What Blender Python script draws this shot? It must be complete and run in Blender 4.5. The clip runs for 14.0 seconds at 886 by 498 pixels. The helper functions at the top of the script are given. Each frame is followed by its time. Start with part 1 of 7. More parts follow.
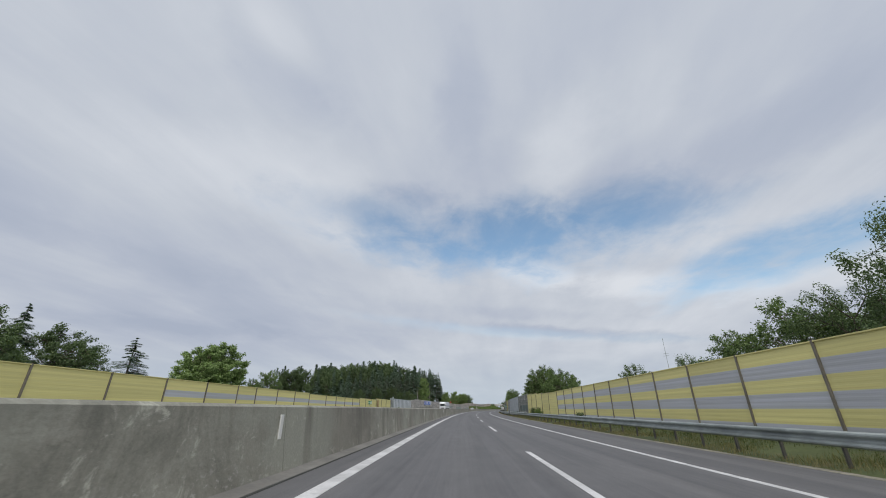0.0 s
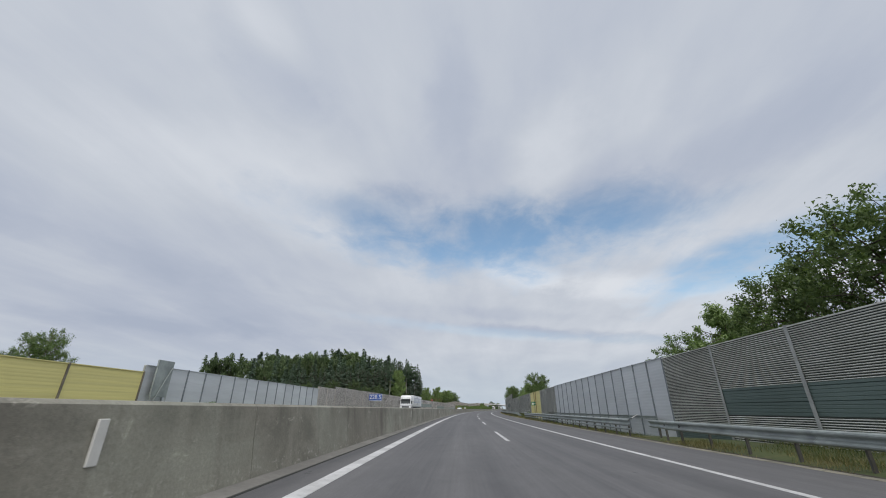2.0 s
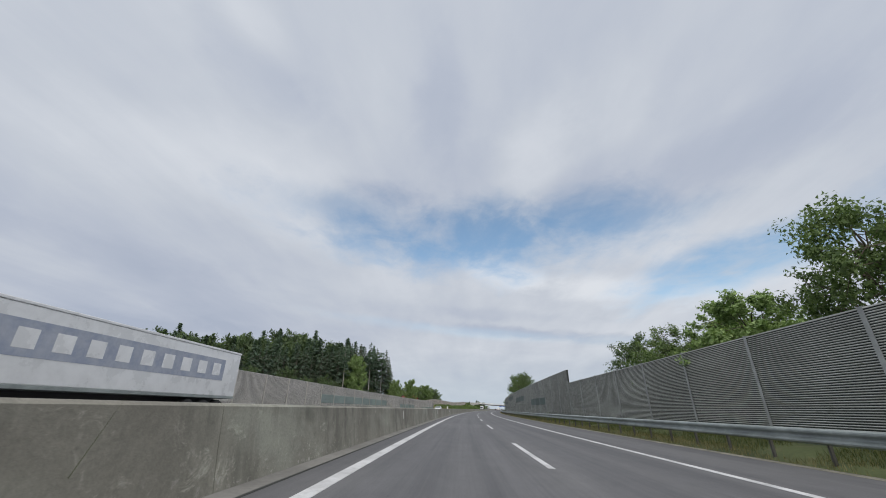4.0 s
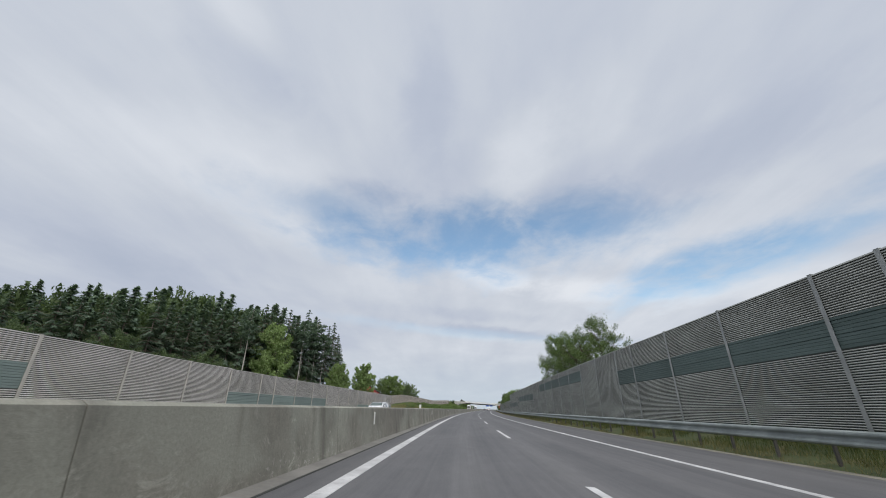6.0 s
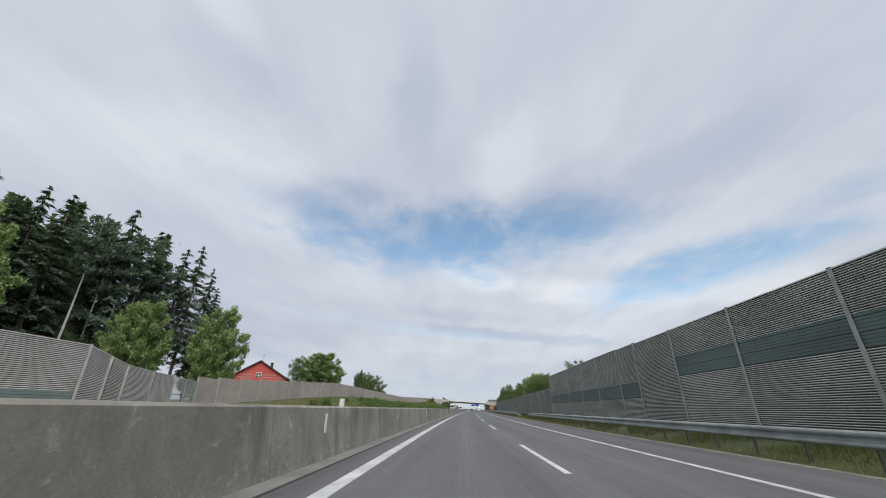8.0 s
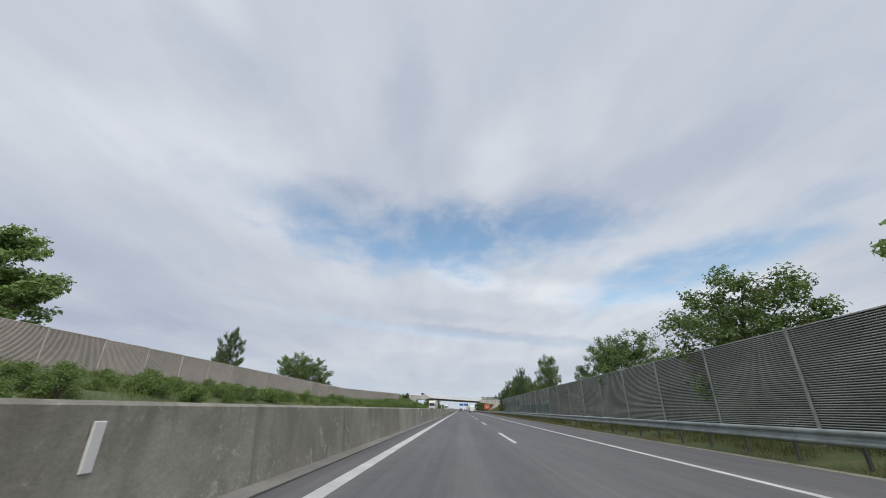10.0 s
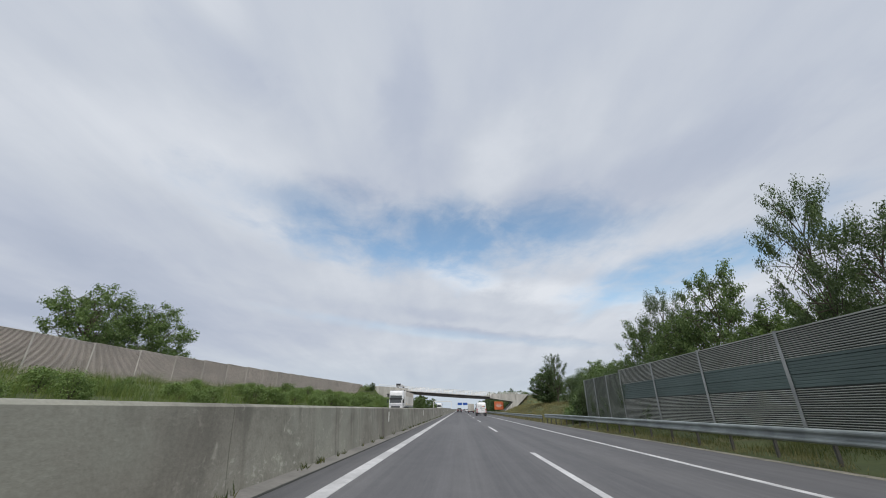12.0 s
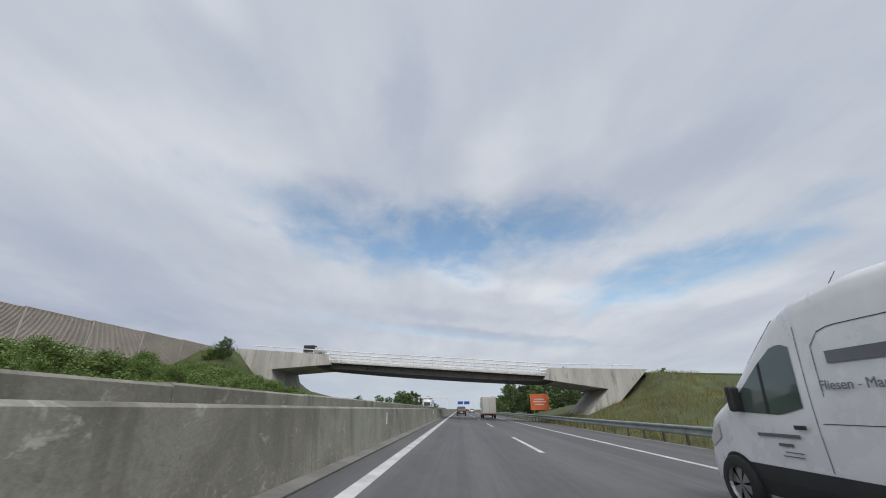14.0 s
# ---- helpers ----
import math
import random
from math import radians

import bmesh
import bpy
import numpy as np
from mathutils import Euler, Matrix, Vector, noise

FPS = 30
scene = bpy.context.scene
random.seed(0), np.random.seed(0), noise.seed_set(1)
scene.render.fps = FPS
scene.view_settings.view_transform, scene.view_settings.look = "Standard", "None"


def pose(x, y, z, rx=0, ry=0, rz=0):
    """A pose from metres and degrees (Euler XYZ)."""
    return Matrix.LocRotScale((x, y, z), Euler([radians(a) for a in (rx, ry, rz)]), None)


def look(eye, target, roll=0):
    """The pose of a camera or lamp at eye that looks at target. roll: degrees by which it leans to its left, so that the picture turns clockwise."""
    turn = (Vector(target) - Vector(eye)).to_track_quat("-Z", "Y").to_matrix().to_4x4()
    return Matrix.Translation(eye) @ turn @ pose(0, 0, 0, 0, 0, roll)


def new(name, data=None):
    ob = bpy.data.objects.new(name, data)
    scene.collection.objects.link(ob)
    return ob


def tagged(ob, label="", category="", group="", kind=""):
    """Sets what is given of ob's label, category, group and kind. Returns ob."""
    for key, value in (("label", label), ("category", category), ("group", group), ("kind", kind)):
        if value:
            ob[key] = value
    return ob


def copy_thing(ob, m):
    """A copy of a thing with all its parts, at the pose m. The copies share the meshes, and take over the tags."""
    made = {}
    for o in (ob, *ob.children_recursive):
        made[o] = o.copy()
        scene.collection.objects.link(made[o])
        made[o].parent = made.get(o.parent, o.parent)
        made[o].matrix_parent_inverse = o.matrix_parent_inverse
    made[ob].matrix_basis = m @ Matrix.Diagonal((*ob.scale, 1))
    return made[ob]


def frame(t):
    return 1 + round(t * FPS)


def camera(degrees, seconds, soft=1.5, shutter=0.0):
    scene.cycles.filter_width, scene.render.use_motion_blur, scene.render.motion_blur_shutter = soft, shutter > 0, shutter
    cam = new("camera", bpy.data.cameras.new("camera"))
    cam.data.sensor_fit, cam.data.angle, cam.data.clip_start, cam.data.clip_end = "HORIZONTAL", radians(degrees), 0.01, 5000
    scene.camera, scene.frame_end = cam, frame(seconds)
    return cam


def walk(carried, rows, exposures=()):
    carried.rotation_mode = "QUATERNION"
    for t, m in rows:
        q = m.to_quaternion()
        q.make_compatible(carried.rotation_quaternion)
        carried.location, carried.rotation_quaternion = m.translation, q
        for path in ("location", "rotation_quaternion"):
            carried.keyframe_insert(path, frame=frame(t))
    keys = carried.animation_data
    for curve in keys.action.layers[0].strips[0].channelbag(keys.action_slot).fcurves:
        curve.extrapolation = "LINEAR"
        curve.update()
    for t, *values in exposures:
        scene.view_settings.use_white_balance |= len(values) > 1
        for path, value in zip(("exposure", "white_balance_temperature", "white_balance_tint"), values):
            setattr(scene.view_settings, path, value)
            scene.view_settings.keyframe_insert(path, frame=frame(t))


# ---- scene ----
# The road as a line: heading (radians, clockwise) integrated from a smooth curvature along its length s.
S_KNOT = [-300, 0, 55, 108, 200, 295, 340, 385, 425, 520, 3200]
K_KNOT = [4.0e-4, 4.0e-4, 5.3e-4, 5.7e-4, 5.4e-4, 5.5e-4, 4.0e-4, 1.0e-4, 0, 0, 0]
S_GRID = np.arange(-300.0, 3201.0, 1.0)
HEADING = np.cumsum(np.interp(S_GRID, S_KNOT, K_KNOT))
HEADING -= np.interp(0.0, S_GRID, HEADING)
ROAD_X, ROAD_Y = np.cumsum(np.sin(HEADING)), np.cumsum(np.cos(HEADING))
ROAD_X -= np.interp(0.0, S_GRID, ROAD_X)
ROAD_Y -= np.interp(0.0, S_GRID, ROAD_Y)
BANK = 0.042


def heading(s):
    return float(np.interp(s, S_GRID, HEADING))


def bank(s):
    return BANK


def road_z(s, d):
    """Height of the banked carriageways; the bank ends beyond the outer verges."""
    return -bank(s) * max(-17.0, min(15.0, d))


def at(s, d, z=0.0):
    """World place s metres along the road, d metres to the right of the reference line, z above datum."""
    a = heading(s)
    return Vector((float(np.interp(s, S_GRID, ROAD_X)) + d * math.cos(a), float(np.interp(s, S_GRID, ROAD_Y)) - d * math.sin(a), z))


def on(s, d, z=0.0):
    return at(s, d, road_z(s, d) + z)


def stand(s, d, z=0.0, turn=0.0):
    """Upright pose at (s, d), y ahead along the road, z above the road surface there."""
    p = on(s, d, z)
    return pose(p.x, p.y, p.z, 0, 0, -math.degrees(heading(s)) + turn)


# camera: seconds, s, d, yaw left of the road, pitch, roll
WALK = [
    (0.0, -0.4, 0.0, 2.3, 23.1, 0.0), (0.5, 17.6, 0.1, 2.3, 23.1, 0.0), (1.0, 35.7, 0.12, 2.3, 23.1, 0.0), (1.5, 53.9, 0.12, 2.3, 23.1, 0.0),
    (2.0, 72.3, 0.13, 2.3, 23.1, 0.0), (2.5, 90.7, 0.15, 2.3, 23.1, 0.0), (3.0, 109.0, 0.13, 2.3, 23.1, 0.0), (4.25, 155.0, 0.05, 2.3, 23.1, 0.0),
    (5.5, 200.7, 0.0, 2.3, 23.1, 0.0), (6.0, 219.2, -0.1, 2.3, 23.1, 0.0), (6.5, 238.4, -0.15, 2.3, 23.1, 0.0), (7.0, 256.8, -0.16, 2.3, 23.1, 0.0),
    (7.5, 275.8, -0.16, 2.3, 23.1, 0.0), (8.0, 294.3, -0.12, 2.3, 23.1, 0.0), (8.5, 313.0, -0.08, 2.3, 23.1, 0.0), (9.75, 360.0, -0.08, 2.3, 23.1, 0.0),
    (11.0, 407.3, -0.08, 2.3, 23.1, 0.0), (11.5, 426.0, -0.1, 2.3, 23.1, 0.0), (12.0, 445.3, -0.12, 2.3, 23.1, 0.0), (12.5, 464.2, -0.16, 2.3, 23.1, 0.0),
    (13.0, 483.2, -0.25, 2.3, 23.1, 0.0), (13.5, 502.4, -0.36, 2.3, 23.1, 0.0), (14.0, 521.5, -0.42, 2.3, 23.1, 0.0),
]
EYE = 1.0


def eye_pose(s, d, yaw, pitch, roll):
    p = on(s, d, EYE)
    return pose(p.x, p.y, p.z, 90 + pitch, roll, yaw - math.degrees(heading(s)))


cam = camera(99.4, 14.0, soft=1.0, shutter=0.012)
walk(cam, [(t, eye_pose(*rest)) for t, *rest in WALK], [(0.0, -0.02), (3.0, 0.0), (5.5, 0.06), (7.5, 0.15), (8.5, 0.13), (11.0, 0.08), (13.0, 0.05), (14.0, 0.0)])

# ---- world, sun ----
class Net:
    """Short hand for building a node tree."""

    def __init__(self, tree):
        self.t = tree

    def add(self, kind, **props):
        n = self.t.nodes.new(kind)
        for k, v in props.items():
            setattr(n, k, v)
        return n

    def put(self, socket, v):
        if isinstance(v, bpy.types.NodeSocket):
            self.t.links.new(v, socket)
        elif v is not None:
            socket.default_value = v

    def math(self, op, a, b=None, c=None, clamp=False):
        n = self.add("ShaderNodeMath", operation=op, use_clamp=clamp)
        for i, v in enumerate((a, b, c)):
            self.put(n.inputs[i], v)
        return n.outputs[0]

    def vec(self, op, a, b=None):
        n = self.add("ShaderNodeVectorMath", operation=op)
        self.put(n.inputs[0], a)
        self.put(n.inputs[1], b)
        return n.outputs[0]

    def xyz(self, x, y, z):
        n = self.add("ShaderNodeCombineXYZ")
        for i, v in enumerate((x, y, z)):
            self.put(n.inputs[i], v)
        return n.outputs[0]

    def split(self, v):
        n = self.add("ShaderNodeSeparateXYZ")
        self.put(n.inputs[0], v)
        return n.outputs

    def noise(self, v, scale, detail=4.0, rough=0.55, distort=0.0):
        n = self.add("ShaderNodeTexNoise")
        self.put(n.inputs["Vector"], v)
        n.inputs["Scale"].default_value, n.inputs["Detail"].default_value = scale, detail
        n.inputs["Roughness"].default_value, n.inputs["Distortion"].default_value = rough, distort
        return n.outputs["Fac"]

    def step(self, v, lo, hi, a=0.0, b=1.0):
        n = self.add("ShaderNodeMapRange", interpolation_type="SMOOTHSTEP")
        for i, x in enumerate((v, lo, hi, a, b)):
            self.put(n.inputs[i], x)
        return n.outputs[0]

    def mix(self, f, a, b, blend="MIX"):
        n = self.add("ShaderNodeMix", data_type="RGBA", blend_type=blend)
        self.put(n.inputs[0], f)
        for i, v in ((6, a), (7, b)):
            self.put(n.inputs[i], v if isinstance(v, bpy.types.NodeSocket) else (*v, 1))
        return n.outputs[2]

    def ramp(self, f, stops):
        n = self.add("ShaderNodeValToRGB")
        el = n.color_ramp.elements
        while len(el) < len(stops):
            el.new(0.5)
        for e, (p, c) in zip(el, stops):
            e.position, e.color = p, (*c, 1)
        self.put(n.inputs[0], f)
        return n.outputs[0]


SUN_EL, SUN_AZ = 50.0, 178.0  # degrees; azimuth clockwise from the road's first heading

world = bpy.data.worlds.new("sky")
scene.world = world
world.use_nodes = True
w = Net(world.node_tree)
bg = world.node_tree.nodes["Background"]
sky = w.add("ShaderNodeTexSky", sky_type="NISHITA", sun_disc=False)
sky.sun_elevation, sky.sun_rotation = radians(SUN_EL), radians(SUN_AZ)
sky.air_density, sky.dust_density, sky.ozone_density = 1.0, 1.2, 1.5
direction = w.add("ShaderNodeTexCoord").outputs["Generated"]
dx, dy, dz = w.split(direction)
az = w.math("MULTIPLY", w.math("ARCTAN2", dx, dy), 180 / math.pi)
el = w.math("MULTIPLY", w.math("ARCSINE", w.math("MINIMUM", w.math("MAXIMUM", dz, -1.0), 1.0)), 180 / math.pi)
depth = w.math("ADD", w.math("MAXIMUM", dz, 0.0), 0.13)
sheet = w.xyz(w.math("DIVIDE", dx, depth), w.math("DIVIDE", dy, depth), 0.0)
warp = w.noise(w.vec("MULTIPLY", sheet, (1.5, 1.2, 1.0)), 1.0, 6.0, 0.62)
turned = w.add("ShaderNodeVectorRotate", rotation_type="Z_AXIS")
w.put(turned.inputs["Vector"], sheet)
turned.inputs["Angle"].default_value = radians(8)
turned = turned.outputs[0]
fibre = w.noise(w.vec("ADD", w.vec("MULTIPLY", turned, (1.7, 0.42, 1.0)), (8.3, 2.0, 0.0)), 1.0, 6.0, 0.56, 0.45)
streaks = w.noise(w.vec("ADD", w.vec("MULTIPLY", turned, (5.2, 0.9, 1.0)), (2.3, 5.0, 0.0)), 1.0, 5.0, 0.55, 0.6)
puff = w.noise(w.vec("ADD", w.vec("MULTIPLY", sheet, (0.75, 0.62, 1.0)), (3.7, 1.9, 0.0)), 1.0, 5.0, 0.52, 0.3)
fine = w.noise(w.vec("MULTIPLY", sheet, (3.6, 2.8, 1.0)), 1.0, 6.0, 0.6, 0.5)


def lobe(a, e, ra, re, lean=0.0, rag=1.0):
    """A soft cloud shape round azimuth a, elevation e, with ragged edges; 1 in the middle, 0 outside."""
    u = w.math("DIVIDE", w.math("SUBTRACT", az, a), ra)
    v = w.math("DIVIDE", w.math("SUBTRACT", w.math("SUBTRACT", el, e), w.math("MULTIPLY", w.math("SUBTRACT", az, a), lean)), re)
    r = w.math("SQRT", w.math("ADD", w.math("MULTIPLY", u, u), w.math("MULTIPLY", v, v)))
    r = w.math("ADD", r, w.math("MULTIPLY", w.math("SUBTRACT", warp, 0.5), 2.2 * rag))
    r = w.math("ADD", r, w.math("MULTIPLY", w.math("SUBTRACT", fine, 0.5), 1.1 * rag))
    return w.step(r, 1.25, 0.15)


light = w.math("ADD", w.math("MULTIPLY", fibre, 0.42), w.math("MULTIPLY", puff, 0.58))
light = w.math("ADD", light, w.math("MULTIPLY", w.math("SUBTRACT", fine, 0.5), 0.11))
light = w.math("ADD", light, w.math("MULTIPLY", w.math("SUBTRACT", streaks, 0.5), 0.09))
light = w.math("ADD", light, w.step(az, -45.0, 30.0, -0.03, 0.08))
for a, e, ra, re, lean, k in (
        (12, 19.2, 9, 2.4, -0.25, 0.24), (26, 15.6, 11, 2.6, -0.15, 0.24), (46, 13.6, 11, 2.4, 0.0, 0.2), (-36, 30, 20, 6, 0.05, 0.12), (-20, 24, 10, 4, -0.1, 0.12), (-36, 49, 9, 4, -0.3, 0.10),
        (20, 38, 9, 8, 0.3, 0.16), (33, 40, 9, 7, 0.3, 0.08), (50, 38, 16, 7, 0.0, 0.05),
        (1.5, 44, 6, 13, 0.0, -0.11), (-32, 43, 16, 4.5, -0.27, -0.12), (44, 29, 20, 4.5, 0.15, -0.10), (-50, 17.5, 18, 2.6, -0.05, -0.08), (15, 10.1, 15, 0.9, -0.12, -0.22), (-36, 9.4, 20, 1.1, 0.03, -0.12),
        (-8, 31, 10, 2.0, -0.1, -0.10), (10, 13.0, 16, 1.0, -0.08, -0.07), (24, 31, 10, 3, 0.3, -0.10)):
    light = w.math("ADD", light, w.math("MULTIPLY", lobe(a, e, ra, re, lean), k))
cloud = w.ramp(light, [(0.26, (0.40, 0.45, 0.555)), (0.42, (0.46, 0.505, 0.60)), (0.56, (0.545, 0.585, 0.655)), (0.80, (0.71, 0.74, 0.79))])
gap = w.math("MULTIPLY", lobe(8, 24.8, 31, 6.6, -0.06, 0.8), 1.0)
for a, e, ra, re, lean, rag, k in ((-12, 28.0, 14, 3.4, -0.05, 0.7, 0.55), (27, 24.2, 17, 3.2, -0.03, 0.6, 0.75), (43, 17.0, 16, 3.6, 0.14, 0.55, 1.0), (34, 15.2, 6, 2.0, 0.45, 0.6, 0.85), (54, 20.0, 11, 2.0, 0.2, 0.6, 0.5), (6, 10.6, 26, 0.9, -0.1, 0.5, 0.22)):
    gap = w.math("MAXIMUM", gap, w.math("MULTIPLY", lobe(a, e, ra, re, lean, rag), k))
veil = w.step(w.math("ADD", w.math("MULTIPLY", warp, 0.6), w.math("MULTIPLY", fine, 0.4)), 0.66, 0.42, 0.4, 1.0)
gap = w.math("MULTIPLY", gap, veil)
haze = w.step(el, 9.0, 0.0, 0.0, 0.75)
cloud = w.mix(haze, cloud, (0.50, 0.575, 0.65))
blue = w.mix(1.0, sky.outputs[0], (0.165, 0.172, 0.159), "MULTIPLY")
bg.inputs[1].default_value = 1.0

toward = w.add("ShaderNodeVectorMath", operation="DOT_PRODUCT")
w.put(toward.inputs[0], direction)
toward.inputs[1].default_value = (math.cos(radians(SUN_EL)) * math.sin(radians(SUN_AZ)), math.cos(radians(SUN_EL)) * math.cos(radians(SUN_AZ)), math.sin(radians(SUN_EL)))
glow = w.step(toward.outputs["Value"], 0.3, 1.0)
veiled = w.mix(w.math("MULTIPLY", glow, 1.0), (0.0, 0.0, 0.0), (0.75, 0.725, 0.69))
w.put(bg.inputs[0], w.mix(1.0, w.mix(gap, cloud, blue), veiled, "ADD"))

sun = new("sun", bpy.data.lights.new("sun", "SUN"))
sun.data.energy, sun.data.angle, sun.data.color = 1.15, radians(30), (1.0, 0.95, 0.88)
a_, e_ = radians(SUN_AZ), radians(SUN_EL)
sun.matrix_world = look((0, 0, 60), (-60 * math.sin(a_), -60 * math.cos(a_), 60 - 60 * math.tan(e_)))


# ---- materials ----
def surface(name, base, dark=None, rough=0.7, metal=0.0, scale=1.0, grain=40.0, bump=0.15, stretch=(1, 1, 1), spread=0.12, spec=0.5, grime=None, amount=0.5):
    """A painted, mineral or metal surface: base mottled towards dark at a broad scale, with fine grain and relief, shifted piece by piece."""
    m = bpy.data.materials.new(name)
    m.use_nodes = True
    k = Net(m.node_tree)
    b = m.node_tree.nodes["Principled BSDF"]
    dark = dark or tuple(c * 0.7 for c in base)
    info = k.add("ShaderNodeObjectInfo")
    co = k.vec("ADD", k.add("ShaderNodeTexCoord").outputs["Object"], k.vec("MULTIPLY", k.xyz(info.outputs["Random"], info.outputs["Random"], info.outputs["Random"]), (37.0, 91.0, 13.0)))
    big = k.noise(k.vec("MULTIPLY", co, stretch), scale, 5.0, 0.6)
    small = k.noise(co, grain, 3.0, 0.6)
    col = k.mix(k.step(big, 0.34, 0.68), dark, base)
    if grime:
        spots = k.noise(k.vec("MULTIPLY", co, stretch), scale * 3.3, 6.0, 0.65, 0.4)
        col = k.mix(k.step(spots, 0.52, 0.72, 0.0, amount), col, grime)
    val = k.math("ADD", 1.0 - spread, k.math("MULTIPLY", small, 2 * spread))
    val = k.math("MULTIPLY", val, k.math("ADD", 0.94, k.math("MULTIPLY", info.outputs["Random"], 0.12)))
    col = k.mix(1.0, col, k.xyz(val, val, val), "MULTIPLY")
    k.put(b.inputs["Base Color"], col)
    b.inputs["Metallic"].default_value = metal
    b.inputs["Specular IOR Level"].default_value = spec
    k.put(b.inputs["Roughness"], k.math("ADD", rough - 0.08, k.math("MULTIPLY", big, 0.16)))
    if bump:
        n = k.add("ShaderNodeBump")
        n.inputs["Strength"].default_value, n.inputs["Distance"].default_value = bump, 0.01
        k.put(n.inputs["Height"], small)
        k.put(b.inputs["Normal"], n.outputs[0])
    return m


def road_surface(name, base, dark, light, track):
    """Asphalt laid in long strips: fine stone grain, patches, polished wheel tracks and lengthways streaks; reads the (d, s) map."""
    m = bpy.data.materials.new(name)
    m.use_nodes = True
    k = Net(m.node_tree)
    b = m.node_tree.nodes["Principled BSDF"]
    uv = k.add("ShaderNodeUVMap", uv_map="way").outputs[0]
    d, s, _ = k.split(uv)
    co = k.xyz(d, s, 0.0)
    streak = k.noise(k.vec("MULTIPLY", co, (1.6, 0.02, 1.0)), 1.0, 5.0, 0.6)
    rut = k.noise(k.vec("MULTIPLY", co, (11.0, 0.11, 1.0)), 1.0, 6.0, 0.7)
    blot = k.noise(k.vec("MULTIPLY", co, (3.0, 1.3, 1.0)), 1.0, 5.0, 0.65, 0.4)
    patch = k.noise(k.vec("MULTIPLY", co, (0.35, 0.09, 1.0)), 1.0, 5.0, 0.6, 0.3)
    stone = k.noise(co, 38.0, 3.0, 0.7)
    col = k.mix(k.step(streak, 0.3, 0.7), dark, base)
    col = k.mix(k.step(patch, 0.45, 0.75, 0.0, 0.5), col, light)
    wave = k.math("COSINE", k.math("MULTIPLY", k.math("SUBTRACT", d, track), 2 * math.pi / 1.8))
    col = k.mix(k.step(wave, 0.1, 1.0, 0.0, 0.28), col, light)
    v = k.math("ADD", 0.70, k.math("MULTIPLY", stone, 0.60))
    v = k.math("MULTIPLY", v, k.math("ADD", 0.72, k.math("MULTIPLY", rut, 0.56)))
    v = k.math("MULTIPLY", v, k.math("ADD", 0.80, k.math("MULTIPLY", blot, 0.40)))
    v = k.math("MULTIPLY", v, k.step(k.noise(k.vec("MULTIPLY", co, (2.2, 1.1, 1.0)), 1.7, 3.0, 0.6), 0.70, 0.76, 1.0, 0.6))
    k.put(b.inputs["Base Color"], k.mix(1.0, col, k.xyz(v, v, v), "MULTIPLY"))
    b.inputs["Roughness"].default_value = 0.78
    b.inputs["Specular IOR Level"].default_value = 0.35
    n = k.add("ShaderNodeBump")
    n.inputs["Strength"].default_value, n.inputs["Distance"].default_value = 0.35, 0.006
    k.put(n.inputs["Height"], stone)
    k.put(b.inputs["Normal"], n.outputs[0])
    return m


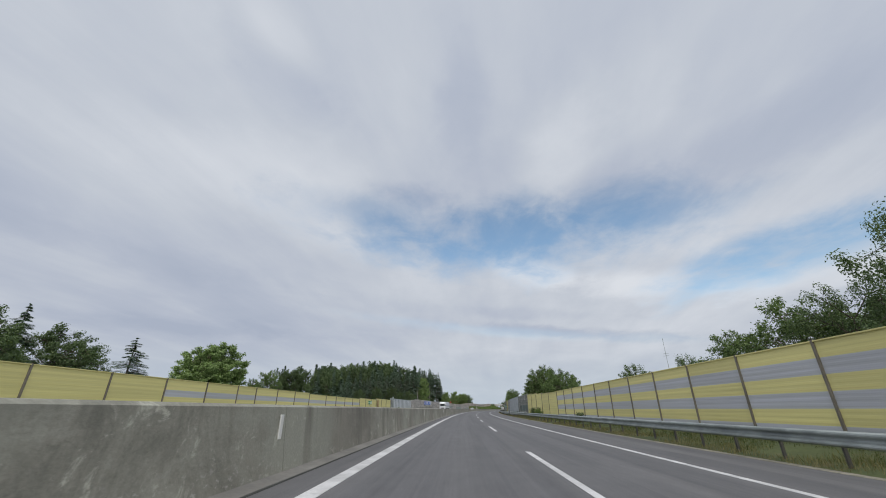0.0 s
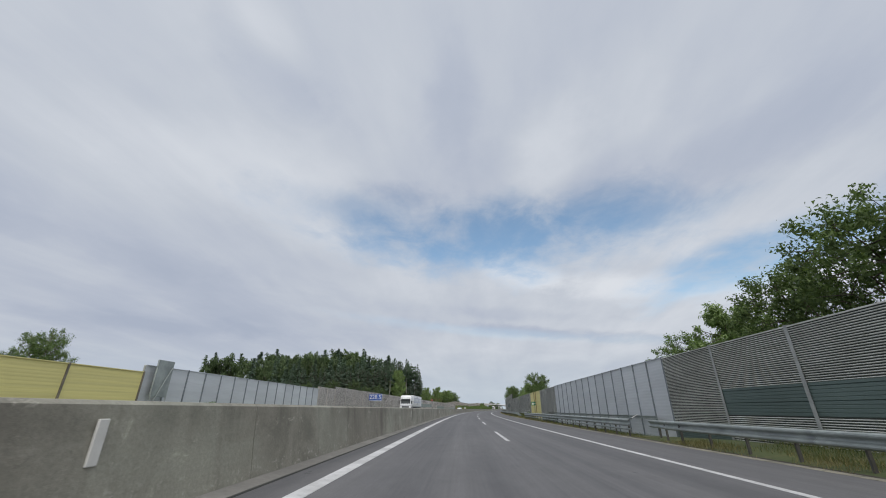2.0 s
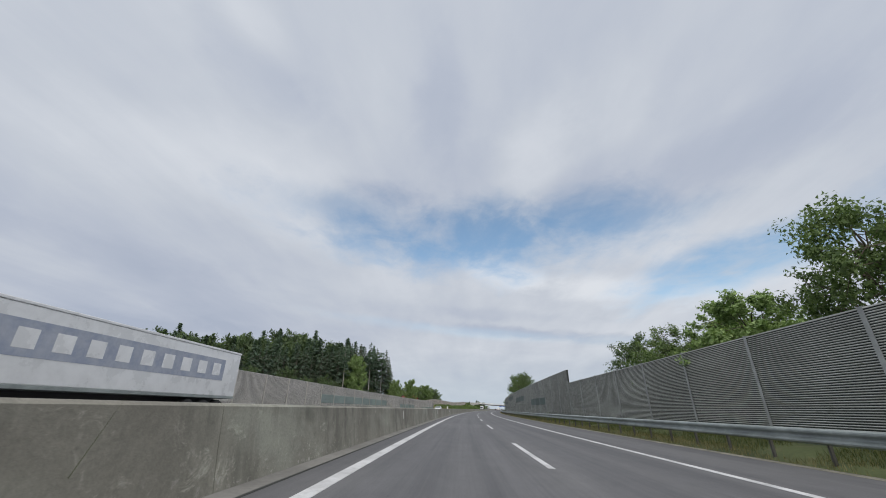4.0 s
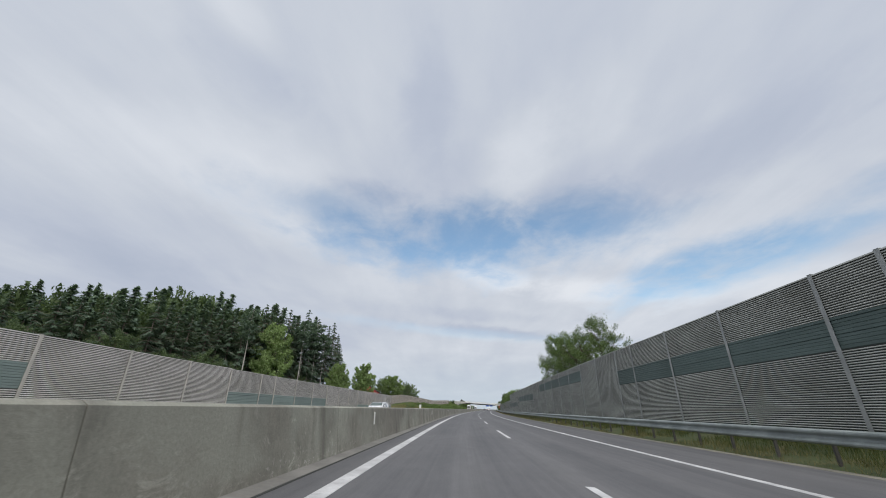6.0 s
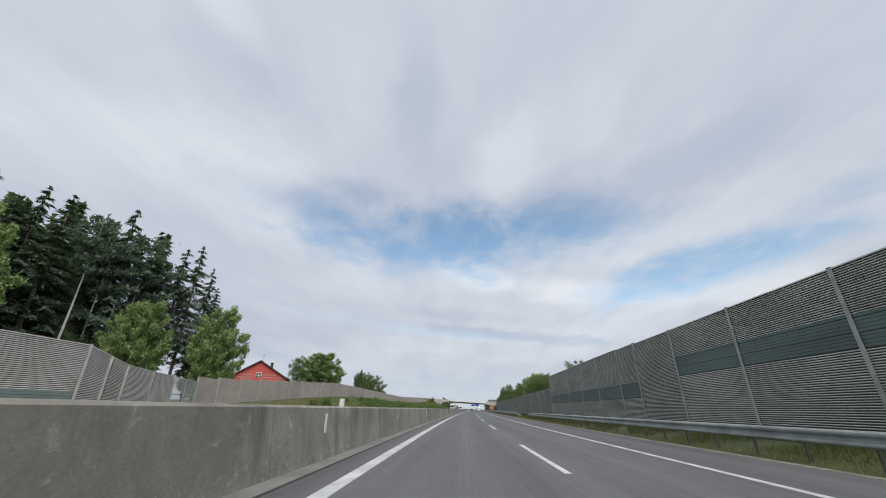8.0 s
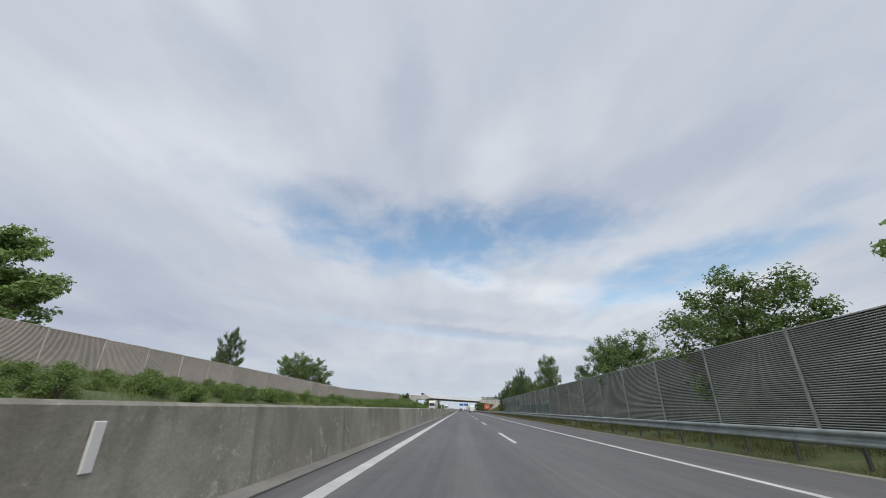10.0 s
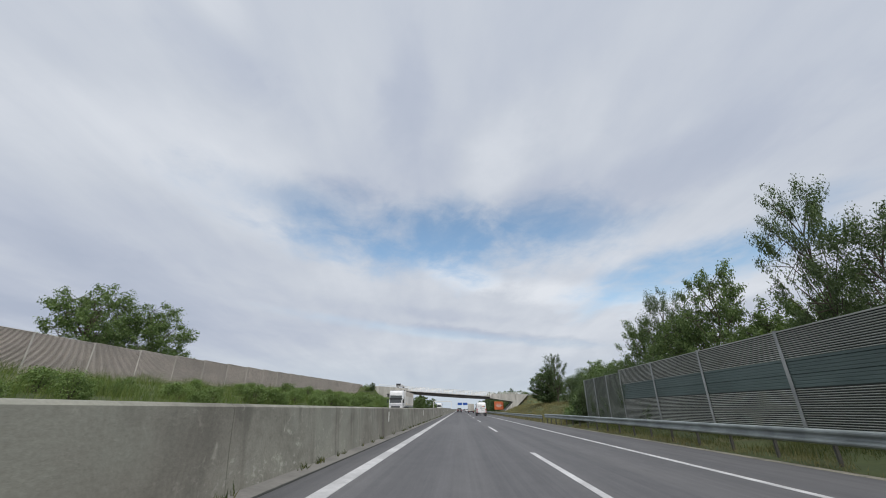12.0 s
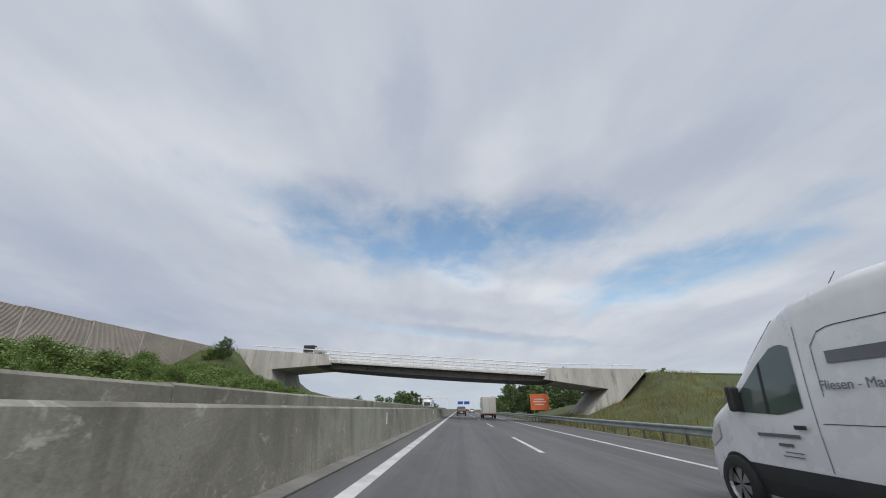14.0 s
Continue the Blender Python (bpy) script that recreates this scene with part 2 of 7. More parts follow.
def weathered_concrete(name, base, dark, pale):
    """Cast concrete on the (s, height) map: rain streaks, blotches, pale dusty splashes near the road and patched spots."""
    m = bpy.data.materials.new(name)
    m.use_nodes = True
    k = Net(m.node_tree)
    b = m.node_tree.nodes["Principled BSDF"]
    s, z, _ = k.split(k.add("ShaderNodeUVMap", uv_map="way").outputs[0])
    co = k.xyz(s, z, 0.0)
    rain = k.noise(k.vec("MULTIPLY", co, (0.9, 0.6, 1.0)), 1.0, 7.0, 0.75, 0.9)
    blot = k.noise(k.vec("MULTIPLY", co, (0.5, 0.9, 1.0)), 1.0, 6.0, 0.6, 0.4)
    chalk = k.noise(k.vec("MULTIPLY", co, (2.2, 2.6, 1.0)), 1.0, 7.0, 0.75, 0.8)
    spots = k.noise(k.vec("MULTIPLY", co, (7.0, 9.0, 1.0)), 1.0, 6.0, 0.7, 0.6)
    bay = k.noise(k.vec("MULTIPLY", co, (0.16, 0.05, 1.0)), 1.0, 2.0, 0.5)
    stone = k.noise(co, 26.0, 4.0, 0.7)
    col = k.mix(k.step(rain, 0.36, 0.64), dark, base)
    col = k.mix(k.step(blot, 0.5, 0.72, 0.0, 0.6), col, pale)
    col = k.mix(k.step(chalk, 0.57, 0.68, 0.0, 0.68), col, tuple(min(0.6, c * 1.5) for c in pale))
    col = k.mix(k.step(spots, 0.56, 0.70, 0.0, 0.55), col, tuple(c * 0.75 for c in dark))
    pits = k.math("MULTIPLY", k.step(z, 0.5, 0.15), k.step(k.noise(k.vec("MULTIPLY", co, (9.0, 12.0, 1.0)), 1.0, 5.0, 0.7, 0.5), 0.55, 0.66))
    col = k.mix(k.math("MULTIPLY", pits, 0.7), col, (0.52, 0.50, 0.46))
    runs = k.noise(k.vec("MULTIPLY", co, (3.2, 0.35, 1.0)), 1.0, 4.0, 0.6)
    col = k.mix(k.math("MULTIPLY", k.step(z, 0.45, 0.95), k.step(runs, 0.5, 0.66, 0.0, 0.55)), col, tuple(c * 0.6 for c in dark))
    col = k.mix(k.step(bay, 0.4, 0.6, 0.0, 0.5), col, (0.178, 0.162, 0.138))
    film = k.noise(k.vec("MULTIPLY", k.vec("ADD", co, (31.0, 0.0, 0.0)), (0.22, 0.35, 1.0)), 1.0, 4.0, 0.6, 0.5)
    col = k.mix(k.step(film, 0.48, 0.64, 0.0, 0.5), col, (0.345, 0.355, 0.30))
    wet = k.noise(k.vec("MULTIPLY", co, (0.8, 0.1, 1.0)), 1.0, 4.0, 0.65, 0.2)
    col = k.mix(k.step(wet, 0.54, 0.66, 0.0, 0.68), col, (0.12, 0.112, 0.095))
    v = k.math("ADD", 0.68, k.math("MULTIPLY", stone, 0.64))
    k.put(b.inputs["Base Color"], k.mix(1.0, col, k.xyz(v, v, v), "MULTIPLY"))
    b.inputs["Roughness"].default_value = 0.88
    n = k.add("ShaderNodeBump")
    n.inputs["Strength"].default_value, n.inputs["Distance"].default_value = 0.4, 0.012
    k.put(n.inputs["Height"], k.math("ADD", stone, k.math("MULTIPLY", chalk, 1.5)))
    k.put(b.inputs["Normal"], n.outputs[0])
    return m


def foliage(name, a, b_, c):
    """Leaves: every leaf or spray has its own tint; thin enough to let some light through."""
    m = bpy.data.materials.new(name)
    m.use_nodes = True
    k = Net(m.node_tree)
    b = m.node_tree.nodes["Principled BSDF"]
    r = k.add("ShaderNodeNewGeometry").outputs["Random Per Island"]
    o = k.add("ShaderNodeObjectInfo").outputs["Random"]
    col = k.ramp(r, [(0.0, a), (0.55, b_), (1.0, c)])
    v = k.math("ADD", 0.8, k.math("MULTIPLY", o, 0.45))
    k.put(b.inputs["Base Color"], k.mix(1.0, col, k.xyz(v, v, k.math("MULTIPLY", v, 0.95)), "MULTIPLY"))
    b.inputs["Roughness"].default_value = 0.65
    b.inputs["Specular IOR Level"].default_value = 0.25
    tr = k.add("ShaderNodeBsdfTranslucent")
    k.put(tr.inputs[0], k.mix(1.0, col, (1.3, 1.4, 0.7), "MULTIPLY"))
    mx = k.add("ShaderNodeMixShader")
    mx.inputs[0].default_value = 0.3
    k.t.links.new(b.outputs[0], mx.inputs[1])
    k.t.links.new(tr.outputs[0], mx.inputs[2])
    k.t.links.new(mx.outputs[0], k.t.nodes["Material Output"].inputs[0])
    return m


def gloss(name, base, rough=0.3, metal=0.0, coat=0.0):
    m = surface(name, base, tuple(x * 0.86 for x in base), rough, metal, 1.2, 60.0, 0.0, spread=0.04)
    m.node_tree.nodes["Principled BSDF"].inputs["Coat Weight"].default_value = coat
    return m


ASPHALT = road_surface("asphalt", (0.122, 0.121, 0.125), (0.093, 0.093, 0.097), (0.158, 0.156, 0.156), 0.05)
CONCRETE = weathered_concrete("barrier_concrete", (0.298, 0.292, 0.246), (0.188, 0.185, 0.156), (0.40, 0.392, 0.336))
PALE_CONCRETE = surface("pale_concrete", (0.50, 0.485, 0.455), (0.36, 0.35, 0.325), 0.9, scale=0.7, grain=9, bump=0.3, stretch=(1, 1, 0.16), grime=(0.15, 0.145, 0.14), amount=0.75)
GUTTER = surface("gutter_concrete", (0.235, 0.226, 0.21), (0.165, 0.159, 0.148), 0.9, scale=0.9, grain=14, bump=0.3, spread=0.2, grime=(0.21, 0.195, 0.17), amount=0.5)
LINE = surface("road_paint", (0.62, 0.62, 0.62), (0.44, 0.44, 0.44), 0.7, scale=1.4, grain=30, spread=0.16, grime=(0.25, 0.25, 0.25), amount=0.4)
GRASS = surface("grass", (0.088, 0.108, 0.038), (0.05, 0.068, 0.024), 0.95, scale=0.25, grain=7, bump=0.8, spread=0.35, grime=(0.15, 0.125, 0.062), amount=0.75)
DUST = surface("dusty_gravel", (0.29, 0.27, 0.215), (0.17, 0.16, 0.13), 0.95, scale=1.1, grain=24, bump=0.4, spread=0.2, grime=(0.085, 0.088, 0.06), amount=0.9)
SOIL = surface("verge_soil", (0.085, 0.076, 0.058), (0.045, 0.042, 0.034), 0.95, scale=0.7, grain=12, bump=0.7, spread=0.25, grime=(0.16, 0.165, 0.075), amount=0.8)
YELLOW = surface("yellow_panel", (0.77, 0.70, 0.29), (0.66, 0.60, 0.255), 0.6, scale=0.9, grain=30, bump=0.03, stretch=(1, 0.12, 7.0), spread=0.06, grime=(0.55, 0.50, 0.22), amount=0.3)
STRIPE = surface("grey_blue_panel", (0.52, 0.53, 0.58), (0.44, 0.45, 0.47), 0.6, scale=0.9, grain=30, bump=0.03, stretch=(1, 0.12, 7.0), spread=0.06)
SILVER = surface("silver_panel", (0.60, 0.63, 0.66), (0.52, 0.55, 0.58), 0.42, 0.1, scale=0.5, grain=30, bump=0.05, stretch=(1, 0.25, 2.5), spread=0.06, grime=(0.46, 0.48, 0.50), amount=0.4)
SLAT = surface("dark_slat", (0.63, 0.645, 0.605), (0.48, 0.49, 0.455), 0.6, scale=0.8, grain=20, bump=0.1, stretch=(1, 0.4, 1), spread=0.1, grime=(0.36, 0.355, 0.30), amount=0.5)
SLAT_OLD = surface("weathered_slat", (0.52, 0.535, 0.49), (0.38, 0.395, 0.355), 0.65, scale=0.8, grain=20, bump=0.1, stretch=(1, 0.4, 1), spread=0.1, grime=(0.24, 0.25, 0.19), amount=0.55)
SLAT_GREEN = surface("overgrown_slat", (0.34, 0.37, 0.31), (0.24, 0.27, 0.22), 0.7, scale=0.8, grain=20, bump=0.1, stretch=(1, 0.4, 1), spread=0.1, grime=(0.13, 0.16, 0.09), amount=0.6)
SLAT_WARM = surface("brown_slat", (0.81, 0.77, 0.75), (0.67, 0.64, 0.61), 0.65, scale=0.8, grain=20, bump=0.1, stretch=(1, 0.4, 1), spread=0.1, grime=(0.46, 0.43, 0.39), amount=0.5)
# Dark tan laid between the tan slats as painted slot shade.
TAN_GAP = surface("tan_slot_shade", (0.13, 0.112, 0.10), (0.095, 0.082, 0.073), 0.95, scale=2, grain=20, bump=0.0)
SLAT_TAN = surface("tan_slat", (0.74, 0.655, 0.60), (0.60, 0.535, 0.49), 0.65, scale=0.8, grain=20, bump=0.1, stretch=(1, 0.4, 1), spread=0.1, grime=(0.52, 0.47, 0.41), amount=0.4)
YELLOW_PALE = surface("pale_yellow_panel", (0.74, 0.70, 0.42), (0.66, 0.62, 0.37), 0.55, scale=0.6, grain=30, bump=0.05, stretch=(1, 0.25, 1.0), spread=0.06)
FOOT = surface("pale_green_panel", (0.27, 0.33, 0.315), (0.20, 0.25, 0.24), 0.6, scale=0.6, grain=24, bump=0.15, stretch=(1, 0.3, 1), spread=0.12)
# Near-black base paints the shade between slats; also fills the gutter joint.
RECESS = surface("slot_shade_and_joint", (0.052, 0.056, 0.05), (0.037, 0.04, 0.036), 0.95, scale=2, grain=20, bump=0.0)
# Dark brown that colours in the shade between the brown slats.
WARM_RECESS = surface("brown_slot_shade", (0.115, 0.108, 0.10), (0.08, 0.075, 0.07), 0.95, scale=2, grain=20, bump=0.0)
TEAL = surface("green_grey_panel", (0.112, 0.156, 0.147), (0.075, 0.108, 0.10), 0.6, scale=0.6, grain=24, bump=0.15, stretch=(1, 0.3, 1), spread=0.12)
STEEL = surface("galvanised_steel", (0.36, 0.395, 0.385), (0.235, 0.265, 0.257), 0.5, 0.35, scale=1.2, grain=18, bump=0.05, spread=0.1)
POST = surface("post_steel", (0.40, 0.415, 0.405), (0.28, 0.292, 0.285), 0.55, 0.2, scale=1.5, grain=20, bump=0.05)
RAIL_POST = surface("rail_post_steel", (0.10, 0.097, 0.088), (0.065, 0.062, 0.056), 0.75, 0.1, scale=1.5, grain=20, bump=0.05)
SLIM_GREY = surface("grey_slim_post", (0.22, 0.25, 0.27), (0.15, 0.172, 0.187), 0.55, 0.0, scale=1.5, grain=20, bump=0.05)
SLIM_POST = surface("brown_grey_post", (0.21, 0.185, 0.145), (0.14, 0.125, 0.10), 0.7, 0.1, scale=1.5, grain=20, bump=0.05)
PALE_POST = surface("pale_post_steel", (0.62, 0.58, 0.53), (0.48, 0.45, 0.41), 0.6, 0.1, scale=1.5, grain=20, bump=0.05)
RUST = surface("brown_post", (0.24, 0.16, 0.07), (0.17, 0.11, 0.05), 0.7, scale=2, grain=20)
WHITE = surface("white_plastic", (0.74, 0.74, 0.72), (0.62, 0.62, 0.6), 0.5, scale=2, grain=30, bump=0.0, spread=0.05)
BLACK = surface("black_plastic", (0.025, 0.026, 0.028), (0.018, 0.018, 0.02), 0.55, scale=2, grain=60, bump=0.1)
RUBBER = surface("rubber", (0.022, 0.022, 0.022), (0.015, 0.015, 0.015), 0.8, scale=3, grain=60, bump=0.1)
GLASS = gloss("tinted_glass", (0.03, 0.04, 0.04), 0.06, 0.0, 0.3)
CAB_GLASS = gloss("greenish_glass", (0.11, 0.145, 0.135), 0.05, 0.25, 0.5)
PAINT_WHITE = gloss("white_paint", (0.80, 0.81, 0.82), 0.28, 0.0, 0.5)
PAINT_DARK = gloss("dark_grey_paint", (0.05, 0.052, 0.058), 0.25, 0.3, 0.6)
CANVAS = surface("dirty_tarpaulin", (0.70, 0.685, 0.635), (0.58, 0.56, 0.51), 0.65, scale=0.5, grain=10, bump=0.2, stretch=(1, 1, 0.3), grime=(0.28, 0.26, 0.22), amount=0.35)
RIM = gloss("rim_metal", (0.35, 0.36, 0.37), 0.35, 0.8)
RED_LAMP = gloss("red_lens", (0.50, 0.015, 0.02), 0.15, 0.0, 0.8)
CLEAR_LAMP = gloss("clear_lens", (0.6, 0.6, 0.58), 0.12, 0.0, 0.8)
ORANGE = surface("orange_board", (0.62, 0.14, 0.045), (0.5, 0.11, 0.04), 0.6, scale=1, grain=20)
SIGN_BLUE = gloss("sign_blue", (0.012, 0.075, 0.33), 0.4)
SIGN_GREEN = gloss("sign_green", (0.01, 0.19, 0.09), 0.4)
GIRDER = surface("dark_girder_paint", (0.055, 0.05, 0.047), (0.038, 0.035, 0.034), 0.65, scale=0.8, grain=10, bump=0.1, grime=(0.10, 0.075, 0.055), amount=0.5)
HOUSE_RED = surface("red_plaster", (0.62, 0.125, 0.105), (0.54, 0.10, 0.085), 0.9, scale=0.5, grain=8, bump=0.2)
TILE = surface("roof_tiles", (0.075, 0.06, 0.055), (0.045, 0.038, 0.036), 0.85, scale=1, grain=6, bump=0.4)
BARK = surface("bark", (0.12, 0.095, 0.07), (0.06, 0.05, 0.04), 0.95, scale=3, grain=16, bump=0.6, stretch=(1, 1, 0.3))
PINE_BARK = surface("pale_bark", (0.20, 0.165, 0.135), (0.11, 0.09, 0.075), 0.95, scale=3, grain=16, bump=0.6, stretch=(1, 1, 0.3))
LEAF = foliage("leaf_green", (0.065, 0.104, 0.041), (0.118, 0.173, 0.068), (0.19, 0.255, 0.112))
LEAF_LIGHT = foliage("leaf_light", (0.122, 0.185, 0.07), (0.2, 0.282, 0.112), (0.3, 0.378, 0.184))
BLOSSOM = foliage("white_blossom", (0.6, 0.6, 0.52), (0.7, 0.7, 0.64), (0.78, 0.78, 0.74))
LEAF_DARK = foliage("leaf_dark", (0.052, 0.082, 0.041), (0.09, 0.13, 0.063), (0.14, 0.188, 0.094))
LEAF_BUSH = foliage("leaf_bush", (0.078, 0.125, 0.042), (0.14, 0.205, 0.07), (0.22, 0.295, 0.118))
NEEDLE = foliage("needles", (0.08, 0.118, 0.097), (0.122, 0.174, 0.134), (0.176, 0.236, 0.18))
BLADE = foliage("grass_blade", (0.04, 0.06, 0.022), (0.08, 0.103, 0.036), (0.17, 0.16, 0.072))
MEADOW = foliage("meadow_blade", (0.07, 0.12, 0.03), (0.14, 0.20, 0.055), (0.24, 0.27, 0.10))
STRAW = foliage("dry_blade", (0.088, 0.094, 0.042), (0.18, 0.162, 0.08), (0.33, 0.275, 0.155))


# ---- mesh helpers ----
def finish(name, bm, mats, smooth=False):
    me = bpy.data.meshes.new(name)
    bm.to_mesh(me)
    bm.free()
    for m in mats if isinstance(mats, (list, tuple)) else [mats]:
        me.materials.append(m)
    if smooth:
        for p in me.polygons:
            p.use_smooth = True
    return me


def part(name, bm, material, parent, label="", smooth=False):
    ob = new(name, finish(name, bm, material, smooth))
    ob.parent = parent
    return tagged(ob, label)


def piece(name, mesh, parent, m):
    """One more object on a shared mesh, a part of its parent."""
    ob = new(name, mesh)
    ob.parent = parent
    ob.matrix_basis = m
    return ob


def thing(name, m, label, category, group="", kind=""):
    ob = new(name)
    ob.matrix_basis = m
    ob.empty_display_size = 0.2
    return tagged(ob, label, category, group, kind)


def box(bm, x0, x1, y0, y1, z0, z1, mat=0, bevel=0.0):
    vs = [bm.verts.new((x, y, z)) for x in (x0, x1) for y in (y0, y1) for z in (z0, z1)]
    fs = [bm.faces.new([vs[i] for i in q]) for q in ((0, 1, 3, 2), (4, 6, 7, 5), (0, 4, 5, 1), (2, 3, 7, 6), (0, 2, 6, 4), (1, 5, 7, 3))]
    for f in fs:
        f.material_index = mat
    if bevel:
        es = list({e for f in fs for e in f.edges})
        bmesh.ops.bevel(bm, geom=es, offset=bevel, segments=2, affect="EDGES", profile=0.5)
    return bm


def tube(bm, a, b, r0, r1, n=8, mat=0, caps=False):
    a, b = Vector(a), Vector(b)
    q = (b - a).to_track_quat("Z", "Y")
    ring = []
    for p, r in ((a, r0), (b, r1)):
        ring.append([bm.verts.new(p + q @ Vector((r * math.cos(2 * math.pi * i / n), r * math.sin(2 * math.pi * i / n), 0))) for i in range(n)])
    for i in range(n):
        bm.faces.new((ring[0][i], ring[0][(i + 1) % n], ring[1][(i + 1) % n], ring[1][i])).material_index = mat
    if caps:
        bm.faces.new(ring[0][::-1]).material_index = mat
        bm.faces.new(ring[1]).material_index = mat


def sweep(name, mat, s0, s1, outline, step=4.0, closed=True, caps=True, uv=None):
    """A section of (d, z above road) points drawn along the road from s0 to s1, with a 'way' map."""
    bm = bmesh.new()
    lay = bm.loops.layers.uv.new("way")
    n = max(1, round((s1 - s0) / step))
    run = [0.0]
    for (d0, z0), (d1, z1) in zip(outline, outline[1:] + outline[:1]):
        run.append(run[-1] + math.hypot(d1 - d0, z1 - z0))
    rows = []
    for i in range(n + 1):
        s = s0 + (s1 - s0) * i / n
        rows.append((s, [bm.verts.new(on(s, d, z)) for d, z in outline]))
    m = len(outline)
    for (sa, ra), (sb, rb) in zip(rows, rows[1:]):
        for j in range(m if closed else m - 1):
            k = (j + 1) % m
            f = bm.faces.new((ra[j], rb[j], rb[k], ra[k]))
            for lp, (s, c) in zip(f.loops, ((sa, j), (sb, j), (sb, j + 1), (sa, j + 1))):
                if uv == "road":
                    lp[lay].uv = (outline[c % m][0], s)
                else:
                    lp[lay].uv = (s, run[c])
    if closed and caps:
        bm.faces.new(rows[0][1])
        bm.faces.new(rows[-1][1][::-1])
    bmesh.ops.recalc_face_normals(bm, faces=bm.faces)
    return finish(name, bm, mat)


# ---- ground ----
def lerp_at(x, xs, ys):
    return float(np.interp(x, xs, ys))


def ease(x, a, b):
    t = max(0.0, min(1.0, (x - a) / (b - a)))
    return t * t * (3 - 2 * t)


WALL_TOP_S = [312.5, 322, 330.6, 337.6, 347, 364, 389, 431, 475, 510, 545, 570]
WALL_TOP_Z = [3.95, 3.9, 3.9, 4.25, 4.75, 5.6, 6.7, 6.4, 6.1, 6.8, 7.6, 7.9]


def far_wall_d(s):
    return lerp_at(s, [312.5, 322, 340, 540, 575], [-18.6, -24.6, -31.0, -31.0, -29.0])


def ground_z(s, d):
    z = road_z(s, d)
    if -15.3 < d < 8.7:
        return z - 0.18
    if d >= 8.7:
        z -= 0.05
        z += (0.14 * ease(d, 8.9, 9.3) + 0.34 * ease(d, 9.3, 11.2)) * (1 - ease(s, 88, 94) * (1 - ease(s, 136, 146))) * (1 - ease(s, 478, 492))
        rise = ease(s, 479, 503) * (1 - ease(s, 574, 640))
        fill = min(z + (d - 14.8) * 0.9, lerp_at(d, [10, 20.3, 24, 70], [5.2, 5.0, 4.85, 3.55]) - 0.3 - 0.33 * max(0.0, 564.5 - s) - 0.5 * max(0.0, s - 574))
        return max(z + rise * (0.5 * ease(d, 9.9, 12) + 2.1 * ease(d, 11.0, 18.0) + 0.6 * ease(d, 18, 40)), fill)
    z -= 0.05
    rise = ease(s, 318, 350) * (1 - ease(s, 574, 660))
    top = lerp_at(s, WALL_TOP_S, WALL_TOP_Z) - 2.9 - 0.66
    fill = min(z + (-20.0 - d) * 1.05, 7.4 - 0.55 * max(0.0, 564.5 - s) - 0.5 * max(0.0, s - 574))
    rise *= 1 - 0.6 * ease(-d, 34, 60)
    return max(z + rise * (0.35 * top * ease(-d, 15.5, 19) + 0.65 * top * ease(-d, 18, 30.5)), fill)


bm = bmesh.new()
D_ROWS = [-1500, -500, -220, -120, -80, -60, -45, -36, -33, -30.5, -28, -27, -26, -24.5, -23, -21.5, -20.2, -19, -17, -15.4, -15.2, -10, -3.0, 3, 8.6, 8.8, 9.1, 9.4, 9.9, 10.5, 11.2, 12.5, 14.5, 16, 17.5, 19, 20.3, 21.5, 23, 27, 31, 40, 60, 100, 200, 500, 1200]
S_ROWS = list(np.arange(-120, 0, 20.0)) + list(np.arange(0, 300, 10.0)) + list(np.arange(300, 540, 5.0)) + list(np.arange(540, 590, 2.0)) + list(np.arange(590, 700, 5.0)) + list(np.arange(700, 1200, 50.0)) + list(np.arange(1200, 3201, 250.0))
grid = [[bm.verts.new(at(s, d, ground_z(s, d) + (0.05 * noise.noise((s * 0.2, d * 0.2, 0)) if abs(d) > 16 else 0))) for d in D_ROWS] for s in S_ROWS]
for ra, rb in zip(grid, grid[1:]):
    for j in range(len(D_ROWS) - 1):
        bm.faces.new((ra[j], ra[j + 1], rb[j + 1], rb[j]))
tagged(new("ground", finish("ground", bm, GRASS, True)), "grassy ground of verges, banks and fields beside the motorway", "ground", kind="structure")

# ---- carriageways and markings ----
tagged(new("road", sweep("road", ASPHALT, -100, 1600, [(-2.95, 0.0), (1.8, 0.0), (8.83, 0.0), (8.88, -0.25), (-2.95, -0.25)], uv="road")),
       "grey worn asphalt carriageway with faint wheel tracks", "road", kind="structure")
tagged(new("road_opposite", sweep("road_opposite", ASPHALT, -100, 1600, [(-15.1, 0.0), (-8.6, 0.0), (-4.1, 0.0), (-4.1, -0.25), (-15.2, -0.25)], uv="road")),
       "grey asphalt of the oncoming carriageway behind the barrier", "road", kind="structure")
tagged(new("gutter", sweep("gutter", GUTTER, -60, 900, [(-2.68, 0.03), (-2.42, 0.012), (-2.42, -0.1), (-2.68, -0.1)])),
       "narrow concrete gutter strip along the barrier foot", "gutter", kind="structure")
tagged(new("gutter_lip", sweep("gutter_lip", RECESS, -60, 900, [(-2.42, 0.006), (-2.385, 0.006), (-2.385, -0.1), (-2.42, -0.1)])),
       "dark joint between gutter and asphalt", "joint", kind="structure")
tagged(new("edge_line_median", sweep("edge_line", LINE, -100, 1400, [(-1.88, 0.005), (-1.66, 0.005), (-1.66, -0.05), (-1.88, -0.05)])),
       "wide solid white edge line beside the median", "road marking", kind="structure")
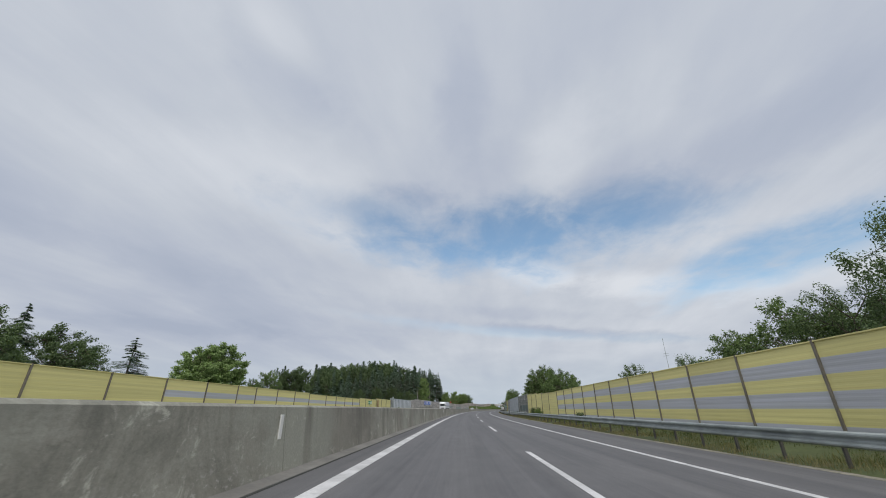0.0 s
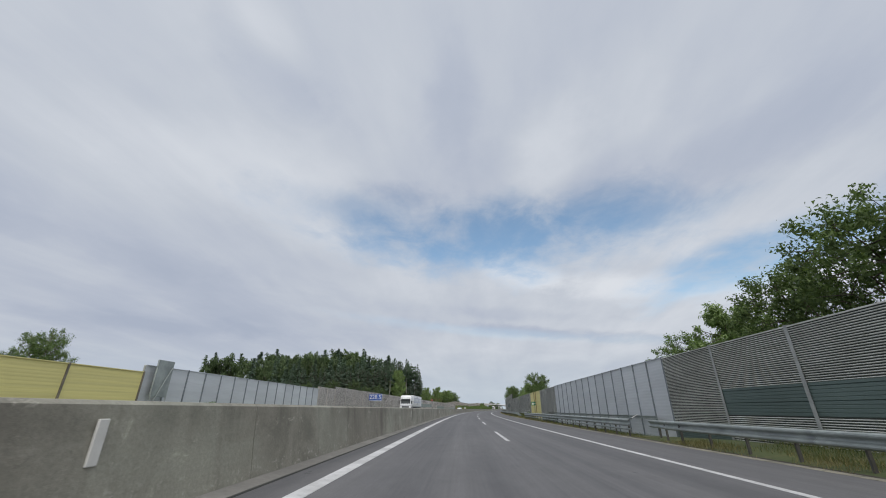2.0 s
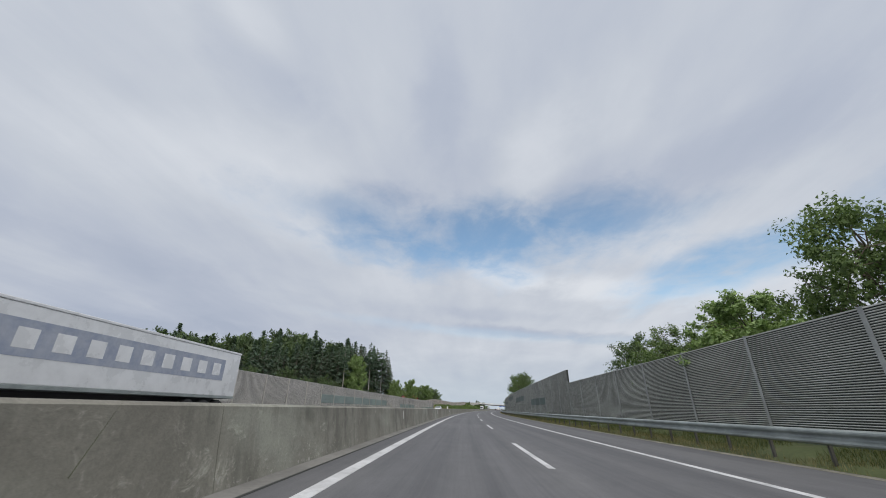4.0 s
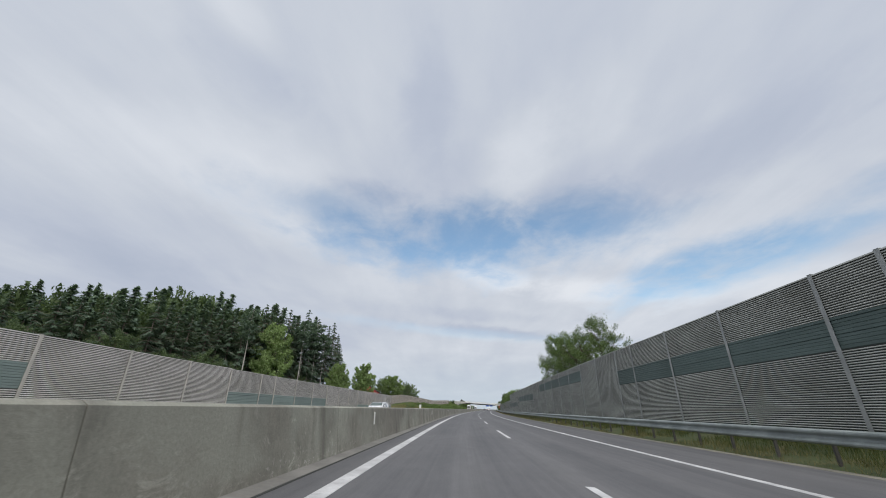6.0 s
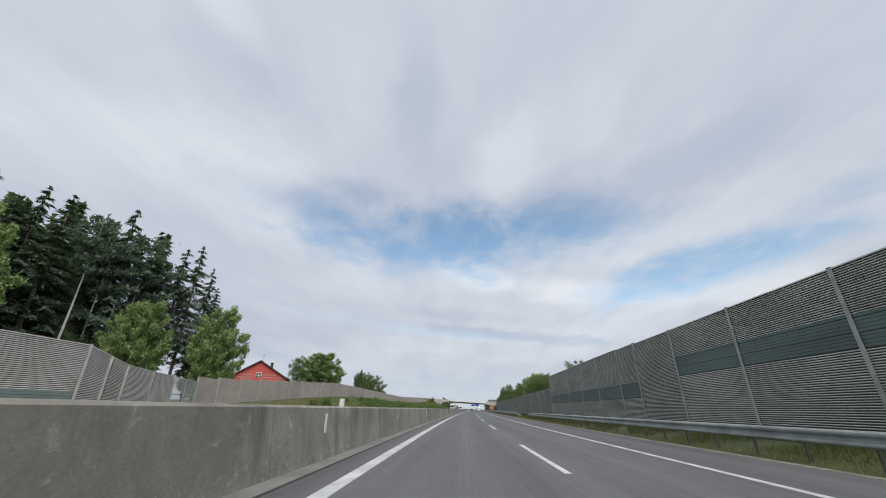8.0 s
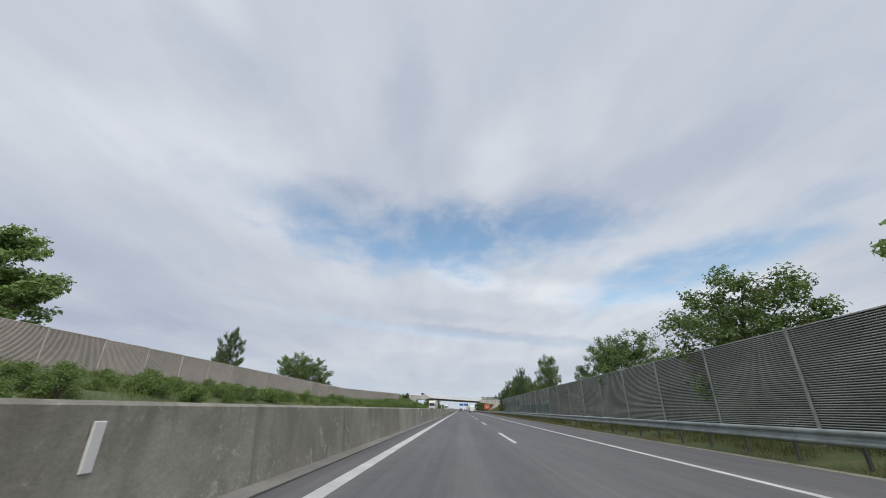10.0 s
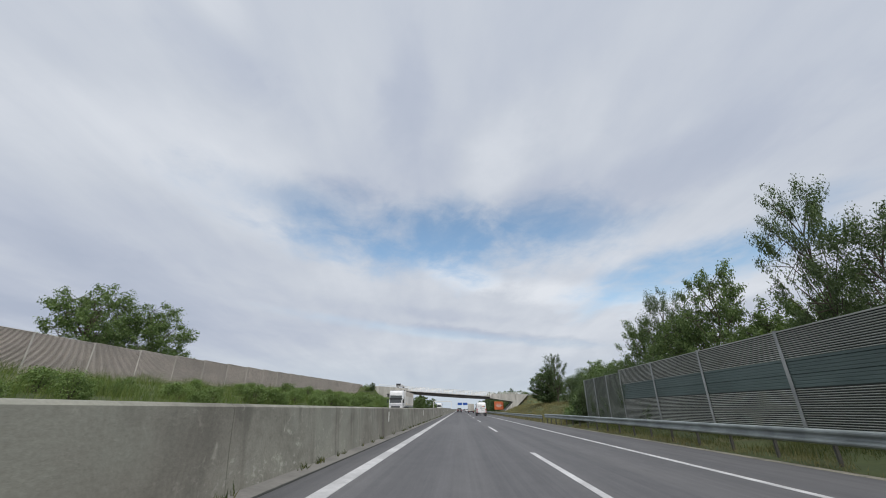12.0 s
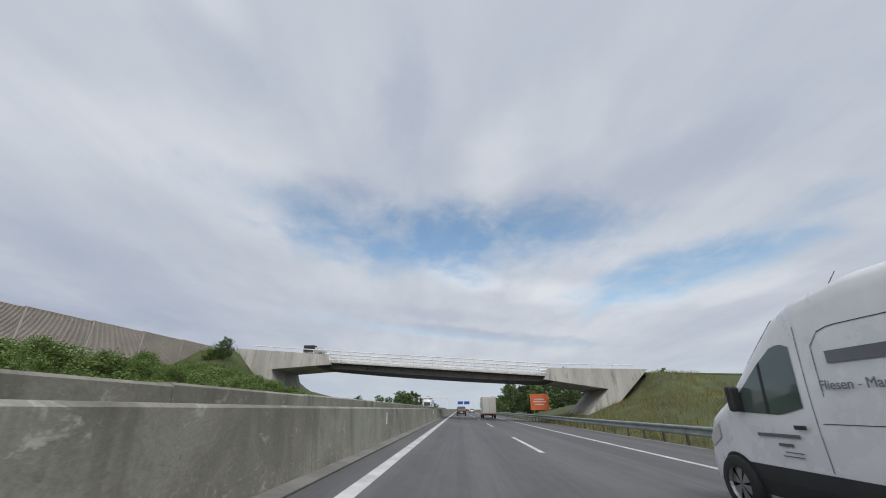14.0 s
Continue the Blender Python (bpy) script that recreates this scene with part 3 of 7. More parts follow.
tagged(new("edge_line_shoulder", sweep("edge_line", LINE, -100, 1400, [(5.33, 0.005), (5.53, 0.005), (5.53, -0.05), (5.33, -0.05)])),
       "solid white edge line beside the hard shoulder", "road marking", kind="structure")
tagged(new("edge_line_opposite", sweep("edge_line", LINE, -100, 1000, [(-5.2, 0.005), (-5.0, 0.005), (-5.0, -0.05), (-5.2, -0.05)])),
       "solid white edge line of the oncoming carriageway", "road marking", kind="structure")
tagged(new("asphalt_edge", sweep("asphalt_edge", DUST, -60, 900, [(8.72, 0.005), (8.86, 0.012), (9.04, 0.016), (9.06, -0.1), (8.72, -0.1)])),
       "dusty gravel edge of the hard shoulder", "gravel edge", kind="structure")
tagged(new("verge", sweep("verge", SOIL, -60, 700, [(9.06, 0.005), (9.15, 0.03), (9.3, 0.03), (9.35, -0.3), (9.06, -0.3)])),
       "bare soil strip with thin weeds under the guardrail", "verge", kind="structure")
tagged(new("median_fill", sweep("median_fill", GUTTER, 486, 900, [(-4.1, 0.02), (-3.0, 0.02), (-3.0, -0.2), (-4.1, -0.2)])),
       "concrete strip between the two barriers", "median", kind="structure")
tagged(new("median_soil", sweep("median_soil", SOIL, -60, 486, [(-4.1, 0.03), (-3.0, 0.03), (-3.0, -0.2), (-4.1, -0.2)])),
       "soil strip behind the median barrier", "median", kind="structure")
marks = thing("lane_marking", pose(0, 0, 0), "broken white lane line of long dashes", "road marking", kind="structure")
for k in range(-3, 84):
    end = 11.4 + 16.5 * k
    dash = new("dash", sweep("dash", LINE, end - 6.1, end, [(1.76, 0.005), (1.90, 0.005), (1.90, -0.03), (1.76, -0.03)], step=3))
    dash.parent = marks

# ---- median barriers ----
def barrier(name, s0, s1, d0, full, label, length=6.0, start=None):
    whole = thing(name, pose(0, 0, 0), label, "barrier", kind="structure")
    s = s0
    while s < s1:
        h = full if start is None else lerp_at(s + length / 2, [s0, s0 + 19, s0 + 44], [start, 1.04, full])
        o = [(d0 + 0.085, -0.05), (d0 + 0.078, 0.04), (d0 + 0.058, 0.2), (d0 + 0.03, 0.48), (d0, h - 0.03), (d0 - 0.05, h), (d0 - 0.19, h), (d0 - 0.235, h - 0.03), (d0 - 0.30, 0.2), (d0 - 0.36, 0.05), (d0 - 0.36, -0.05)]
        seg = new("barrier_segment", sweep("barrier_segment", CONCRETE, s + 0.006, s + length - 0.006, o, step=length / 2))
        seg.parent = whole
        s += length
    return whole


barrier("median_barrier", -36, 620, -2.76, 0.945, "long weathered grey concrete median barrier with rain streaks")
barrier("opposite_barrier", 486, 620, -3.72, 1.16, "second concrete barrier along the oncoming carriageway", 4.0, 0.9)
tagged(new("median_barrier_far", sweep("median_barrier_far", CONCRETE, 620, 1500, [(-2.7, 0), (-2.76, 0.94), (-3.0, 0.94), (-3.1, 0)], step=10)), "far stretch of grey concrete median barrier", "barrier", kind="structure")

bm = bmesh.new()
box(bm, -0.012, 0.012, -0.05, 0.05, 0.47, 0.81, 0, 0.008)
plate = finish("plate", bm, WHITE)
bm = bmesh.new()
box(bm, -0.035, -0.012, -0.03, 0.03, 0.5, 0.78, 0)
clip = finish("bracket", bm, STEEL)
for s in (5.8, 29.0, 52.3, 75.5, 95.1, 118.3, 141.5, 164.7, 187.9, 211.0, 231.6, 253.4, 278.6, 302.2, 323.9, 348.0, 373.0, 398.0, 424.0, 445.0, 460.4, 474.8, 490.7, 511.3, 534.5, 558.0):
    post = thing("delineator", stand(s, -2.725), "white delineator plate fixed to the concrete barrier", "delineator", "delineators on the barrier")
    piece("plate", plate, post, pose(0, 0, 0))
    piece("bracket", clip, post, pose(0, 0, 0))


# ---- noise walls ----
def ribbed(bm, L, z0, z1, mat, pitch=0.17, depth=0.0022):
    """Shallow trapezoid ribs on the face at x = 0, facing -x."""
    n = max(1, round((z1 - z0) / pitch))
    p = (z1 - z0) / n
    prof = []
    for i in range(n):
        z = z0 + i * p
        prof += [(0.0, z), (0.0, z + 0.30 * p), (-depth, z + 0.45 * p), (-depth, z + 0.85 * p)]
    prof.append((0.0, z1))
    rows = [(bm.verts.new((x, -L / 2, z)), bm.verts.new((x, L / 2, z))) for x, z in prof]
    for a, b in zip(rows, rows[1:]):
        bm.faces.new((a[0], b[0], b[1], a[1])).material_index = mat


def slatted(bm, L, z0, z1, mat, gap, fill=0.45, pitch=0.1):
    """Lying slats on a flat face; the gap colour paints the shade between them."""
    n = max(1, round((z1 - z0) / pitch))
    p = (z1 - z0) / n
    prof = []
    for i in range(n):
        z = z0 + i * p
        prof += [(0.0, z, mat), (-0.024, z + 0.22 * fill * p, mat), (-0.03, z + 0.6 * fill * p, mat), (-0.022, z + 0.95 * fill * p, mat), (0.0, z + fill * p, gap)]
    prof.append((0.0, z1, mat))
    rows = [(bm.verts.new((x, -L / 2, z)), bm.verts.new((x, L / 2, z)), m) for x, z, m in prof]
    for a, b in zip(rows, rows[1:]):
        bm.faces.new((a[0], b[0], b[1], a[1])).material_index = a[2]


def flat_panel(bm, L, z0, z1, mat):
    """Flat cassettes one above the other, each with rolled edges and shallow grooves."""
    n = max(1, round((z1 - z0) / 0.11))
    p = (z1 - z0) / n
    prof = []
    for i in range(n):
        z = z0 + i * p
        e = 0.012 if i % 4 else 0.03
        prof += [(-0.02 + e, z), (-0.02, z + 0.2 * p), (-0.02, z + 0.9 * p)]
    prof.append((0.01, z1))
    rows = [(bm.verts.new((x, -L / 2, z)), bm.verts.new((x, L / 2, z))) for x, z in prof]
    for a, b in zip(rows, rows[1:]):
        bm.faces.new((a[0], b[0], b[1], a[1])).material_index = mat


def panel_mesh(name, L, layers, mats):
    bm = bmesh.new()
    top = max(l[1] for l in layers)
    for z0, z1, kind, m in layers:
        if kind == "rib":
            ribbed(bm, L, z0, z1, m)
        elif kind == "slat":
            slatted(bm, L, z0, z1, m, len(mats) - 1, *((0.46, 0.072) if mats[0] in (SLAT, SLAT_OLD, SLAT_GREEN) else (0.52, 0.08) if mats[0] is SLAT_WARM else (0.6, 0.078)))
        else:
            flat_panel(bm, L, z0, z1, m)
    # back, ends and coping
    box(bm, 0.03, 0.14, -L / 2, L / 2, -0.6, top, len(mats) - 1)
    box(bm, -0.05, 0.16, -L / 2, L / 2, top, top + 0.04, layers[-1][3])
    return finish(name, bm, mats)


def post_mesh(h, slim=None, mat=POST):
    bm = bmesh.new()
    if slim:
        box(bm, -0.055, 0.085, -0.045, 0.045, -0.5, h, 0, 0.006)
        return finish("post", bm, slim)
    for x in (-0.062, 0.085):
        box(bm, x, x + 0.014, -0.075, 0.075, -0.5, h)
    box(bm, -0.048, 0.085, -0.006, 0.006, -0.5, h)
    box(bm, -0.07, 0.11, -0.082, 0.082, h, h + 0.012)
    return finish("post", bm, mat)


MESHES = {}
POSTS_SET = set()


def wall_run(name, label, s0, s1, bay, side_d, layers, mats, flip=False, base=None, ends=True):
    """Posts every bay and panels between them; base(s) overrides the foot's height, side_d may follow s."""
    whole = thing(name, pose(0, 0, 0), label, "noise barrier", kind="structure")
    n = max(1, round((s1 - s0) / bay))
    b = (s1 - s0) / n
    key = (name, round(b, 3), str(layers))
    if key not in MESHES:
        MESHES[key] = panel_mesh("panel", b - 0.05, layers, mats), post_mesh(layers[-1][1] + 0.06, SLIM_POST if mats[0] is YELLOW else SLIM_GREY if mats[0] is SILVER else None, PALE_POST if mats[0] in (SLAT_TAN, SLAT_WARM) else POST)
    pm, qm = MESHES[key]
    dd = side_d if callable(side_d) else (lambda s: side_d)
    zz = base or (lambda s: road_z(s, dd(s)))
    for i in range(n):
        sm = s0 + (i + 0.5) * b
        a, c = at(sm - b / 2, dd(sm - b / 2), zz(sm - b / 2)), at(sm + b / 2, dd(sm + b / 2), zz(sm + b / 2))
        mid, way = (a + c) / 2, c - a
        turn = -math.degrees(math.atan2(way.x, way.y)) + (180 if flip else 0)
        piece("panel", pm, whole, pose(mid.x, mid.y, mid.z, 0, 0, turn))
        spot = (flip, round(sm - b / 2, 1))
        if spot not in POSTS_SET:
            POSTS_SET.add(spot)
            piece("post", qm, whole, pose(a.x, a.y, a.z, 0, 0, turn))
    if ends and (flip, round(s1, 1)) not in POSTS_SET:
        POSTS_SET.add((flip, round(s1, 1)))
        piece("post", qm, whole, pose(c.x, c.y, c.z, 0, 0, turn))
    return whole


R = 11.5
cas = 0.5
striped = [(i * cas, (i + 1) * cas, "rib", 1 if i in (1, 3, 5) else 0) for i in range(7)]
wall_run("noise_wall_striped", "yellow noise wall with grey-blue bands between steel posts", -17.5, 50.2, 3.76, R, striped, [YELLOW, STRIPE, POST])
for i, h in enumerate((3.48, 3.55, 3.68, 3.82, 3.95)):
    wall_run("noise_wall_yellow", "plain yellow ribbed noise wall between steel posts", 50.2 + 5.38 * i, 55.58 + 5.38 * i, 5.4, R, [(j * h / 7, (j + 1) * h / 7, "rib", 0) for j in range(7)], [YELLOW, STRIPE, POST], ends=False)
low = [(0, 0.3, "flat", 1), (0.3, 1.25, "slat", 0), (1.25, 2.28, "flat", 1), (2.28, 4.1, "slat", 0)]
louvre = [(0, 0.45, "flat", 1), (0.45, 4.1, "slat", 0)]
silver = [(i * 0.52, (i + 1) * 0.52, "rib", 0) for i in range(8)]
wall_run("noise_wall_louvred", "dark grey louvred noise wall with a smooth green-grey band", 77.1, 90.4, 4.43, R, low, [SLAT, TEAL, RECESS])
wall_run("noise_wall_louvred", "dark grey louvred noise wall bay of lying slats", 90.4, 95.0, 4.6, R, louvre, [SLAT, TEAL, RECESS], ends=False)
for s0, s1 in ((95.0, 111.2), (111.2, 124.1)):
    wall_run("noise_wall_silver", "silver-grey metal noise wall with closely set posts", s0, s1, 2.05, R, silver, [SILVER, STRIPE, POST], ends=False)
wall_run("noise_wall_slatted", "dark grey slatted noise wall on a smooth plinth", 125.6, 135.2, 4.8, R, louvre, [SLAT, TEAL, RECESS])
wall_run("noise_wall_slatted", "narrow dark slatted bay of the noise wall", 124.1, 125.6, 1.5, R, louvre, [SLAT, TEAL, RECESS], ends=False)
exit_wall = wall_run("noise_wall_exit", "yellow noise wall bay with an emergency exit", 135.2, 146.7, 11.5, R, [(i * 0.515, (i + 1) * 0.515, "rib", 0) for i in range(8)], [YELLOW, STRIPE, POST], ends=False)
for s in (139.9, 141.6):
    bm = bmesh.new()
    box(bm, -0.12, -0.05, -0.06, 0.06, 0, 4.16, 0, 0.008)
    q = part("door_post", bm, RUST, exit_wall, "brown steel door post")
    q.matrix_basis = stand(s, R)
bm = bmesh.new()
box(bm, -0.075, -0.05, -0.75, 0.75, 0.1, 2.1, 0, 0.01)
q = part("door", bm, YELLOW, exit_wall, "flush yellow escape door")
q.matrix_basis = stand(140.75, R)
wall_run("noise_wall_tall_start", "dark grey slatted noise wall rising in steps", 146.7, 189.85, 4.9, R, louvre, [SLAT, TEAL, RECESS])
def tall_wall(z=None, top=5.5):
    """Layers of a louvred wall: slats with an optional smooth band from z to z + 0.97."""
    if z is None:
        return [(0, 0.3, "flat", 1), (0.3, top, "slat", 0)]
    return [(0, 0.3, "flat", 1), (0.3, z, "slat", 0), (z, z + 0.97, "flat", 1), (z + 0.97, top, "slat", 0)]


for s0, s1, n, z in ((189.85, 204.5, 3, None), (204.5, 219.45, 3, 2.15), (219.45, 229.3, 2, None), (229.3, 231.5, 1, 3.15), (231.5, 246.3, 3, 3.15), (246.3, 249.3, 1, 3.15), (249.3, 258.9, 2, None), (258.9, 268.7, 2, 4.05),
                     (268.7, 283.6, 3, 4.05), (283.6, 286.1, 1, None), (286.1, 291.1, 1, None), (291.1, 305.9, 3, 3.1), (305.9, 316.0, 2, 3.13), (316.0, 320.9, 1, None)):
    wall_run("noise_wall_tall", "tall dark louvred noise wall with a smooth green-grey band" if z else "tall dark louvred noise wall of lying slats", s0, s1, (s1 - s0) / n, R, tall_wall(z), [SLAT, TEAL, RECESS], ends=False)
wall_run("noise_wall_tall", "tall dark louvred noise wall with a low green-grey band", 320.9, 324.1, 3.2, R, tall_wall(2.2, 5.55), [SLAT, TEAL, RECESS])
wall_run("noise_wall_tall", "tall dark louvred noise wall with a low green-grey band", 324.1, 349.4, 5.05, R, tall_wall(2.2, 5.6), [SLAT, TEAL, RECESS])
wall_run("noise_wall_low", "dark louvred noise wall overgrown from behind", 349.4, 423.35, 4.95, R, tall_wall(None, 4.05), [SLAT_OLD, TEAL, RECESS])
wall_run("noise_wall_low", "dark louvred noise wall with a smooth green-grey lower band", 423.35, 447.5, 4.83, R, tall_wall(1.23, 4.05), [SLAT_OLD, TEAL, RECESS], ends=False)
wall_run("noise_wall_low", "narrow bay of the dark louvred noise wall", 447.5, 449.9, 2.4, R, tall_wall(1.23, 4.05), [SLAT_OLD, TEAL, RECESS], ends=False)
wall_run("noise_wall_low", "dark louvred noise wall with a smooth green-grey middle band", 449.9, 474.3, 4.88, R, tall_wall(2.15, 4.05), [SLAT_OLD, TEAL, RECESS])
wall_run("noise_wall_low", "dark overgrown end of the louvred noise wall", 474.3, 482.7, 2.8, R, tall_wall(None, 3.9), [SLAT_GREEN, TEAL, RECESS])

LW = -18.5
yl = [(i * 0.41, (i + 1) * 0.41, "rib", 0) for i in range(5)]
yls = [(0, 0.51, "rib", 0), (0.51, 1.02, "rib", 0), (1.02, 1.42, "rib", 1), (1.42, 2.05, "rib", 0)]
wall_run("noise_wall_opposite_yellow", "yellow noise wall beyond the oncoming carriageway", -20.6, 23.7, 4.03, LW, yl, [YELLOW, STRIPE, POST], flip=True)
for s0, s1 in ((23.7, 31.75), (31.75, 34.7), (34.7, 47.0)):
    wall_run("noise_wall_opposite_striped", "yellow noise wall with one pale grey-blue band", s0, s1, 4.1, LW, yls, [YELLOW, STRIPE, POST], flip=True, ends=False)
yls = [(0, 0.48, "rib", 0), (0.48, 0.96, "rib", 0), (0.96, 1.34, "rib", 1), (1.34, 1.93, "rib", 0)]
for s0, s1 in ((47.0, 52.7), (52.7, 69.0)):
    wall_run("noise_wall_opposite_striped", "lower yellow noise wall with one pale grey-blue band", s0, s1, 4.08, LW, yls, [YELLOW, STRIPE, POST], flip=True, ends=False)
wall_run("noise_wall_opposite_yellow", "yellow noise wall with an escape door", 69.0, 81.0, 4.1, LW, yl, [YELLOW, STRIPE, POST], flip=True)
wall_run("noise_wall_opposite_yellow", "yellow noise wall next to the silver one", 81.0, 94.5, 4.1, LW, [(i * 0.455, (i + 1) * 0.455, "rib", 0) for i in range(5)], [YELLOW, STRIPE, POST], flip=True)
sl = [(i * 0.534, (i + 1) * 0.534, "rib", 0) for i in range(5)]
wall_run("noise_wall_opposite_silver", "silver-grey noise wall beyond the oncoming carriageway", 94.5, 122.3, 1.853, LW, sl, [SILVER, STRIPE, POST], flip=True, ends=False)
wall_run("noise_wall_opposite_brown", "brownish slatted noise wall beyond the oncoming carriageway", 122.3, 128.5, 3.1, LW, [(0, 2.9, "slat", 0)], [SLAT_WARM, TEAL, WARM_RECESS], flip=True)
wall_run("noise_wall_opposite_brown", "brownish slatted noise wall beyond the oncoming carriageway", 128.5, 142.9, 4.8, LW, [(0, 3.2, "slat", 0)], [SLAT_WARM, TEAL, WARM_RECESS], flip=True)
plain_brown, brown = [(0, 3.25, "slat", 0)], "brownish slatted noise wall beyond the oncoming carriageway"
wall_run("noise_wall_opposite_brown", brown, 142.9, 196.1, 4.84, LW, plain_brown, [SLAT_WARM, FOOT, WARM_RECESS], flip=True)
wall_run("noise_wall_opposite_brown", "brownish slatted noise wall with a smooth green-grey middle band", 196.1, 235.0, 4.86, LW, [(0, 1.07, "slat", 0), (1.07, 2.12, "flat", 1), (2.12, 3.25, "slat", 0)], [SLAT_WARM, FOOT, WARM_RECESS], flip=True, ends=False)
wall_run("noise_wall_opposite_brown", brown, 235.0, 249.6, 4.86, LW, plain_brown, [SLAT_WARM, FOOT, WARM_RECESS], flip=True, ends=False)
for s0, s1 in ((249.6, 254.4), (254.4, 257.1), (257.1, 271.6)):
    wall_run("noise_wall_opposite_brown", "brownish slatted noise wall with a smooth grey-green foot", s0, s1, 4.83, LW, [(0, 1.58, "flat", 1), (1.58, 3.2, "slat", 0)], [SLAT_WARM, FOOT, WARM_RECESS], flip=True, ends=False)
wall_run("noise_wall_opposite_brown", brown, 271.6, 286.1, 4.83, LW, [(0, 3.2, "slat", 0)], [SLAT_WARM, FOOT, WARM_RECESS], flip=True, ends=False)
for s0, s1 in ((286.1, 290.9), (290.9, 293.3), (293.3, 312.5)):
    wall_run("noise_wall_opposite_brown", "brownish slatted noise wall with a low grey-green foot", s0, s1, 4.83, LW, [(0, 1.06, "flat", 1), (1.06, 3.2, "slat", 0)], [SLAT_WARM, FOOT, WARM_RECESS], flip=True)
def bank_foot(s):
    return lerp_at(s, WALL_TOP_S, WALL_TOP_Z) - 2.9


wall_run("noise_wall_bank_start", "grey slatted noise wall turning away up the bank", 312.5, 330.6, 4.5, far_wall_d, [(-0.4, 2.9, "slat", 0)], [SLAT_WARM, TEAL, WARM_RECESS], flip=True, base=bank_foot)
# gate of wire mesh between the grey and the tan wall
ga, gb = at(330.6, far_wall_d(330.6), bank_foot(330.6)), at(337.6, far_wall_d(337.6), bank_foot(337.6))
span = (gb - ga).xy.length
gate = thing("mesh_gate", pose(ga.x, ga.y, ga.z, 0, 0, math.degrees(math.atan2(gb.y - ga.y, gb.x - ga.x))), "grey steel double gate filled with wire mesh", "gate")
for x in (0.16, span - 0.16):
    bm = bmesh.new()
    box(bm, x - 0.06, x + 0.06, -0.06, 0.06, -1.0, 3.05, 0, 0.01)
    part("post", bm, POST, gate)
for x0 in (0.24, span / 2 + 0.02):
    x1 = x0 + span / 2 - 0.26
    bm = bmesh.new()
    for x in (x0, x1 - 0.07):
        box(bm, x, x + 0.07, -0.03, 0.03, -0.35, 2.9, 0, 0.008)
    for z in (-0.35, 1.3, 2.83):
        box(bm, x0 + 0.07, x1 - 0.07, -0.028, 0.028, z, z + 0.07)
    leaf = part("gate_leaf", bm, POST, gate, "framed gate leaf")
    bm = bmesh.new()
    for i in range(1, int((x1 - x0) / 0.1)):
        box(bm, x0 + 0.1 * i, x0 + 0.1 * i + 0.012, -0.006, 0.006, -0.3, 2.84)
    for i in range(1, 31):
        box(bm, x0 + 0.05, x1 - 0.05, -0.004, 0.008, -0.3 + 0.1 * i, -0.288 + 0.1 * i)
    part("wire_mesh", bm, POST, leaf, "galvanised wire mesh")
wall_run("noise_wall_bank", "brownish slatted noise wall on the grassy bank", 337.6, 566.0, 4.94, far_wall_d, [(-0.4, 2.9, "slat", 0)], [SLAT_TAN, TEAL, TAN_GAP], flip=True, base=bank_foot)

# ---- guardrails ----
W_BEAM = [(0.0, -0.215), (-0.025, -0.21), (-0.09, -0.178), (-0.098, -0.145), (-0.09, -0.112), (-0.008, -0.062), (0.0, -0.03), (-0.008, 0.002), (-0.09, 0.052), (-0.098, 0.085), (-0.09, 0.118), (-0.025, 0.15), (0.0, 0.155)]


def guardrail(label, s0, s1, d_of, top_of, spacing=2.0, double=False):
    whole = thing("guardrail", pose(0, 0, 0), label, "guardrail", "guardrails along the shoulder")
    n = max(1, round((s1 - s0) / 4.0))
    b = (s1 - s0) / n
    for i in range(n):
        bm = bmesh.new()
        rows = []
        for j in range(3):
            s = s0 + b * (i + j / 2) + (0.0 if j == 0 else 0.05 * (j == 2))
            d, t = d_of(s), top_of(s)
            front = [bm.verts.new(on(s, d + x, t - 0.155 + z)) for x, z in W_BEAM]
            back = [bm.verts.new(on(s, d + x + 0.012, t - 0.155 + z)) for x, z in W_BEAM[::-1]]
            rows.append(front + back)
        for ra, rb in zip(rows, rows[1:]):
            for k in range(len(ra)):
                bm.faces.new((ra[k], rb[k], rb[(k + 1) % len(ra)], ra[(k + 1) % len(ra)]))
        bmesh.ops.recalc_face_normals(bm, faces=bm.faces)
        part("beam", bm, STEEL, whole)
        if double:
            bm = bmesh.new()
            for s_a, s_b in ((s0 + b * i, s0 + b * (i + 1)),):
                tube(bm, on(s_a, d_of(s_a), top_of(s_a) - 0.52), on(s_b, d_of(s_b), top_of(s_b) - 0.52), 0.05, 0.05, 8)
            part("lower_rail", bm, STEEL, whole)
    if "rail_post" not in MESHES:
        bm = bmesh.new()
        box(bm, 0.03, 0.11, -0.03, -0.024, -1.5, -0.06)
        box(bm, 0.03, 0.036, -0.03, 0.03, -1.5, -0.06)
        box(bm, 0.104, 0.11, -0.03, 0.03, -1.5, -0.06)
        box(bm, 0.008, 0.03, -0.04, 0.04, -0.26, -0.08)
        MESHES["rail_post"] = finish("post", bm, RAIL_POST)
    for i in range(int((s1 - s0) / spacing) + 1):
        s = s0 + 0.4 + spacing * i
        if s < s1:
            piece("post", MESHES["rail_post"], whole, stand(s, d_of(s), top_of(s)))
    return whole


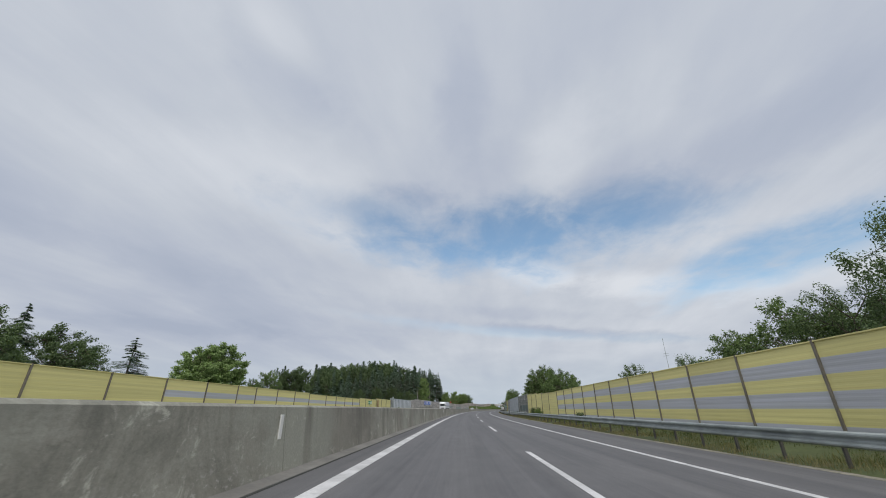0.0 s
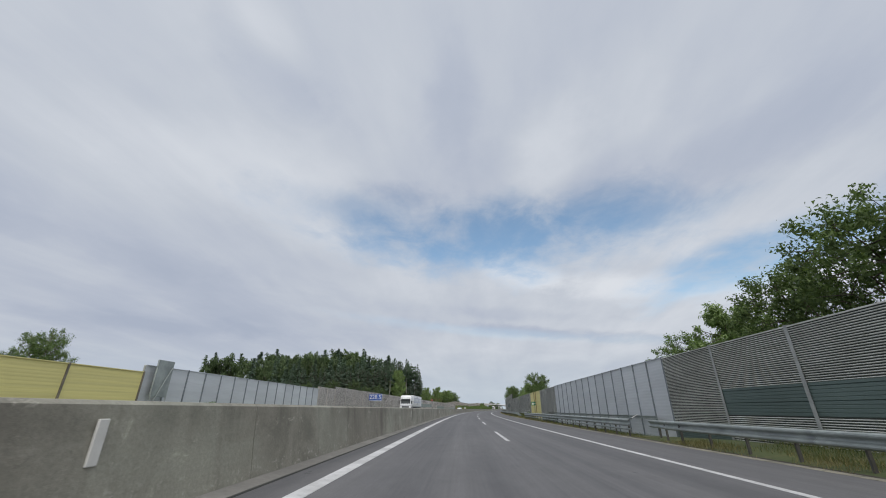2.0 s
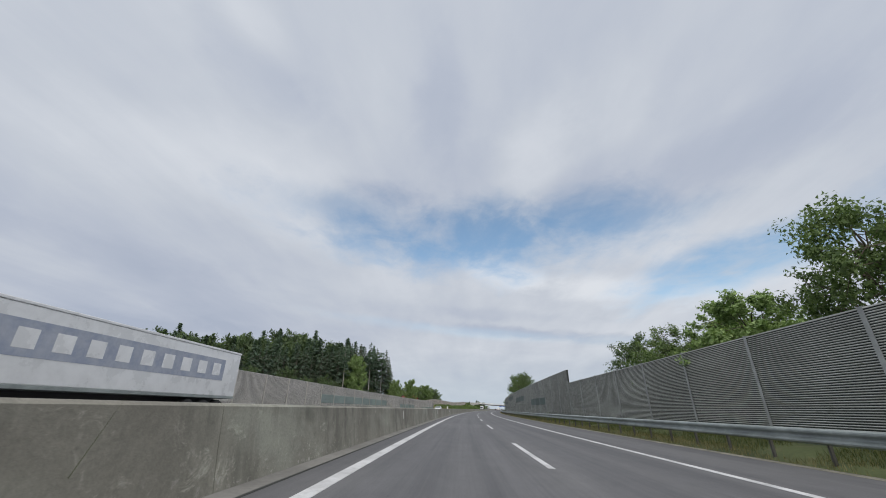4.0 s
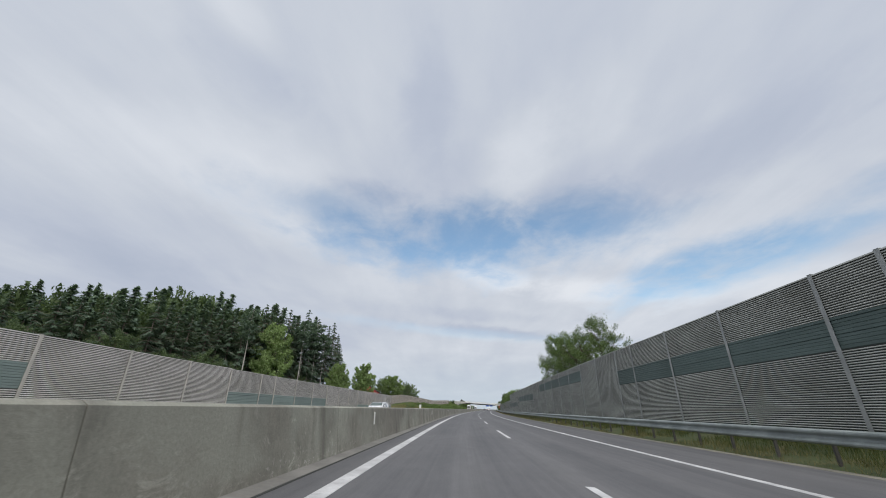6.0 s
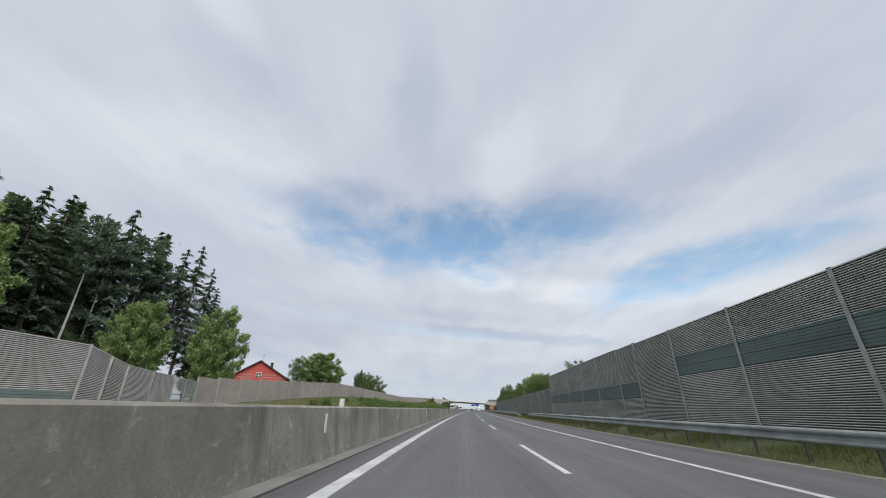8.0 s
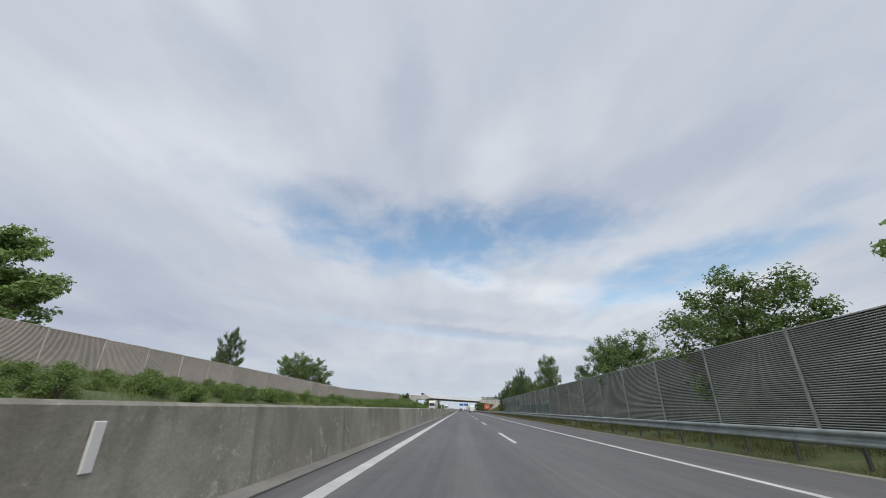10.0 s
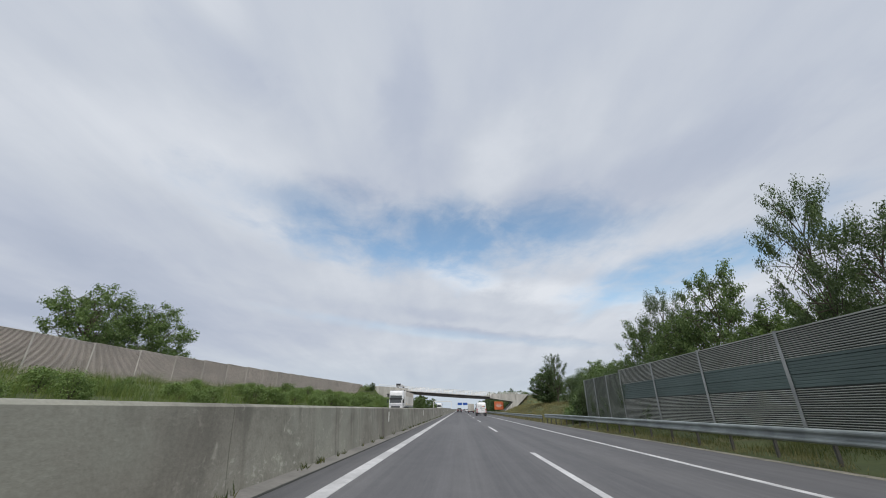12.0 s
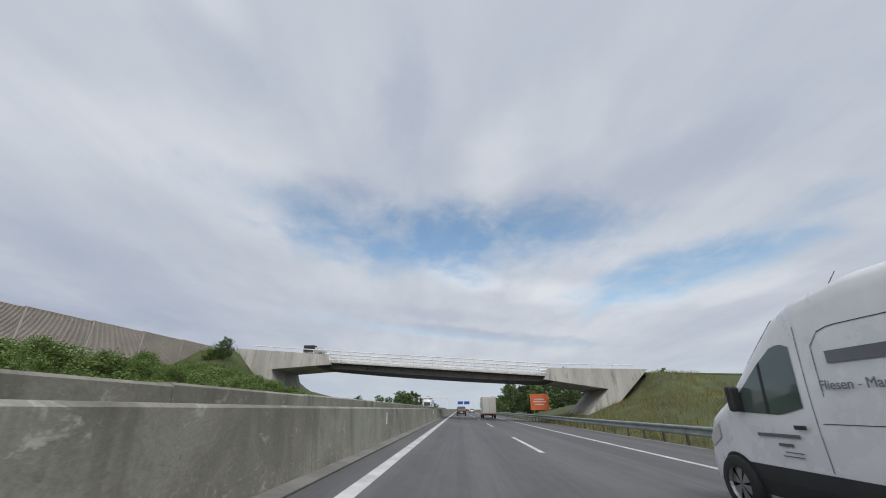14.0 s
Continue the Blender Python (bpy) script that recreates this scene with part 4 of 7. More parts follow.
def channel_bar(place, s0, s1):
    """A shallow channel-shaped bar between two stations at the wall's foot."""
    bm = bmesh.new()
    prof = [(11.12, 1.1), (11.2, 1.1), (11.2, 0.94), (11.12, 0.94), (11.12, 0.965), (11.17, 0.985), (11.17, 1.055), (11.12, 1.075)]
    a, b = ([bm.verts.new(place(s, d, z)) for d, z in prof] for s in (s0, s1))
    for j in range(len(prof)):
        bm.faces.new((a[j], b[j], b[(j + 1) % len(prof)], a[(j + 1) % len(prof)]))
    bm.faces.new(a[::-1])
    bm.faces.new(b)
    bmesh.ops.recalc_face_normals(bm, faces=bm.faces)
    return bm


def flare(s, s0, s1):
    """Ends that lean out and dive to the ground."""
    return ease(s0 + 5 - s, 0, 5) if s < s0 + 5 else ease(s - (s1 - 5), 0, 5) if s > s1 - 5 else 0.0


for s0, s1, dd, tt, two in ((-40, 95.5, 9.3, 0.9, False), (95.5, 143.5, 9.3, 0.9, True), (148.0, 362.0, 9.3, 0.92, False), (370.0, 491.0, 9.3, 0.93, False), (491.0, 640.0, 9.0, 0.78, False)):
    guardrail("galvanised steel guardrail on short posts along the verge", s0, s1,
              lambda s, s0=s0, s1=s1, dd=dd: dd + (1.1 * flare(s, s0, s1) if (s1 < 400 and s > s1 - 5) or (s < s0 + 5 and 100 < s0 < 400) else 0.0),
              lambda s, s0=s0, s1=s1, tt=tt: tt - (0.75 * flare(s, s0, s1) if (s < s0 + 5 and 100 < s0 < 400) or (360 < s1 < 365 and s > s1 - 5) else 0.0), double=two)

wall_rail = thing("wall_rail", pose(0, 0, 0), "narrow steel rail bolted along the foot of the silver noise wall", "rail")
for k in range(7):
    s0 = 96.3 + 4.0 * k
    part("bar", channel_bar(on, s0, s0 + 3.98), STEEL, wall_rail)
for s in np.arange(97.0, 124.0, 2.05):
    bm = bmesh.new()
    box(bm, -0.02, 0.24, -0.04, 0.04, -0.08, 0.08)
    q = part("bracket", bm, RAIL_POST, wall_rail)
    q.matrix_basis = stand(s, 11.2, 1.02)
pole = thing("loose_pole", pose(0, 0, 0), "thin pale pole leaning from the wall rail onto the guardrail", "pole")
bm = bmesh.new()
tube(bm, on(98.8, 11.12, 1.16), on(95.6, 9.45, 0.93), 0.022, 0.022, 8, caps=True)
part("rod", bm, WHITE, pole)
bm = bmesh.new()
tube(bm, on(95.75, 9.52, 0.94), on(95.3, 9.32, 0.90), 0.03, 0.03, 8, caps=True)
part("grip", bm, BLACK, pole, "black end sleeve")

# ---- vegetation ----
rng = np.random.default_rng(7)


def leaf_quads(centres, normals, size, rnd, long=1.6, ways=None):
    """Many small pointed leaf faces as one vertex and face list."""
    n = len(centres)
    a = rnd.normal(size=(n, 3)) if ways is None else ways + rnd.normal(0, 0.22, (n, 3))
    a -= normals * (a * normals).sum(1)[:, None]
    a /= np.linalg.norm(a, axis=1)[:, None] + 1e-9
    b = np.cross(normals, a)
    sz = size * rnd.uniform(0.6, 1.3, (n, 1))
    v = np.empty((n, 3, 3))
    v[:, 0] = centres + b * sz * 0.55 - a * sz * long / 2
    v[:, 1] = centres + a * sz * long / 2
    v[:, 2] = centres - b * sz * 0.55 - a * sz * long * rnd.uniform(0.1, 0.4, (n, 1))
    return v.reshape(-1, 3), np.arange(n * 3).reshape(-1, 3)


def mesh_from(name, v, f, mat):
    me = bpy.data.meshes.new(name)
    me.from_pydata(v.tolist(), [], f.tolist())
    me.materials.append(mat)
    return me


def unit(v):
    return v / (np.linalg.norm(v, axis=-1, keepdims=True) + 1e-9)


def broadleaf(seed, mat, leaves=4200, shape=(1.0, 1.0, 1.0), trunk=0.32, sprays=60, leaf=0.034, limb=1.0, loose=1.0, tail=1.7, stem=BARK):
    """A tree of unit height: a tapered trunk, curved limbs with twigs, and loose sprays of leaves along them that leave gaps."""
    r = np.random.default_rng(seed)
    tree = new("tree")
    bm = bmesh.new()
    p, stemline = np.array([0, 0, -0.03]), []
    for i in range(8):
        q = np.array([r.normal(0, 0.012), r.normal(0, 0.012), 0.86 * (i + 1) / 8])
        tube(bm, Vector(p), Vector(q), 0.018 * (1 - 0.11 * i), 0.018 * (1 - 0.11 * (i + 1)), 6)
        p = q
        stemline.append(q)
    limbs = 9 + sprays // 9
    mid, half = trunk + (1 - trunk) * 0.5, (1 - trunk) * 0.5
    wide = np.array([0.37 * shape[0], 0.37 * shape[1]])
    C, R, A = [], [], []
    for i in range(limbs):
        uz = -0.9 + 1.8 * (i + r.uniform(0.1, 0.9)) / limbs
        a = 2.4 * i + r.uniform(-0.5, 0.5)
        out = math.sqrt(1 - uz * uz) * (1 - 0.16 * max(0.0, uz)) * r.uniform(0.68, 1.06)
        end = np.array([wide[0] * out * math.cos(a), wide[1] * out * math.sin(a), mid + half * uz * shape[2] * 0.93])
        low = max(trunk * 0.7, end[2] - 0.08 - 0.5 * np.linalg.norm(end[:2]) - r.uniform(0, 0.08))
        foot = stemline[int(max(0, min(7, low / 0.86 * 8 - 0.5)))]
        axis = end - foot
        bend = np.array([r.normal(0, 0.02), r.normal(0, 0.02), 0.10 * np.linalg.norm(axis[:2]) + r.normal(0, 0.015)])
        line = [foot + axis * t + bend * 4 * t * (1 - t) for t in (0.0, 0.34, 0.67, 1.0)]
        for j in range(3):
            tube(bm, Vector(line[j]), Vector(line[j + 1]), 0.0062 * limb * (1 - 0.28 * j), 0.0062 * limb * (1 - 0.28 * (j + 1)), 5)
        length = np.linalg.norm(axis) + 1e-6
        for j in range(max(2, round(sprays / limbs))):
            t = 1.0 if j == 0 else r.uniform(0.36, 1.0)
            on_limb = foot + axis * t + bend * 4 * t * (1 - t)
            off = r.normal(0, 1, 3) * np.array([0.075, 0.075, 0.05]) * (0.45 + t) * (loose if j else 0.35)
            c = on_limb + off
            e = np.array([c[0] / wide[0], c[1] / wide[1], (c[2] - mid) / half])
            far_out = np.linalg.norm(e)
            if far_out > 1.02:
                e *= 1.02 / far_out
                c = np.array([e[0] * wide[0], e[1] * wide[1], mid + half * e[2]])
            tube(bm, Vector(on_limb), Vector(c), 0.0026 * limb, 0.0008, 4)
            C.append(c)
            R.append(r.uniform(0.026, 0.062) * (60 / sprays) ** 0.2)
            A.append(axis / length)
    C, R, A = np.array(C), np.array(R), np.array(A)
    share = R ** 1.6 * r.lognormal(0, 0.35, len(R))
    k = r.choice(len(C), leaves, p=share / share.sum())
    g = unit(r.normal(size=(leaves, 3))) * (tail * r.uniform(0, 1, (leaves, 1)) ** 0.55)
    pts = C[k] + g * R[k][:, None] * np.array([1.05, 1.05, 0.7]) + A[k] * (r.uniform(-1.2, 1.2, leaves) * R[k])[:, None]
    top = np.quantile(pts[:, 2], 0.998)
    grow = (0.995 - trunk) / (top - trunk)
    pts[:, 2] = np.where(pts[:, 2] > trunk, trunk + (pts[:, 2] - trunk) * grow, np.maximum(pts[:, 2], 0.01))
    for w in bm.verts:
        if w.co.z > trunk:
            w.co.z = trunk + (w.co.z - trunk) * grow
    part("trunk", bm, stem, tree, smooth=True)
    v, f = leaf_quads(pts, unit(g + r.normal(0, 0.7, g.shape) + np.array([0, 0, 0.5])), leaf, r)
    crown = new("crown", mesh_from("crown", v, f, mat))
    crown.parent = tree
    return tree


def conifer(seed, mat=NEEDLE, whorls=30, bare=0.2, width=0.19, gap=0.1, fine=1.0):
    """A spruce of unit height: straight stem, whorls of drooping branches hung with needle sprays."""
    r = np.random.default_rng(seed)
    tree = new("conifer")
    bm = bmesh.new()
    tube(bm, (0, 0, -0.02), (0, 0, 0.55), 0.013, 0.008, 7)
    tube(bm, (0, 0, 0.55), (0, 0, 0.985), 0.008, 0.0015, 6)
    P, N, W = [], [], []
    for i in range(whorls):
        h = bare + (0.985 - bare) * (i / (whorls - 1)) ** 0.92
        reach = width * (1 - (h - bare) / (1.0 - bare)) ** 0.9 + 0.008
        for j in range(r.integers(5, 8)):
            if r.uniform() < gap:
                continue
            a = r.uniform(0, 2 * math.pi)
            L = reach * r.uniform(0.55, 1.25)
            droop = r.uniform(0.12, 0.45)
            tip = Vector((L * math.cos(a), L * math.sin(a), h - L * droop))
            if L > 0.05 and fine > 1:
                tube(bm, (0, 0, h), tip, 0.0022, 0.0008, 4)
            n = max(5, int(L * 120 * fine ** 1.55))
            t = r.uniform(0.12, 1.02, n)
            side = r.normal(0, 0.13, n) * L * (1.1 - t * 0.6)
            px = t * tip.x - side * math.sin(a)
            py = t * tip.y + side * math.cos(a)
            pz = h + (tip.z - h) * t ** 0.8 - np.abs(side) * 0.5 - r.uniform(0, 0.012, n)
            P.append(np.stack([px, py, pz], 1))
            N.append(np.stack([0.4 * np.cos(a) + r.normal(0, 0.3, n), 0.4 * np.sin(a) + r.normal(0, 0.3, n), np.ones(n)], 1))
            lean = np.sign(side) * 0.75
            W.append(np.stack([math.cos(a) - lean * math.sin(a), math.sin(a) + lean * math.cos(a), np.full(n, -droop - 0.35)], 1))
    part("trunk", bm, PINE_BARK, tree)
    v, f = leaf_quads(np.concatenate(P), unit(np.concatenate(N)), 0.021 / fine ** 0.86, r, 2.2 + 0.45 * fine, unit(np.concatenate(W)))
    crown = new("crown", mesh_from("crown", v, f, mat))
    crown.parent = tree
    return tree


def bare_pine(seed):
    """A pine of unit height with a long pale bare stem and a small ragged crown."""
    r = np.random.default_rng(seed)
    tree = new("pine")
    bm = bmesh.new()
    tube(bm, (0, 0, -0.02), (0.004, 0, 0.5), 0.0068, 0.0052, 7)
    tube(bm, (0.004, 0, 0.5), (0, 0, 0.97), 0.0045, 0.0012, 7)
    P = []
    for i in range(26):
        h, a, L = r.uniform(0.68, 0.98), r.uniform(0, 2 * math.pi), r.uniform(0.03, 0.1)
        tip = np.array([L * math.cos(a), L * math.sin(a), h + r.uniform(-0.02, 0.02)])
        tube(bm, (0, 0, h), Vector(tip), 0.0018, 0.0006, 4)
        P.append(tip + r.normal(0, 0.02, (50, 3)) * np.array([1, 1, 0.5]))
    part("trunk", bm, surface("pale_stem", (0.50, 0.47, 0.44), (0.32, 0.29, 0.26), 0.95, scale=3, grain=16), tree, "long bare pale stem")
    P = np.concatenate(P)
    v, f = leaf_quads(P, unit(r.normal(size=P.shape) + np.array([0, 0, 0.8])), 0.016, r, 2.0)
    crown = new("crown", mesh_from("crown", v, f, NEEDLE))
    crown.parent = tree
    return tree


def bush(seed, mat, leaves=1800, leaf=0.09, clumps=14, loose=0.25):
    """A shrub of unit height, about as wide, of leaf clumps that reach the ground."""
    r = np.random.default_rng(seed)
    b = new("bush")
    bm = bmesh.new()
    a, q, hgt = r.uniform(0, 2 * math.pi, clumps), np.sqrt(r.uniform(0, 1, clumps)), r.uniform(0.12, 0.8, clumps)
    q = q * 0.5 * np.sqrt(1.05 - hgt ** 2)
    cs = np.stack([q * np.cos(a), q * np.sin(a), hgt], 1)
    for c in cs:
        tube(bm, (c[0] * 0.2, c[1] * 0.2, -0.1), Vector(c), 0.02, 0.006, 5)
    part("stem", bm, BARK, b)
    k = r.integers(0, clumps, leaves)
    d = unit(r.normal(size=(leaves, 3)))
    pts = cs[k] + d * r.uniform(0.05, loose, (leaves, 1))
    v, f = leaf_quads(pts, unit(d + r.normal(0, 0.6, d.shape) + np.array([0, 0, 0.6])), leaf, r)
    v[:, 2] = np.maximum(v[:, 2], -0.05)
    crown = new("crown", mesh_from("crown", v, f, mat))
    crown.parent = b
    return b


def plant(model, s, d, top, wide=1.0, turn=None, label="", category="tree", group="", sink=0.15):
    """Stand a copy of a model tree at (s, d) so that its top reaches the height top above datum."""
    z = ground_z(s, d) - sink
    p = at(s, d, z)
    h = top - z
    t = copy_thing(model, pose(p.x, p.y, p.z, 0, 0, rng.uniform(0, 360) if turn is None else turn))
    t.scale = (h * wide, h * wide, h)
    return tagged(t, label, category, group)


FAR = [broadleaf(11, LEAF, 3400, (1.1, 1.1, 1.05), 0.06, 90, 0.036), broadleaf(12, LEAF_DARK, 3400, (1.2, 1.1, 1.05), 0.08, 90, 0.036), broadleaf(13, LEAF_DARK, 3400, (1.25, 1.25, 1.05), 0.04, 90, 0.036)]
ROUND = [broadleaf(11, LEAF, 25000, (1.0, 1.0, 1.0), 0.16, 230, 0.0125, 1.0, 1.15, 1.6), broadleaf(12, LEAF, 27000, (1.1, 1.0, 1.0), 0.12, 260, 0.013, 1.0, 1.15, 1.7), broadleaf(13, LEAF_DARK, 22000, (1.15, 1.15, 1.05), 0.08, 230, 0.0145, 1.0, 1.15, 1.7)]
AIRY = [broadleaf(21, LEAF, 12000, (0.9, 0.9, 1.05), 0.2, 100, 0.0135), broadleaf(22, LEAF_DARK, 10500, (0.75, 0.75, 1.1), 0.2, 90, 0.0135)]
OPEN = [broadleaf(24, LEAF, 22000, (1.05, 1.05, 1.05), 0.2, 130, 0.0092, 0.9, 1.25, 1.35), broadleaf(25, LEAF_DARK, 20000, (0.95, 0.95, 1.1), 0.2, 120, 0.0092, 0.9, 1.25, 1.35)]
SOLO = [conifer(48, bare=0.04, width=0.26, gap=0.05, fine=4.0, whorls=34), conifer(49, bare=0.12, width=0.34, gap=0.12, fine=4.0, whorls=24)]
LIGHT = [broadleaf(31, LEAF_LIGHT, 44000, (1.0, 1.0, 1.05), 0.08, 340, 0.0168, 1.0, 0.9, 1.5), broadleaf(32, LEAF_LIGHT, 36000, (0.8, 0.8, 1.15), 0.06, 300, 0.015, 1.0, 0.9, 1.5)]
MIXED = [broadleaf(14, LEAF_DARK, 3000, (1.1, 1.1, 1.0), 0.3, 60, 0.031), broadleaf(15, LEAF_DARK, 3000, (0.9, 0.9, 1.1), 0.3, 56, 0.031)]
SPRUCE = [conifer(41), conifer(42, bare=0.3, width=0.17, gap=0.15), conifer(43, bare=0.36, width=0.19, gap=0.18), conifer(44, bare=0.1, width=0.23)]
EDGE = [conifer(45, fine=3.2, whorls=27, gap=0.2), conifer(46, bare=0.28, width=0.18, gap=0.28, fine=3.2, whorls=25), conifer(47, bare=0.34, width=0.21, gap=0.32, fine=3.2, whorls=23)]
SHRUB = [bush(51, LEAF_BUSH, 3300, 0.038, 34, 0.22), bush(52, LEAF_DARK, 4200, 0.033, 34, 0.22), bush(53, LEAF_BUSH, 3300, 0.038, 38, 0.24)]

# behind the wall beside the carriageway: s, d, top, width, model, label
green, dark_, airy = "leafy green roadside tree behind the noise wall", "dark green roadside tree behind the noise wall", "slender airy tree with gaps in its crown"
for s, d, top, wide, model, label in (
        (11.5, 15.5, 7.6, 0.8, OPEN[1], airy), (14.6, 15.0, 5.6, 0.9, OPEN[1], airy), (17.6, 15.4, 5.8, 0.9, ROUND[0], green), (20.8, 15.0, 4.9, 1.1, AIRY[0], airy),
        (16.0, 17.5, 5.2, 1.3, ROUND[2], dark_), (27.5, 15.4, 4.5, 0.6, AIRY[1], airy), (36.0, 15.5, 4.7, 0.9, ROUND[0], green), (55.8, 15.2, 4.5, 0.8, AIRY[0], airy),
        (62.0, 15.5, 6.0, 1.0, ROUND[1], green), (66.5, 15.6, 7.2, 1.0, AIRY[0], airy), (70.0, 15.2, 6.0, 0.9, ROUND[0], green), (73.0, 16.5, 5.6, 1.1, ROUND[2], dark_),
        (80.7, 15.2, 9.0, 0.8, ROUND[1], green), (85.6, 15.8, 8.8, 0.9, ROUND[0], green), (89.4, 15.2, 7.2, 0.95, ROUND[0], green), (93.5, 15.4, 6.2, 1.0, LIGHT[0], green), (98.5, 15.0, 5.6, 1.1, ROUND[0], green),
        (158.0, 14.6, 8.1, 0.85, ROUND[1], green), (165.0, 14.8, 6.3, 1.2, LIGHT[0], green), (173.0, 15.0, 6.4, 1.2, ROUND[0], green), (180.0, 15.5, 7.0, 1.0, ROUND[2], dark_),
        (264.5, 15.8, 11.2, 0.72, OPEN[0], airy), (272.0, 15.6, 11.2, 0.85, OPEN[0], airy), (276.0, 15.8, 11.2, 0.85, OPEN[0], airy), (277.6, 14.6, 11.8, 0.74, OPEN[0], airy), (282.0, 14.8, 11.2, 0.72, OPEN[1], airy), (258.5, 15.8, 6.9, 1.0, AIRY[1], airy),
        (292.4, 15.0, 6.9, 0.8, AIRY[1], airy), (295.5, 15.2, 6.6, 0.9, AIRY[1], airy), (347.0, 15.0, 6.9, 0.9, AIRY[0], airy),
        (372.0, 14.6, 7.4, 1.1, ROUND[0], green), (378.0, 14.8, 7.8, 1.1, LIGHT[0], green), (390.0, 14.6, 7.6, 1.2, ROUND[1], green), (404.0, 14.8, 7.2, 1.2, ROUND[0], green), (411.5, 15.2, 7.9, 0.8, AIRY[0], airy),
        (418.5, 15.2, 6.2, 0.9, AIRY[1], airy), (430.5, 13.3, 8.7, 0.62, OPEN[0], airy), (433.6, 13.8, 8.9, 0.5, OPEN[0], airy), (438.0, 14.2, 5.0, 1.0, ROUND[0], green), (446.8, 13.6, 6.2, 0.7, AIRY[0], green), (449.5, 14.8, 5.2, 0.9, LIGHT[0], green), (441.3, 14.2, 5.3, 0.9, AIRY[0], green),
        (452.9, 13.6, 7.5, 0.7, AIRY[1], airy), (459.2, 13.4, 9.7, 0.42, OPEN[1], airy), (457.4, 13.8, 7.2, 0.7, OPEN[1], airy), (461.5, 15.2, 5.6, 0.9, AIRY[0], airy), (464.0, 15.4, 6.0, 1.0, ROUND[0], green), (472.3, 14.4, 9.0, 0.5, OPEN[1], airy), (469.0, 14.0, 6.6, 0.9, ROUND[0], green), (466.2, 14.0, 8.5, 0.6, AIRY[0], airy), (472.5, 15.2, 6.6, 0.8, AIRY[1], airy),
        (477.8, 15.2, 7.9, 0.7, AIRY[0], airy), (480.5, 14.6, 5.0, 1.3, ROUND[0], green), (484.5, 15.6, 5.4, 1.2, ROUND[0], green), (490.0, 16.0, 6.1, 1.1, AIRY[0], airy),
        (524.5, 19.0, 11.4, 0.66, OPEN[1], airy), (528.5, 18.4, 9.2, 1.15, ROUND[2], dark_), (531.5, 18.6, 8.6, 1.2, ROUND[2], dark_)):
    plant(model, s, d, top, wide, None, label, "tree", "trees behind the wall")
HEDGE = bush(54, LEAF_DARK, 36000, 0.0115, 130, 0.13)
for s, d, top, wide in ((494.5, 17.0, 4.8, 1.2), (498, 17.6, 5.4, 1.25), (501.5, 18.6, 6.0, 1.25), (505, 19.8, 6.5, 1.25), (508.8, 21.4, 7.9, 1.25), (512.5, 19.8, 6.8, 1.15), (503.5, 22.8, 6.6, 1.25), (484.6, 12.6, 3.6, 0.8), (481.2, 13.2, 4.7, 0.72), (477.9, 13.3, 5.0, 0.74), (474.6, 13.3, 5.1, 0.74), (471.2, 13.5, 5.0, 0.72)):
    plant(HEDGE, s, d, top, wide, None, "dense dark green shrub on the grassy bank", "shrub", "shrubs on the bank", 0.3)

# woods and single trees beyond the oncoming carriageway
for s, d, top, wide, model, label in (
        (43.3, -55.0, 13.6, 1.15, SOLO[0], "dark spruce beyond the noise wall"), (48.3, -55.0, 11.5, 1.1, ROUND[2], "broad dark tree beyond the noise wall"), (53.5, -57.0, 10.2, 1.1, ROUND[2], "green tree beyond the noise wall"),
        (37.0, -52.0, 11.5, 1.1, ROUND[2], "broad dark tree beyond the noise wall"), (60.2, -55.0, 12.3, 1.45, SOLO[1], "broad pine beyond the noise wall"), (86.3, -57.0, 14.9, 1.05, LIGHT[0], "light green willow-like tree"), (80.5, -57.0, 13.4, 1.1, LIGHT[0], "light green willow-like tree"),
        (110.0, -71.0, 11.4, 1.0, SOLO[1], "small dark pine beyond the noise wall"), (133.0, -72.0, 13.8, 0.75, ROUND[1], "round green tree beyond the noise wall"), (127.0, -74.0, 10.5, 0.8, ROUND[0], "small round tree beyond the noise wall"),
        (341.6, -43.0, 14.6, 0.72, LIGHT[0], "light green maple at the edge of the woods"), (349.6, -36.8, 15.2, 0.72, LIGHT[0], "leafy maple beside the red house"), (332.5, -61.0, 25.4, 0.74, LIGHT[1], "tall light green birch among spruces"),
        (396.5, -39.5, 15.1, 1.3, LIGHT[0], "round light green tree behind the wall"), (388.0, -41.5, 13.2, 0.8, OPEN[0], "thin airy tree behind the wall"), (434.0, -39.0, 14.0, 0.5, ROUND[2], "slim dark tree behind the wall"),
        (368.0, -52.0, 14.2, 0.7, ROUND[2], "dark tree behind the red house"),
        (500.0, -56.0, 18.6, 0.95, ROUND[1], "broad green tree behind the bank"), (508.0, -52.0, 17.8, 1.0, ROUND[0], "broad green tree behind the bank"), (495.0, -79.0, 18.4, 0.7, ROUND[2], "dark tree behind the bank"),
        (562.0, -25.6, 8.3, 0.9, ROUND[2], "dark shrub-like tree beside the bridge")):
    plant(model, s, d, top, wide, None, label, "tree", "trees beyond the opposite wall")
wood = np.random.default_rng(91)


def wood_edge(s):
    return lerp_at(s, [262, 300, 330, 345, 356, 366, 371], [-94, -79, -65, -61.5, -58.5, -54, -54])


def wood_top(s):
    return lerp_at(s, [250, 262, 272, 294, 322, 341, 355, 362, 368, 372], [18, 19, 22.5, 25.5, 28.5, 33, 34.5, 33.5, 29, 25.5])


